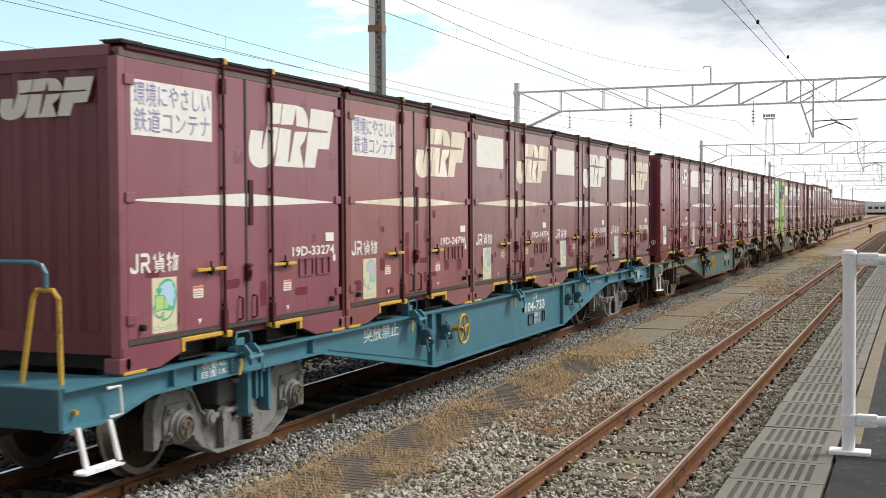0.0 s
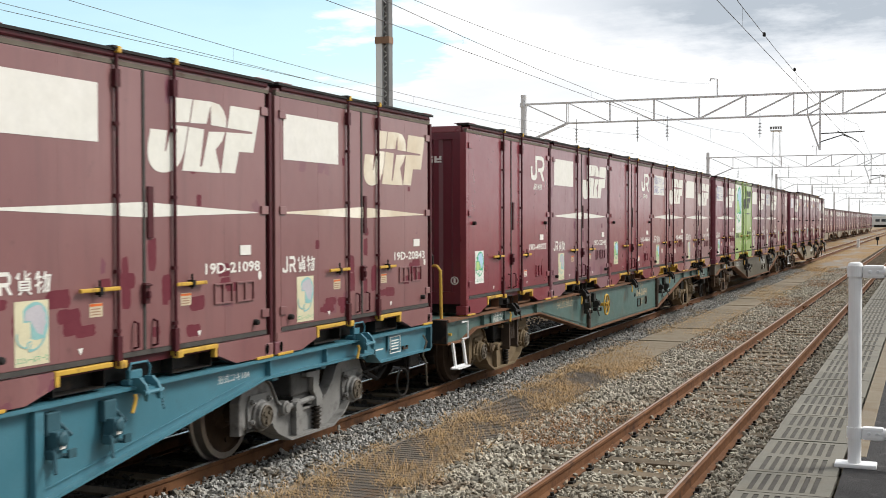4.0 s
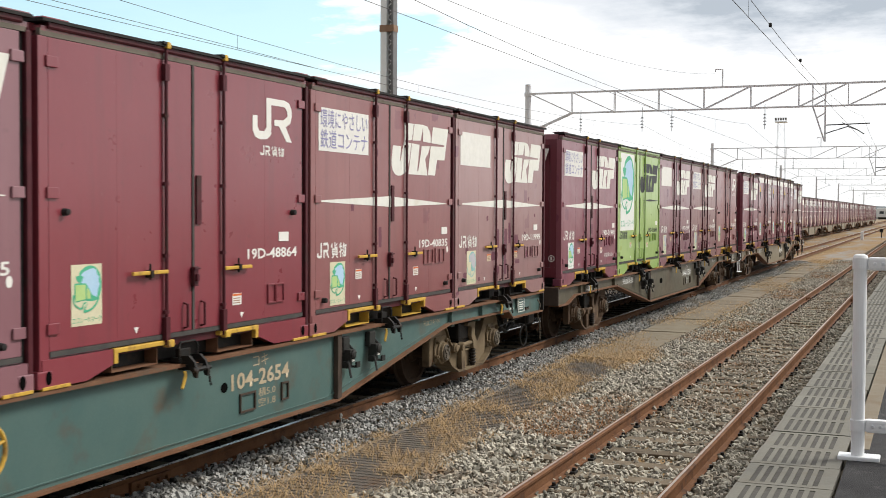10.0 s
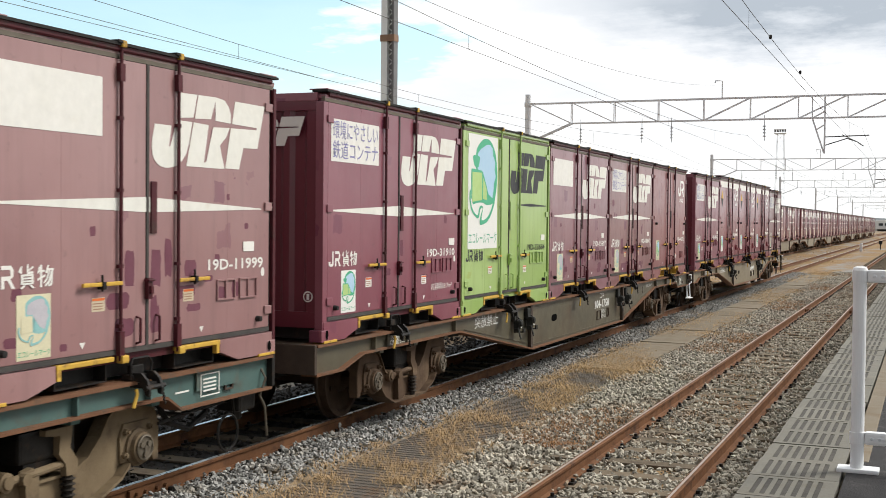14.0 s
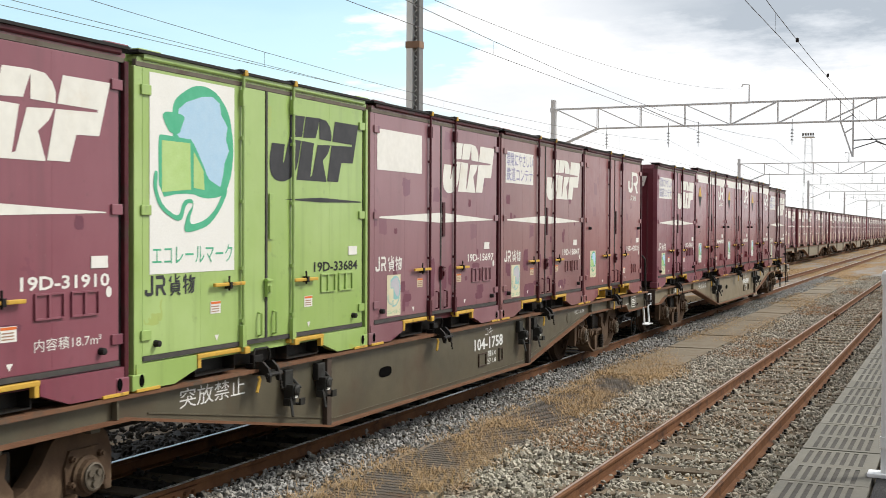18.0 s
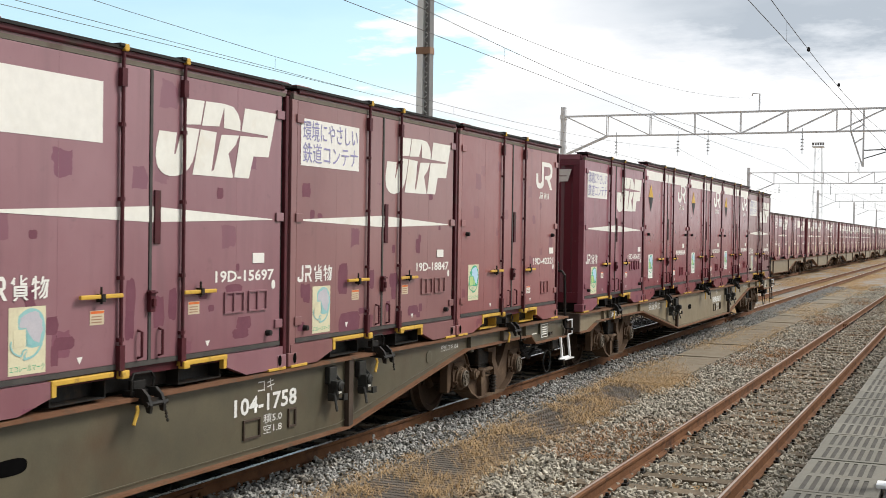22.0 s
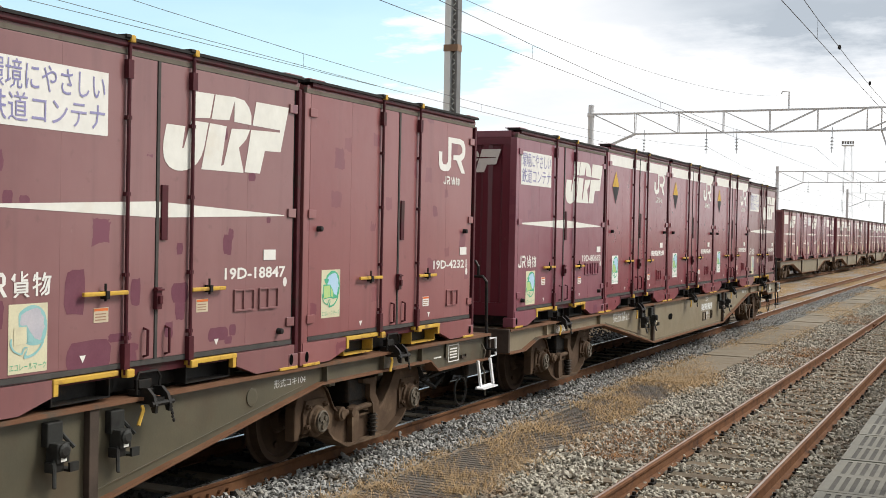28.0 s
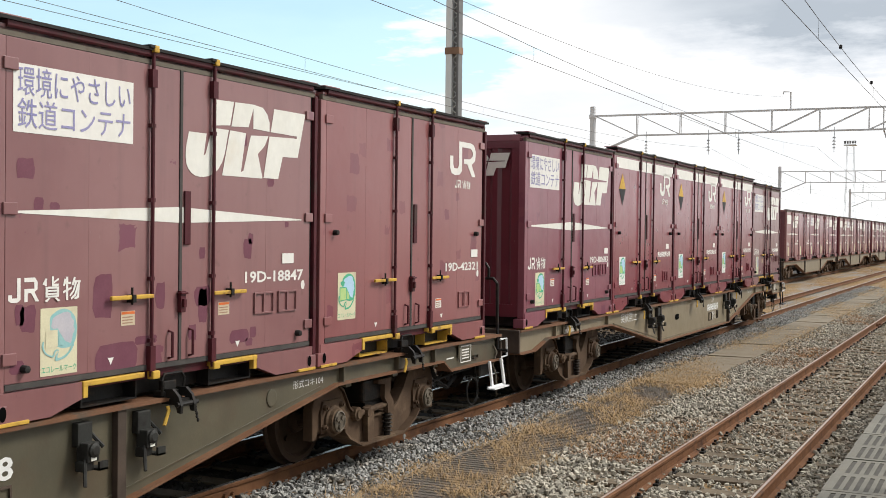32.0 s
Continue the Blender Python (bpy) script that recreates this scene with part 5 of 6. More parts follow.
    M["arrow"] = mesh_of("lift_mark", bm, WHITE_MARK)
    M["end_emblem"] = emblem_end()
    M["end_name"] = [end_mesh("name_bar", b, WHITE_MARK) for b in blocks(0.38, 0.86, 2.0, 2.085, 4)]
    bm = bmesh.new()
    for k in range(16):
        a0, a1 = k * math.tau / 16, (k + 1) * math.tau / 16
        sheet(bm, [(1.03 + r * math.cos(a), 0.45 + r * math.sin(a)) for r, a in ((0.042, a0), (0.055, a0), (0.055, a1), (0.042, a1))], FACE)
    sheet(bm, [(1.015, 0.42), (1.045, 0.42), (1.045, 0.48), (1.015, 0.48)], FACE)
    bmesh.ops.remove_doubles(bm, verts=bm.verts[:], dist=0.001)
    M["end_ring"] = end_mesh("ring_mark", bm, WHITE_MARK)
    bm = sheet(bmesh.new(), [(u(0.12), 2.20), (u(1.78), 2.20), (u(1.78), 2.36), (u(0.12), 2.36)], FACE)
    sheet(bm, [(u(1.815), 2.20), (u(3.58), 2.20), (u(3.58), 2.36), (u(1.815), 2.36)], FACE)
    M["band"] = mesh_of("pale_band", bm, WHITE_MARK)
    M["hazard"] = mesh_of("hazard_mark", sheet(bmesh.new(), [(u(0.26), 1.88), (u(0.62), 1.88), (u(0.44), 2.12)], FACE + 0.001), YELLOW)
    M["hazard_low"] = mesh_of("hazard_mark", sheet(bmesh.new(), [(u(0.26), 1.88), (u(0.44), 1.62), (u(0.62), 1.88)], FACE + 0.001), BLACK_MARK)
    M["big_poster"] = mesh_of("poster", sheet(bmesh.new(), [(u(0.18), 0.85), (u(1.30), 0.85), (u(1.30), 2.36), (u(0.18), 2.36)], FACE), POSTER_WHITE)
    M["thin_stripe"] = mesh_of("thin_stripe", sheet(bmesh.new(), [(u(2.09), 1.455), (u(2.75), 1.44), (u(3.56), 1.455), (u(3.56), 1.465), (u(2.75), 1.485)], FACE), CHARCOAL)


def end_mesh(name, bm, material):
    """Turns a flat mark on the side so that it lies on the leading end wall."""
    for v in bm.verts:
        y, z = v.co.y, v.co.z
        v.co = (y, -HALF - 0.004 + 0.012, z)
    for f in bm.faces:
        f.normal_update()
        if f.normal.y > 0:
            f.normal_flip()
    return mesh_of(name, bm, material)


def emblem_end():
    return [end_mesh("emblem_block", b, CREAM) for b in emblem(0.08, 0.99, 1.93, 2.245)]


container_meshes()
PAINTS = {"new": MAROON_NEW, "mid": MAROON_MID, "old": MAROON_OLD, "lime": LIME, "plum": MAROON_PLUM, "mauve": MAROON_MAUVE, "pale": MAROON_PALE}
TONES = {"new": "fresh dark maroon", "mid": "weathered maroon", "old": "faded patchy maroon", "lime": "lime-green", "plum": "purplish maroon", "mauve": "faded mauve", "pale": "sun-bleached mauve"}


BIG_INK = {"sea": MARK_BLUE, "box": MARK_LIME, "side": MARK_LIME}
FADED_INK = {"globe": PRINT_FADED, "sea": PRINT_LILAC, "box": POSTER, "side": PRINT_FADED, "swoosh": PRINT_FADED}
# squares brushed over scratches on one container: along, up, width, height in centimetres
BRUSHED = "16,152 16,13|31,131 9,10|45,129 9,9|20,55 14,18|85,60 20,30|86,21 46,22|12,30 12,9|16,60 8,14|195,63 20,16|240,31 27,11|258,98 12,17|265,110 7,9|262,28 10,6|268,34 9,9|175,130 11,13|318,124 6,5|188,38 10,12"


def ragged(y, z, w, h, rnd):
    """A brushed patch with an uneven edge."""
    ring = []
    for k in range(14):
        a = k * math.tau / 14
        c, s_ = math.cos(a), math.sin(a)
        f = 1 / max(abs(c), abs(s_)) * rnd.uniform(0.86, 1.04)
        ring.append((y + w / 2 + c * f * w / 2, z + h / 2 + s_ * f * h / 2))
    return sheet(bmesh.new(), ring, FACE - 0.0018)


def touch_ups(dl, dr, number, style, tone):
    """Patches of newer paint on the doors of an old container."""
    count = {"19D-22945": 7, "19D-40835": 3, "19D-33274": 5, "19D-31910": 4, "19D-80683": 0}.get(number, {"old": 24, "mauve": 20, "pale": 22, "mid": 20}.get(tone, 0)) if style != "plain" else 0
    rnd = random.Random(number)
    rows = []
    if number == "19D-18847":
        for q in BRUSHED.split("|"):
            (a, z), (w, h) = [[float(v) / 100 for v in p.split(",")] for p in q.split()]
            rows.append((a + 0.02, z, w, h))
        count = 6
    for k in range(count):
        low = rnd.random() < 0.72
        z = rnd.uniform(0.27, 0.78) if low else rnd.uniform(0.8, 2.0)
        w, h = (rnd.uniform(0.07, 0.27), rnd.uniform(0.05, 0.15)) if low else (rnd.uniform(0.05, 0.10), rnd.uniform(0.05, 0.11))
        if k % 5 == 0:
            w, h, z = rnd.uniform(0.08, 0.14), rnd.uniform(0.15, 0.32), rnd.uniform(0.3, 0.9)
            a = rnd.choice((1.52, 1.84, 2.02))
        else:
            a = rnd.choice((rnd.uniform(0.12, 1.5), rnd.uniform(1.83, 3.25)))
        rows.append((a, z, w, h))
    ink = PATCH_RED if number in ("19D-24796", "19D-14774", "19D-21098", "19D-20843", "19D-33274") else PATCH_PLUM
    for a, z, w, h in rows:
        if a < 1.78 < a + w:
            w = 1.77 - a
        part("paint_patch", ragged(u(a), z, w, h, rnd), ink, dl if a < 1.79 else dr)


def container(at, style, tone, number, first=False, far=False):
    """A twelve-foot side-door container. style: sign (slogan panel), blank (bare panel), plain, band, green."""
    paint_ = PAINTS[tone]
    looks = {"sign": "with white slogan panel", "blank": "with blank white panel", "plain": "with small white emblem", "band": "with pale top band", "green": "with large white poster"}[style]
    c = thing("freight_container", at, f"{TONES[tone]} container {looks} on flat wagon", "container", "containers standing on flat wagons" if far else "containers on the goods train")
    child("shell", M["shell"], c, material=paint_)
    # Maroon ends take the shaded copy; lime ends keep the side paint
    endpaint = LIME if tone == "lime" else MAROON_END_SHADE
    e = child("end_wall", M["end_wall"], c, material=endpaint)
    for sx in (-1, 1):
        for sy in (-1, 1):
            if sx > 0 and sy < 0:
                child("corner_post", M["lead_post"], c, (1.165, 0.025 - HALF, 0), material=paint_)
            else:
                # Darker maroon here puts the shade of the container gap into the posts
                child("corner_post", M["corner_post"], c, (sx * 1.165, sy * (HALF - 0.025), 0), material=ROD_SHADE_MAROON if tone != "lime" else endpaint)
            if not far:
                if sx > 0:
                    child("roof_plate", M["roof_plate"], c, (0, sy * (HALF - 0.155), 0), material=paint_)
                    child("wear_pad", M["pad"], c, (0, sy * (HALF - 0.15), 0), "rubbed yellow edge pad")
                f = child("corner_fitting", M["corner_fitting"], c, (sx * 1.15, sy * (HALF - 0.055), 0.06), material=paint_)
                if sx > 0:
                    child("slot", M["slot"], f, (0.0625, 0.02 if sy < 0 else -0.05, 0.01))
    # Top rail in the same dark maroon, its shade below the lip as colour
    child("top_rail", M["top_rail"], c, material=ROD_SHADE_MAROON if tone != "lime" else LIME)
    child("end_rail", M["end_rail"], c, material=paint_)
    child("end_rail", M["end_rail"], c, turn=math.pi, material=paint_)
    dl = child("door", M["door"], c, material=paint_)
    dr = child("door", M["door_r"], c, material=paint_)
    child("gasket", M["gasket_v"], c)
    child("gasket", M["gasket_t"], c)
    child("gasket", M["gasket_groove_shade"], c, (0, 3.551, 0))
    for a in (0.83, 2.92):
        if not far:
            child("panel_seam", M["seam"], dl if a < 1 else dr, (0, u(a), 0), material=paint_)
    child("roof_lip", M["roof_lip"], c)
    child("base_rail", M["base_rail_a"], c, material=paint_)
    child("base_rail", M["base_rail_b"], c, material=paint_)
    child("floor_frame", M["floor_frame"], c)
    rods = []
    wide = 0.36 if tone in ("old", "mauve", "pale") else 0.405
    for a in (1.81 - wide, 1.81 + wide):
        r = child("lock_rod", M["lock_rod"], c, (0, u(a), 0), material=LIME if tone == "lime" else None)
        rods.append(r)
        if not far:
            child("keeper", M["keeper"], r)
            child("cam", M["cam_top"], r)
            child("cam", M["cam_low"], r)
    if not far:
        child("handle", M["handle_l"], rods[0], (0, 0.0, 0), "yellow handle")
        child("handle", M["handle_r"], rods[1], (0, 0.0, 0), "yellow handle")
        child("handle_catch", M["handle_catch"], rods[0], (0, -0.22, 0))
        child("handle_catch", M["handle_catch"], rods[1], (0, 0.22, 0))
        child("gasket", M["gasket_b"], c)
        child("base_rail", M["base_mid"], c, material=LIME if tone == "lime" else None)
        for a in (0.10, 3.60):
            for z in (0.40, 1.33, 2.22):
                child("hinge", M["hinge"], dl if a < 1 else dr, (0, u(a + (0.03 if a < 1 else -0.03)), z), material=paint_)
        child("pull_recess", M["pull_recess"], dr, material=LIME if tone == "lime" else None)
        child("centre_latch", M["centre_latch"], dr, material=LIME if tone == "lime" else None)
        child("grab_bar", M["grab_bar"], dl, (0, u(1.67), 0), material=LIME if tone == "lime" else None)
        child("grab_bar", M["grab_bar"], dr, (0, u(1.91), 0), material=LIME if tone == "lime" else None)
        worn = tone in ("old", "mauve", "pale")
        for a in (2.96, 3.11) if style in ("plain", "band") else (2.75, 2.89, 3.10, 3.24):
            child("card_holder", M["card_holder"], dr, (0, u(a), 0.375 if style in ("plain", "band") else 0.53 if worn else 0.59), material=paint_)
        child("rubber_stop", M["stop"], dl, (0, u(0.25), 0.33 if style not in ("plain", "band") else 1.20))
        child("rubber_stop", M["stop"], dr, (0, u(3.40), 0.33 if style not in ("plain", "band") else 1.20))
        for a, tab in ((0.80, -0.005), (2.20, 0.56)):
            fp = child("fork_pocket", M["fork_pocket"], c, (0, u(a), 0), material=YELLOW if number in ("19D-42321", "19D-40835") else FLANGE_RUST if style == "plain" else None)
            child("pocket_lip", M["pocket_lip"], fp, label="" if style == "band" else "yellow lip", material=ROD_SHADE_MAROON if style == "band" else None)
            child("pocket_tab", M["pocket_tab"], fp, (0, tab, 0), material=ROD_SHADE_MAROON if style == "band" else None)
        spots = [(dr, 2.38, 0.40)] if style in ("plain", "band") else [(dl, 1.15, 0.54), (dr, 2.27, 0.55)] if worn else [(dl, 0.96, 0.505), (dr, 2.45, 0.47)]
        for d_, a, z in spots:
            st = child("sticker", M["sticker"], d_, (0, u(a), z), material=None if worn else WHITE_MARK)
            child("sticker_band", M["sticker_head"], st)
            for k in range(3):
                child("sticker_line", M["sticker_line"], st, (0, 0, 0.014 + 0.02 * k))
        child("lift_mark", M["arrow"], dl, (0, u(1.05), -0.02))
        child("lift_mark", M["arrow"], dr, (0, u(2.53), -0.02))
        touch_ups(dl, dr, number, style, tone)
    child("data_plate", M["plate"], dr, (0, u(3.16 if tone in ("old", "mauve", "pale", "new") else 3.30), 0.935 if tone != "plum" else 0.917))
    if number:
        child("number", letters(number, NUMBER_SIZE, BLACK_MARK if tone == "lime" else WHITE_MARK, 0.87), dr, (FACE, u(2.625), 0.785))
    else:
        mark("number_bar", "number", dr)
    if tone in ("mid", "old", "plum", "mauve", "pale") and not far:
        child("inspection_dot", M["dot"], dr)
    if style in ("sign", "blank", "green"):
        aged = number in ("19D-24796", "19D-14774", "19D-20843")
        mark("emblem_block", "emblem", dr, material=CHARCOAL if style == "green" else CREAM_AGED if aged else None)
        mark("name_bar", "name", dl, (0, 0.0, -0.06 if style == "green" else 0), CHARCOAL if style == "green" else None)
    if style in ("sign", "blank"):
        child("stripe", M["stripe"], c, material=CREAM_AGED if aged else None)
        child("sign_panel", M["panel"], dl)
        if style == "sign":
            child("slogan", SLOGAN_1, dl, (FACE + 0.003, u(0.19), 2.035))
            child("slogan", SLOGAN_2, dl, (FACE + 0.003, u(0.19), 1.835))
    if number == "19D-31910":
        child("writing", VOLUME, dr, (FACE, u(2.75), 0.38))
    if style == "green":
        child("poster", M["big_poster"], dl)
        for k in PRINT:
            child("poster_print", M["big_" + k], dl, material=BIG_INK.get(k))
        child("caption", CAPTION_BIG, dl, (FACE + 0.002, u(0.21), 0.92))
        child("thin_stripe", M["thin_stripe"], dr)
    elif not far:
        fresh = number in ("19D-49875", "19D-31910") or style == "band"
        faded = tone in ("old", "mauve", "pale") or number == "19D-24796"
        po = child("poster", M["poster"], dl, (0, -0.075, 0.13) if style in ("plain", "band") else (0, 0, 0), material=POSTER_WHITE if fresh else None)
        for k in PRINT:
            if not (faded and k in ("rim", "cap")):
                child("poster_print", M["print_" + k], po, material=(FADED_INK if faded else BIG_INK).get(k))
        child("caption", CAPTION, po, (FACE + 0.002, u(0.405), 0.285))
    else:
        child("poster", M["poster"], dl)
    if style in ("plain", "band"):
        child("emblem", M["emblem_small"], dr)
        mark("name_bar", "name_small", dr)
    if style == "band":
        child("pale_band", M["band"], c)
        child("hazard_mark", M["hazard"], dl)
        child("hazard_mark", M["hazard_low"], dl)
    if first:
        if style == "plain":
            mark("name_bar", "end_name", e)
        else:
            mark("emblem_block", "end_emblem", e)
        if first == 2:
            child("ring_mark", M["end_ring"], e)
    return c


# ---------------------------------------------------------------- flat wagons
FIRST = 9.05      # from the leading container's edge to the wagon's middle
PITCH = 3.77
AXLE = RAIL_Z + 0.435
W = {}
BOGIE_GREY_DARK = surface("dark_grey_bolster_paint", (0.10, 0.10, 0.10), (0.075, 0.074, 0.072), 4, 0.5, bump=0.1, dirt=(0.03, 0.028, 0.026))
# Dark blue of the valves, also the shaded blue of the end beams
VALVE_BLUE = surface("grimy_shade_blue_paint", (0.03, 0.085, 0.11), (0.05, 0.12, 0.15), 5, 0.5, bump=0.1, dirt=(0.02, 0.022, 0.024))
STIFF = surface("dark_brown_stained_steel", (0.05, 0.038, 0.03), (0.09, 0.065, 0.05), 4, 0.7, bump=0.15)


def wagon_meshes(key, body, flange, bogie, small):
    """The meshes of one livery of wagon; the side nearest the platform is +x."""
    web = [(-9.7, 0.955), (-9.7, 0.69), (-9.15, 0.69), (-8.65, 0.81), (-5.85, 0.81), (-2.86, 0.30), (2.86, 0.30), (5.85, 0.81), (8.10, 0.81), (8.30, 0.69), (9.7, 0.69), (9.7, 0.955)]
    d = {}
    for sgn, nm in ((1, "sill_near"), (-1, "sill_far")):
        lo, hi = sorted((sgn * 1.125, sgn * 1.14))
        d[nm] = mesh_of("side_sill", prism(bmesh.new(), web, lo, hi), body)
        bm = bmesh.new()
        for (a, z0), (b, z1) in zip(web[1:-1], web[2:-1]):
            lo2, hi2 = sorted((sgn * 1.02, sgn * 1.20))
            prism(bm, [(a, z0 - 0.022), (b, z1 - 0.022), (b, z1), (a, z0)], lo2, hi2)
        d[nm + "_flange"] = mesh_of("bottom_flange", bm, flange)
        lo2, hi2 = sorted((sgn * 1.0, sgn * 1.21))
        d[nm + "_top"] = mesh_of("top_flange", boxes((lo2, hi2, -9.7, 9.7, 0.956, 0.985)), flange)
    rib = [(-5.6, 0.80), (-2.70, 0.335), (2.70, 0.335), (5.6, 0.80)]
    bm = bmesh.new()
    for (a, z0), (b, z1) in zip(rib, rib[1:]):
        prism(bm, [(a, z0), (b, z1), (b, z1 + 0.010), (a, z0 + 0.010)], 1.1405, 1.150)
    d["rib"] = mesh_of("edge_rib", bm, body)
    d["sill_rib"] = mesh_of("sill_rib", boxes((1.141, 1.192, -0.011, 0.011, 0.815, 0.955)), body)
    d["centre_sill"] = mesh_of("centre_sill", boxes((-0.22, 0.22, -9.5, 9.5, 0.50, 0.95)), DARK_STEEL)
    d["cross_member"] = mesh_of("cross_member", boxes((-1.12, 1.12, -0.05, 0.05, 0.74, 0.95)), body)
    d["deck"] = mesh_of("end_deck", boxes((-1.0, 1.0, -9.7, -9.05, 0.957, 0.984)), body)
    # Shade of the end faces painted in: beams take darker colours than the body
    beam_shade = VALVE_BLUE if key == "blue" else DARK_STEEL if key == "green" else STIFF
    d["end_beam"] = mesh_of("end_beam", boxes((0.46, 1.2, -9.75, -9.701, 0.69, 0.985), bevel=0.008), beam_shade)
    d["end_beam_far"] = mesh_of("end_beam", boxes((-1.2, -0.46, -9.75, -9.701, 0.69, 0.985), bevel=0.008), beam_shade)
    d["draft_beam"] = mesh_of("draft_beam", boxes((-0.45, 0.45, -9.74, -9.701, 0.86, 0.985), bevel=0.006), beam_shade)
    d["stiffener"] = mesh_of("stiffener", boxes((1.141, 1.195, -0.045, 0.045, 0.30, 0.955), bevel=0.006), body if key == "blue" else STIFF)
    bm = boxes((1.141, 1.20, -0.07, 0.07, 0.76, 0.92), (1.17, 1.27, -0.055, 0.06, 0.66, 0.79), (1.18, 1.25, -0.08, 0.03, 0.60, 0.67), bevel=0.010)
    box(bm, 1.18, 1.30, 0.03, 0.11, 0.60, 0.615)
    box(bm, 1.28, 1.30, 0.03, 0.11, 0.60, 0.66)
    rod(bm, (1.24, -0.05, 0.68), (1.31, -0.12, 0.52), 0.013, 6)
    rod(bm, (1.15, 0.07, 0.86), (1.24, 0.13, 0.74), 0.014, 6)
    lathe(bm, [(1.20, 0.05), (1.285, 0.05), (1.295, 0.03)], (0, 0, 0.74), 12, 0)
    d["valve"] = mesh_of("brake_valve", bm, VALVE_BLUE if key == "blue" else VALVE_GREY)
    d["tag"] = mesh_of("tag", boxes((1.272, 1.275, -0.03, 0.02, 0.62, 0.66)), WHITE_MARK)
    bm = boxes((1.10, 1.20, -0.11, 0.11, 0.986, 1.03), (1.12, 1.17, -0.07, 0.07, 1.03, 1.10), bevel=0.008)
    tube(bm, [(1.19, -0.12, 1.0), (1.20, -0.13, 1.11), (1.19, -0.10, 1.155), (1.19, 0.10, 1.155), (1.20, 0.13, 1.11), (1.19, 0.12, 1.0)], 0.010, 6)
    claw = [(1.15, 0.995), (1.19, 1.045), (1.26, 1.05), (1.315, 1.0), (1.34, 0.93), (1.335, 0.875), (1.305, 0.88), (1.29, 0.93), (1.25, 0.98), (1.20, 0.985)]
    for k in (-0.09, 0.065):
        prism(bm, claw, k, k + 0.028, 1)
    rod(bm, (1.315, -0.11, 0.94), (1.315, 0.13, 0.94), 0.020, 8)
    box(bm, 1.13, 1.30, -0.062, 0.062, 0.93, 0.975)
    for k in range(5):
        lathe(bm, [(-0.014, 0.006), (0.0, 0.013), (0.014, 0.006)], (1.325 - 0.004 * (k % 2), 0.10 + 0.008 * k, 0.905 - k * 0.026), 6, 2)
    d["lashing"] = mesh_of("lock_bracket", bm, small)
    d["lever"] = mesh_of("lever", tube(bmesh.new(), [(1.25, -0.13, 0.93), (1.265, -0.135, 0.90), (1.27, -0.19, 0.80)], 0.014, 6), YELLOW)
    bm = bmesh.new()
    for k in range(28):
        a0, a1 = k * math.tau / 28, (k + 1) * math.tau / 28
        rod(bm, (1.30, 0.185 * math.cos(a0), 0.185 * math.sin(a0)), (1.30, 0.185 * math.cos(a1), 0.185 * math.sin(a1)), 0.016, 6)
    for k in range(5):
        a = k * math.tau / 5 + 0.3
        rod(bm, (1.30, 0, 0), (1.30, 0.18 * math.cos(a), 0.18 * math.sin(a)), 0.013, 6)
    rod(bm, (1.14, 0, 0), (1.33, 0, 0), 0.03, 10)
    d["handwheel"] = mesh_of("handwheel", bm, YELLOW)
    # Sill holes are flat sheets on the web, their inner shade painted black
    d["slot"] = mesh_of("sill_hole", sheet(bmesh.new(), rounded([(-0.15, -0.055), (0.15, -0.055), (0.15, 0.055), (-0.15, 0.055)], 3), 1.1435), HOLE)
    d["oval"] = mesh_of("sill_hole", disc(bmesh.new(), 1.1435, 0, 0, 0.055, 0.045, 12), HOLE)
    d["maker"] = mesh_of("maker_plate", lathe(bmesh.new(), [(1.1405, 0.075), (1.148, 0.075), (1.150, 0.06)], (0, 0, 0), 18, 0), body)
    d["holder"] = mesh_of("card_holder", picture_frame(1.1405, 1.157, 0, 0.26, 0, 0.17, 0.016), STIFF)
    d["notice"] = mesh_of("notice", picture_frame(1.1405, 1.1445, 0, 0.28, 0, 0.19, 0.010), WHITE_MARK)
    d["notice_line"] = mesh_of("notice_line", boxes((1.1405, 1.1435, 0, 0.19, 0, 0.014)), WHITE_MARK)
    d["holder_small"] = mesh_of("card_holder", picture_frame(1.1405, 1.157, 0, 0.13, 0, 0.17, 0.016), STIFF)
    bm = boxes((1.195, 1.215, -0.235, 0.205, 0.37, 0.385), (1.195, 1.30, -0.235, 0.205, 0.355, 0.37))
    for a, b in ((-0.235, -0.115), (0.125, 0.255)):
        prism(bm, [(a, 0.69), (a + 0.042, 0.69), (b + 0.021, 0.37), (b - 0.021, 0.37)], 1.20, 1.225)
    d["step"] = mesh_of("step", bm, WHITE_RAIL)
    d["grab"] = mesh_of("grab_iron", tube(bmesh.new(), [(1.2, -0.06, 0.92), (1.24, 0.04, 0.93), (1.24, 0.06, 0.72), (1.19, -0.02, 0.70)], 0.014, 6), WHITE_RAIL)
    d["rail_leg"] = mesh_of("handrail_leg", tube(bmesh.new(), [(0.66, -9.73, 0.80), (0.70, -9.73, 1.05), (0.80, -9.73, 1.60), (0.84, -9.73, 1.66), (0.98, -9.73, 1.66), (1.03, -9.73, 1.60), (1.04, -9.73, 1.05), (1.05, -9.73, 0.80), (1.18, -9.73, 0.79)], 0.020, 8), YELLOW)
    d["rail_top"] = mesh_of("handrail", tube(bmesh.new(), [(0.92, -9.73, 1.67), (0.92, -9.73, 1.78), (0.88, -9.73, 1.84), (0.80, -9.73, 1.86), (-0.90, -9.73, 1.86), (-0.98, -9.73, 1.80), (-1.0, -9.73, 0.98)], 0.018, 8), body)
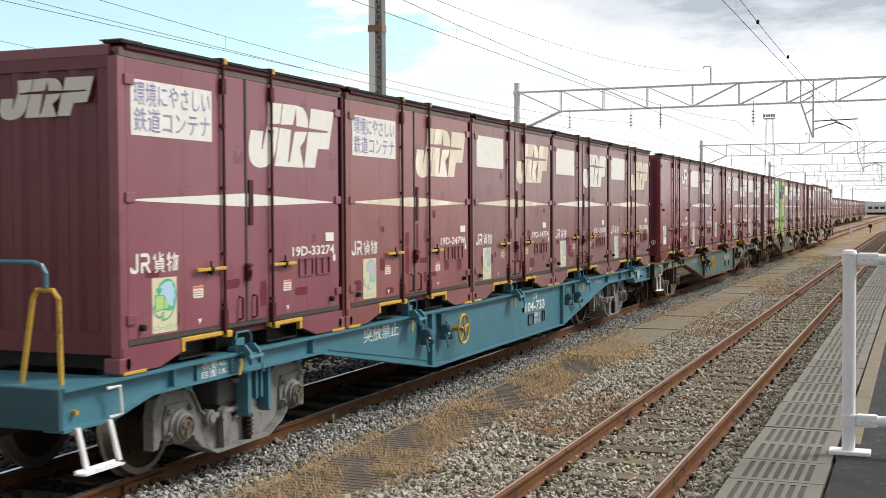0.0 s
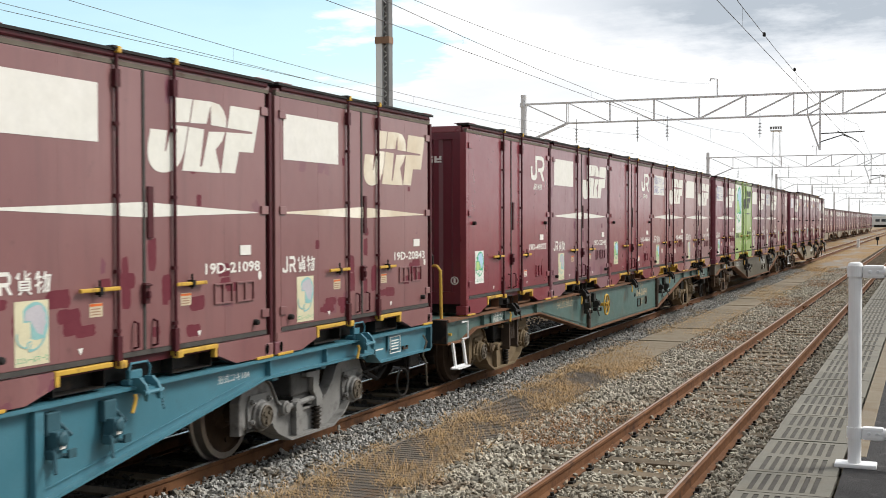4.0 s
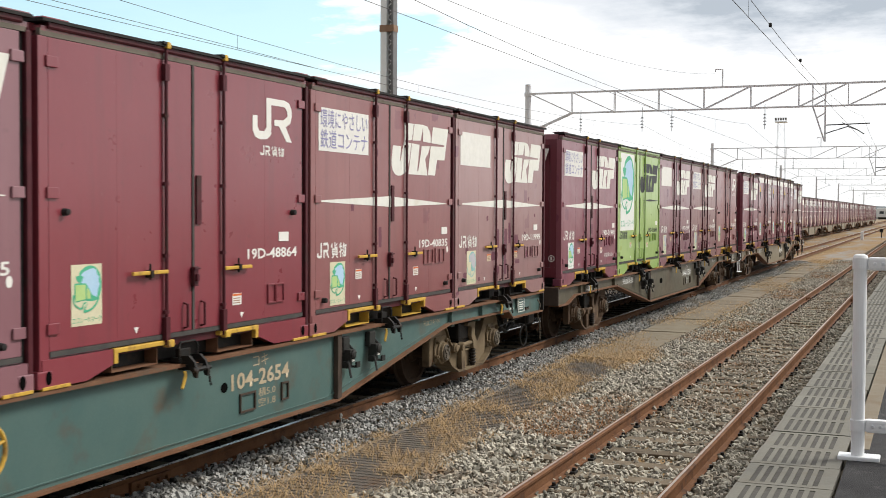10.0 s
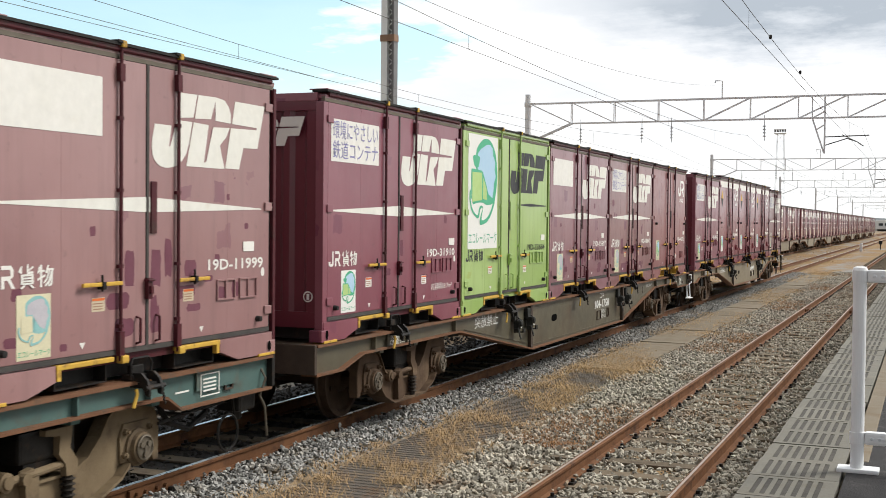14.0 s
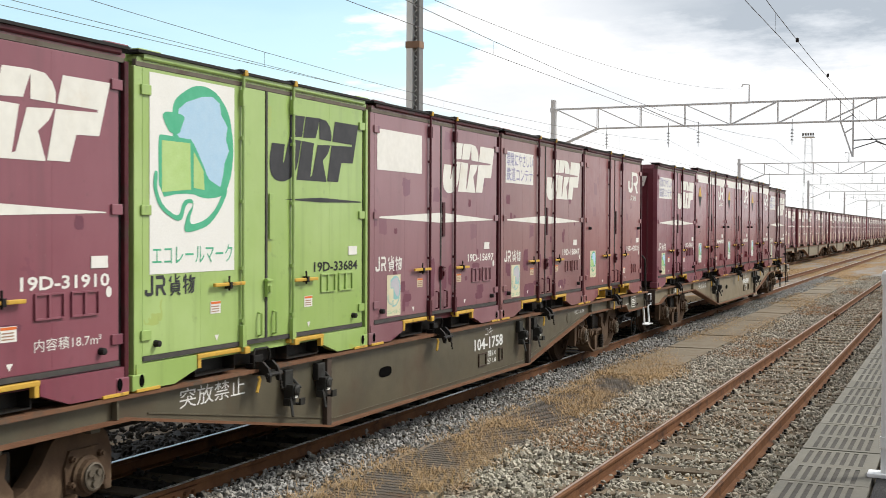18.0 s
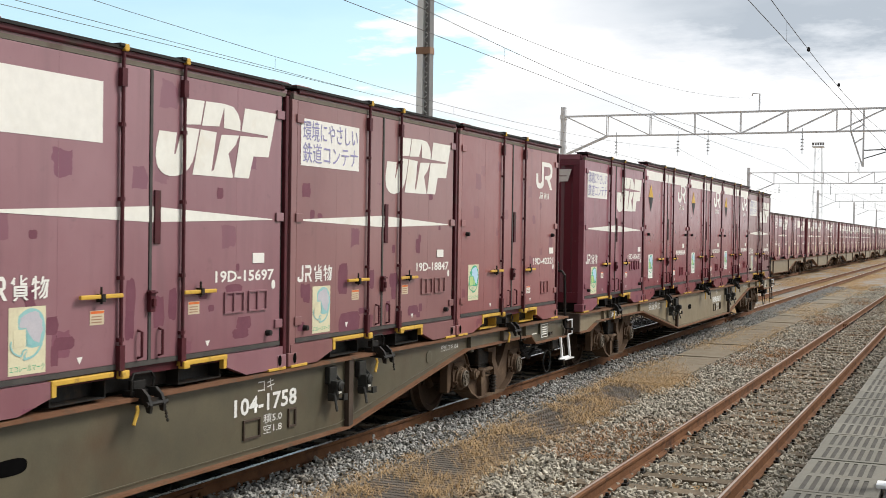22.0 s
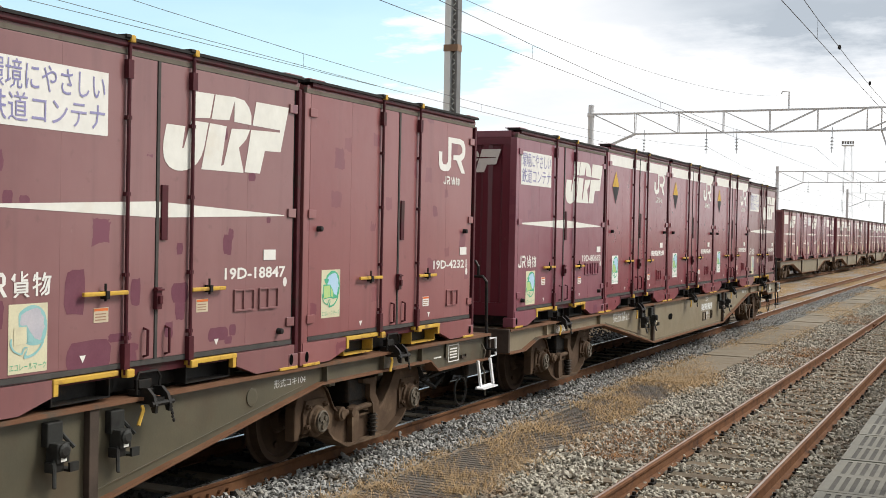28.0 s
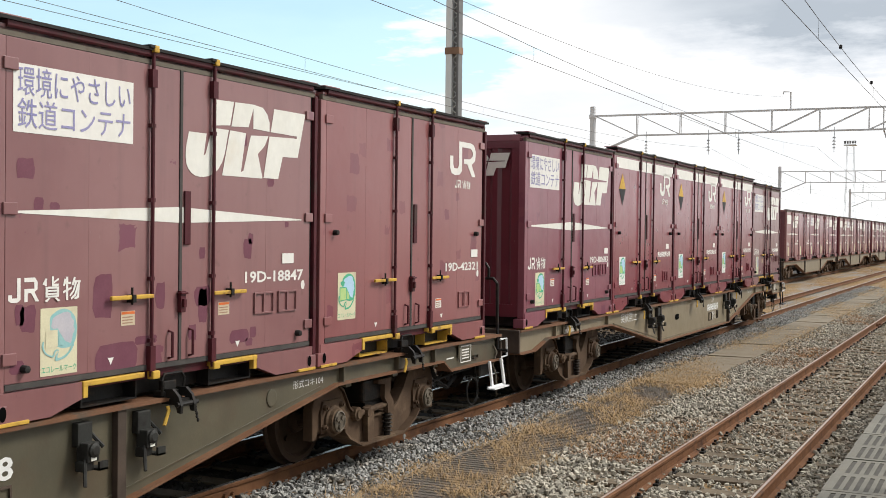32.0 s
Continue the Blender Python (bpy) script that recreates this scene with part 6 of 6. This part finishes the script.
    bm = boxes((-0.13, 0.13, -10.08, -9.75, 0.72, 0.98), (-0.10, 0.20, -9.83, -9.74, 0.68, 1.0), bevel=0.03)
    d["coupler"] = mesh_of("coupler", bm, DARK_STEEL)
    bm = tube(bmesh.new(), [(0.9, 8.35, 0.72), (0.92, 8.5, 0.52), (0.9, 8.8, 0.42), (0.86, 9.1, 0.50), (0.8, 9.35, 0.66)], 0.026, 8)
    tube(bm, [(0.7, 8.2, 0.74), (0.72, 8.6, 0.58), (0.7, 9.0, 0.50), (0.6, 9.5, 0.60)], 0.018, 8)
    tube(bm, [(1.0, 8.25, 0.56), (1.0, 8.9, 0.60), (0.98, 9.55, 0.60)], 0.014, 6)
    d["pipes"] = mesh_of("brake_pipe", bm, RUBBER)
    bm = boxes((0.86, 1.10, 9.30, 9.58, 0.50, 0.70), bevel=0.03)
    tube(bm, [(0.98, 9.44, 0.52), (0.98, 9.46, 0.42)], 0.045, 10)
    d["end_valve"] = mesh_of("end_valve", bm, DARK_STEEL)
    bm = tube(bmesh.new(), [(1.14, 9.60, 0.86), (1.19, 9.60, 0.78), (1.16, 9.55, 0.62), (1.17, 9.62, 0.52), (1.16, 9.68, 0.24)], 0.011, 6)
    d["release_rod"] = mesh_of("release_rod", bm, CAP_STEEL)
    bm = tube(bmesh.new(), [(0.35, -9.74, 0.72), (0.37, -9.85, 0.62), (0.34, -9.88, 0.40), (0.30, -9.80, 0.28), (0.22, -9.78, 0.33)], 0.028, 8)
    d["hose"] = mesh_of("brake_hose", bm, RUBBER)
    bm = boxes((0.42, 0.52, -9.86, -9.75, 0.74, 0.84), (0.44, 0.50, -9.82, -9.75, 0.84, 0.92), bevel=0.015)
    rod(bm, (0.5, -9.82, 0.88), (0.62, -9.85, 0.72), 0.014, 6)
    d["cock"] = mesh_of("angle_cock", bm, WHITE_RAIL)
    # bogie, about its own middle
    frame_ = [(-1.27, 0.26), (-1.27, 0.56), (-1.22, 0.68), (-1.10, 0.76), (-0.86, 0.76), (-0.74, 0.68), (-0.62, 0.50), (-0.46, 0.40), (-0.2, 0.36), (0.2, 0.36), (0.36, 0.43), (0.50, 0.56), (0.60, 0.70), (0.70, 0.76), (0.86, 0.78), (1.10, 0.78), (1.22, 0.69), (1.27, 0.57), (1.27, 0.26), (1.20, 0.26), (1.17, 0.33), (0.78, 0.33), (0.70, 0.22), (0.44, 0.11), (-0.44, 0.11), (-0.70, 0.22), (-0.78, 0.33), (-1.17, 0.33), (-1.20, 0.26)]
    # Bogie middle kept near black, the shade between the frames in its colour
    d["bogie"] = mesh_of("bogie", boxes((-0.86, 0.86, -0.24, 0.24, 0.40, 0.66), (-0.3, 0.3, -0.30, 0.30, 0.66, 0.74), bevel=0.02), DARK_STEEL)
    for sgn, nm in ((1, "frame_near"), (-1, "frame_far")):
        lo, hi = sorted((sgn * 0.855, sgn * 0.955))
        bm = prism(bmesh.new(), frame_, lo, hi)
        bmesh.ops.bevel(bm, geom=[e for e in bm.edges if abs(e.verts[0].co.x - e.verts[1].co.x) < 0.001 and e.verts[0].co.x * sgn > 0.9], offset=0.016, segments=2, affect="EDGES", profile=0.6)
        # Far frame swaps bogie paint for dark steel: shade under the wagon as colour
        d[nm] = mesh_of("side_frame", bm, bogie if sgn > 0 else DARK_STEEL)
    # wide foot along the belly, and the rim that rises to the two horns
    bm = bmesh.new()
    foot = [(-0.80, 0.29), (-0.70, 0.205), (-0.44, 0.095), (0.44, 0.095), (0.70, 0.205), (0.80, 0.29)]
    for (a, z0), (b, z1) in zip(foot, foot[1:]):
        prism(bm, [(a, z0), (b, z1), (b, z1 + 0.026), (a, z0 + 0.026)], 0.80, 1.035)
    d["foot"] = mesh_of("foot_flange", bm, bogie)
    bm = bmesh.new()
    rim = [(-0.86, 0.745), (-0.74, 0.665), (-0.62, 0.485), (-0.46, 0.385), (-0.2, 0.345), (0.2, 0.345), (0.36, 0.415), (0.50, 0.545), (0.60, 0.685), (0.70, 0.745)]
    for (a, z0), (b, z1) in zip(rim, rim[1:]):
        prism(bm, [(a, z0), (b, z1), (b, z1 + 0.022), (a, z0 + 0.022)], 0.86, 0.985)
    d["rim"] = mesh_of("frame_rim", bm, bogie)
    # axle box: bolted plate, stepped drum, pierced cap
    bm = prism(bmesh.new(), [(-0.20, -0.10), (0.20, -0.10), (0.21, 0.09), (0.16, 0.20), (-0.16, 0.20), (-0.21, 0.09)], 0.956, 0.978)
    lathe(bm, [(0.97, 0.150), (1.0, 0.150), (1.012, 0.128), (1.045, 0.122), (1.05, 0.10)], (0, 0, 0), 20, 0)
    for a, z in ((-0.17, -0.04), (0.17, -0.04), (-0.15, 0.14), (0.15, 0.14)):
        rod(bm, (0.978, a, z), (1.012, a, z), 0.028, 6)
        rod(bm, (1.012, a, z), (1.028, a, z), 0.016, 6)
    rod(bm, (0.93, -0.18, -0.13), (0.93, 0.20, -0.13), 0.018, 8)
    d["axle_box"] = mesh_of("axle_box", bm, bogie)
    cap = lathe(bmesh.new(), [(1.046, 0.102), (1.066, 0.102), (1.070, 0.090), (1.056, 0.082), (1.056, 0.020)], (0, 0, 0), 22, 0)
    for k in range(3):
        a = k * math.tau / 3 + 0.5
        rod(cap, (1.05, 0.052 * math.cos(a), 0.052 * math.sin(a)), (1.075, 0.052 * math.cos(a), 0.052 * math.sin(a)), 0.026, 8)
    lathe(cap, [(1.05, 0.022), (1.072, 0.018)], (0, 0, 0), 10, 0)
    d["axle_cap"] = mesh_of("axle_cap", cap, CAP_STEEL)
    # traction link with its rubber bush, hanger and spring
    bm = rod(bmesh.new(), (1.0, -0.46, 0.42), (1.0, 0.10, 0.45), 0.030, 10)
    lathe(bm, [(0.93, 0.04), (0.94, 0.070), (1.01, 0.070), (1.015, 0.05), (1.03, 0.045)], (0, -0.50, 0.42), 16, 0)
    lathe(bm, [(1.0, 0.046), (1.062, 0.046)], (0, -0.36, 0.42), 10, 0)
    prism(bm, [(-0.32, 0.12), (-0.20, 0.12), (-0.20, 0.40), (-0.26, 0.48), (-0.34, 0.46)], 0.96, 1.02)
    d["damper"] = mesh_of("traction_link", bm, bogie)
    bm = prism(bmesh.new(), [(-0.16, 0.72), (0.12, 0.72), (0.12, 0.68), (0.10, 0.56), (0.18, 0.46), (0.18, 0.36), (0.06, 0.36), (0.05, 0.45), (-0.02, 0.53), (-0.01, 0.66), (-0.16, 0.68)], 0.985, 1.04)
    d["hanger"] = mesh_of("hanger", bm, bogie)
    bm = bmesh.new()
    for k in range(5):
        lathe(bm, [(-0.010, 0.040), (0.0, 0.056), (0.010, 0.040)], (1.0, 0.12, 0.17 + k * 0.04), 12, 2)
    rod(bm, (1.0, 0.12, 0.12), (1.0, 0.12, 0.37), 0.034, 10)
    d["spring"] = mesh_of("spring", bm, SPRING)
    bm = boxes((0.62, 0.985, -0.36, 0.22, 0.50, 0.725), bevel=0.03)
    box(bm, 0.70, 0.965, -0.30, 0.16, 0.40, 0.50)
    d["bolster"] = mesh_of("bolster_end", bm, BOGIE_GREY_DARK if key == "blue" else DARK_STEEL)
    bm = bmesh.new()
    for a in (-0.14, 0.22):
        prism(bm, [(a, 0.80), (a + 0.05, 0.80), (a + 0.05, 0.44), (a + 0.03, 0.36), (a, 0.40)], 1.0, 1.13)
    box(bm, 1.0, 1.03, -0.09, 0.22, 0.50, 0.74)
    for a in (-0.06, 0.05, 0.14):
        box(bm, 1.05, 1.10, a, a + 0.035, 0.50, 0.78)
    d["side_bracket"] = mesh_of("side_bracket", bm, body if key == "blue" else STIFF)
    me = bpy.data.meshes.new("wheelset")
    bm = bmesh.new()
    for sgn in (-1, 1):
        prof = [(0.485, 0.10), (0.49, 0.34), (0.485, 0.36), (0.49, 0.455), (0.515, 0.458), (0.528, 0.432), (0.61, 0.425), (0.615, 0.37), (0.585, 0.35), (0.57, 0.15), (0.61, 0.13), (0.63, 0.10)]
        lathe(bm, [(sgn * a, r) for a, r in prof], (0, 0, 0), 32, 0)
    rod(bm, (-1.0, 0, 0), (1.0, 0, 0), 0.085, 12)
    for k in range(3):
        a = k * math.tau / 3
        for sgn in (-0.605, 0.605):
            rod(bm, (sgn, 0.26 * math.cos(a), 0.26 * math.sin(a)), (sgn * 0.97, 0.26 * math.cos(a), 0.26 * math.sin(a)), 0.03, 8)
    for f in bm.faces:
        c = f.calc_center_median()
        f.material_index = 1 if math.hypot(c.y, c.z) > 0.375 else 0
    bm.to_mesh(me)
    bm.free()
    me.materials.append(WHEEL_STEEL), me.materials.append(TREAD if key == "blue" else WHEEL_STEEL)
    d["wheelset"] = me
    d["text"] = surface(key + "_wagon_lettering", *(((0.78, 0.79, 0.77), (0.70, 0.71, 0.70)) if key != "green" else ((0.42, 0.33, 0.21), (0.50, 0.42, 0.30))), scale=5, rough=0.6, bump=0)
    d["ring"] = mesh_of("wire_ring", tube(bmesh.new(), [(1.05, 0.16 * math.cos(k * math.tau / 16), 0.34 + 0.16 * math.sin(k * math.tau / 16)) for k in range(17)] + [(1.05, 0.1, 0.5), (1.05, 0.05, 0.7)], 0.012, 6), DARK_STEEL)
    d["plate"] = mesh_of("load_board", boxes((1.155, 1.165, 0.0, 0.64, 0.79, 0.95)), body)
    W[key] = d


wagon_meshes("blue", BLUE_WAGON, BLUE_WAGON, BOGIE_GREY, BLUE_WAGON)
wagon_meshes("green", GREEN_WAGON, FLANGE_RUST, BOGIE_DUST, DARK_STEEL)
wagon_meshes("olive", OLIVE_WAGON, FLANGE_RUST, BOGIE_BROWN, DARK_STEEL)
wagon_meshes("tan", TAN_WAGON, FLANGE_RUST, BOGIE_BROWN, DARK_STEEL)
LOOK = {"blue": "repainted teal-blue", "green": "weathered grey-green", "olive": "dusty olive-brown", "tan": "dusty tan"}
WHEELS = []


def wagon(at, key, number, mid=FIRST, far=False):
    """A bogie flat wagon with deep fish-bellied sills, about its own middle."""
    d = W[key]
    g = thing("flat_wagon", at, f"{LOOK[key]} bogie container flat wagon with fish-bellied side sills", "railway wagon", "standing wagons" if far else "wagons of the goods train")
    for nm in ("sill_near", "sill_far"):
        s = child("side_sill", d[nm], g)
        child("bottom_flange", d[nm + "_flange"], s)
        child("top_flange", d[nm + "_top"], s)
        if nm == "sill_near":
            near = s
    child("centre_sill", d["centre_sill"], g)
    for k in range(20):
        child("cross_member", d["cross_member"], g, (0, -9.0 + k * 18.0 / 19, 0))
    child("end_deck", d["deck"], g)
    child("end_deck", d["deck"], g, turn=math.pi)
    for turn in (0, math.pi):
        child("end_beam", d["end_beam"], g, turn=turn)
        child("end_beam", d["end_beam_far"], g, turn=turn)
        child("draft_beam", d["draft_beam"], g, turn=turn)
    child("edge_rib", d["rib"], near)
    for y in (-2.89, 2.89):
        child("stiffener", d["stiffener"], near, (0, y, 0))
    for y in (-7.05, 7.05):
        b = child("bogie", d["bogie"], g, (0, y, 0))
        child("side_frame", d["frame_near"], b)
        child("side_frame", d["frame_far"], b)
        for k in (-0.95, 0.95):
            child("axle_box", d["axle_box"], b, (0, k, AXLE))
            w = child("wheelset", d["wheelset"], b, (0, k, AXLE))
            if not far:
                WHEELS.append((w, k))
            if not far:
                child("axle_cap", d["axle_cap"], g, (0, y + k, AXLE))
        child("traction_link", d["damper"], b)
        for nm, key_ in (("foot_flange", "foot"), ("frame_rim", "rim"), ("hanger", "hanger"), ("spring", "spring"), ("bolster_end", "bolster")):
            if not far:
                child(nm, d[key_], b)
    for turn in (0, math.pi):
        child("coupler", d["coupler"], g, turn=turn)
        if not far:
            child("brake_hose", d["hose"], g, turn=turn)
    if far:
        return g
    back = key in ("olive", "tan")       # these two run with the deck end last
    end = math.pi if back else 0.0
    child("angle_cock", d["cock"], g, label="white air cock")
    child("angle_cock", d["cock"], g, turn=math.pi)
    for k in range(5):
        lb = child("lock_bracket", d["lashing"], g, (0, k * PITCH + 1.73 - mid, 0))
        child("lever", d["lever"], lb, (0, 0, 0), "yellow lever")
    for y in ((-3.64, -3.05, 2.52, 3.12) if back else (-3.20, -2.57, 3.03, 3.64)):
        bv = child("brake_valve", d["valve"], near, (0, y, 0))
        child("tag", d["tag"], bv, (0, 0.005, 0.05))
    if not back:
        child("handwheel", d["handwheel"], near, (0, -2.13, 0.69), "yellow brake handwheel")
        child("sill_hole", d["oval"], near, (0, 0.83, 0.69))
    else:
        child("sill_hole", d["slot"], near, (0, -1.58, 0.67))
    if key == "olive":
        child("maker_plate", d["maker"], near, (0, 4.82, 0.80))
    child("card_holder", d["holder"], near, (0, 1.07, 0.43))
    child("card_holder", d["holder_small"], near, (0, 1.79, 0.44))
    sy = 9.54 if back else -9.36
    child("step", d["step"], g, (0, sy, 0), "" if key == "tan" else "white step", DARK_STEEL if key == "tan" else None)
    child("grab_iron", d["grab"], g, (0, sy + 0.2, 0), "white grab iron")
    hr = child("handrail", d["rail_top"], g, (0.12, 19.41, 0) if back else (0, 0.2, 0), material=None if key == "blue" else DARK_STEEL)
    child("handrail_leg", d["rail_leg"], hr, material=None if key in ("blue", "green") else DARK_STEEL)
    child("load_board", d["plate"], g, (0, -8.0, 0))
    child("load_board", d["plate"], g, (0, 8.55, 0))
    child("wire_ring", d["ring"], g, (0, 9.2, 0))
    child("brake_pipe", d["pipes"], g)
    child("end_valve", d["end_valve"], g)
    child("release_rod", d["release_rod"], g)
    if not back:
        child("side_bracket", d["side_bracket"], g, (0, -7.0, 0))
    for y in (-8.35, -7.5, -6.0, 5.95, 7.05, 7.9):
        child("sill_rib", d["sill_rib"], near, (0, y, 0))
    child("card_holder", d["holder_small"], near, (0.006, 8.98, 0.745))
    child("notice", d["notice"], near, (0.0255, 8.60, 0.735), "white-lined notice box")
    for k in range(4):
        child("notice_line", d["notice_line"], near, (0.0255, 8.64, 0.775 + 0.032 * k))
    child("notice_line", d["notice_line"], near, (0, 8.28, 0.80))
    tx = d["text"]
    x = 1.1435
    child("writing", letters("突放禁止", 0.17, tx, 0.92), near, (x, -5.2 if back else -4.76, 0.775))
    child("writing", letters("コキ", 0.13, tx, 0.26), near, (x, 1.30, 0.81))
    if number:
        child("writing", letters(number, 0.2, tx, 1.0), near, (x, 0.94, 0.64))
    else:
        for b in blocks(0, 1.0, 0, 0.13, 7):
            part("number_bar", b, tx, near, at=(x - FACE, 0.94, 0.64))
    child("writing", letters("積5.0", 0.085, tx, 0.30), near, (x, 1.39, 0.53))
    child("writing", letters("空1.8", 0.085, tx, 0.30), near, (x, 1.39, 0.44))
    child("writing", letters("形式コキ104", 0.08, tx, 0.5), near, (x, 5.15, 0.83))
    child("writing", letters("荷重40.5t", 0.07, WHITE_MARK, 0.5), g, (1.168, -7.93, 0.885))
    child("writing", letters("自重18.7t", 0.07, WHITE_MARK, 0.5), g, (1.168, -7.93, 0.815))
    return g


TRAIN = [
    (7.28, "blue", "104-733", [("sign", "plum", "19D-33274"), ("sign", "mid", "19D-24796"), ("blank", "old", "19D-14774"), ("blank", "old", "19D-21098"), ("blank", "old", "19D-20843")]),
    (27.24, "green", "104-2654", [("plain", "new", "19D-49875"), ("blank", "mauve", "19D-22945"), ("plain", "new", "19D-48864"), ("sign", "mid", "19D-40835"), ("blank", "pale", "19D-11999")]),
    (46.95, "olive", "104-1758", [("sign", "plum", "19D-31910"), ("green", "lime", "19D-33684"), ("blank", "mauve", "19D-15697"), ("sign", "old", "19D-18847"), ("plain", "mid", "19D-42321")]),
    (67.00, "tan", "", [("sign", "plum", "19D-80683"), ("band", "new", ""), ("band", "new", ""), ("band", "new", ""), ("sign", "old", "")]),
]
MOVERS = []
for start, key, number, load in TRAIN:
    mid = 9.60 if key in ("olive", "tan") else FIRST
    MOVERS.append((wagon((0, start + mid, 0), key, number, mid), start + mid, 0.0))
    for i, (style, tone, no) in enumerate(load):
        y = start + HALF + i * PITCH
        box_ = container((0, y, 1.0), style, tone, no, first=(0 if i else 2 if key in ("green", "olive") else 1))
        if style == "band":
            box_.scale = (1, 1, 1.03)
        MOVERS.append((box_, y, 1.0))

# A second rake of wagons, standing on the siding
rnd = random.Random(12)
STYLES = [("sign", "mid"), ("blank", "plum"), ("plain", "new"), ("blank", "mid"), ("sign", "plum")]
for k in range(9):
    start = 58.2 + k * 20.2
    wagon((-3.95, start + FIRST, 0), "tan", "", far=True)
    for i in range(5):
        style, tone = STYLES[rnd.randrange(5)]
        container((-3.95, start + HALF + i * PITCH, 1.0), style, tone, "", far=True)


# ---------------------------------------------------------------- what moves
def rolled(t):
    """Metres rolled at t, along a smooth curve through ROLL."""
    T = [a for a, _ in ROLL]
    S = [b for _, b in ROLL]
    n = len(T)
    i = max(0, min(n - 2, sum(1 for a in T if a <= t) - 1))

    def slope(k):
        if k == 0:
            return (S[1] - S[0]) / (T[1] - T[0])
        if k == n - 1:
            return 0.0
        a, b = T[k] - T[k - 1], T[k + 1] - T[k]
        return ((S[k] - S[k - 1]) / a * b + (S[k + 1] - S[k]) / b * a) / (a + b)
    h = T[i + 1] - T[i]
    x = (t - T[i]) / h
    return ((2 * x ** 3 - 3 * x ** 2 + 1) * S[i] + (x ** 3 - 2 * x ** 2 + x) * h * slope(i) + (3 * x ** 2 - 2 * x ** 3) * S[i + 1] + (x ** 3 - x ** 2) * h * slope(i + 1))


def motions():
    times = [0.5 * k for k in range(65)]
    for ob, y, z in MOVERS:
        walk(ob, [(t, pose(0, y - rolled(t), z)) for t in times])
    turns = [0.2 * k for k in range(161)]
    for ob, y in WHEELS:
        walk(ob, [(t, pose(0, y, AXLE) @ Matrix.Rotation(rolled(t) / 0.43, 4, "X")) for t in turns])


motions()
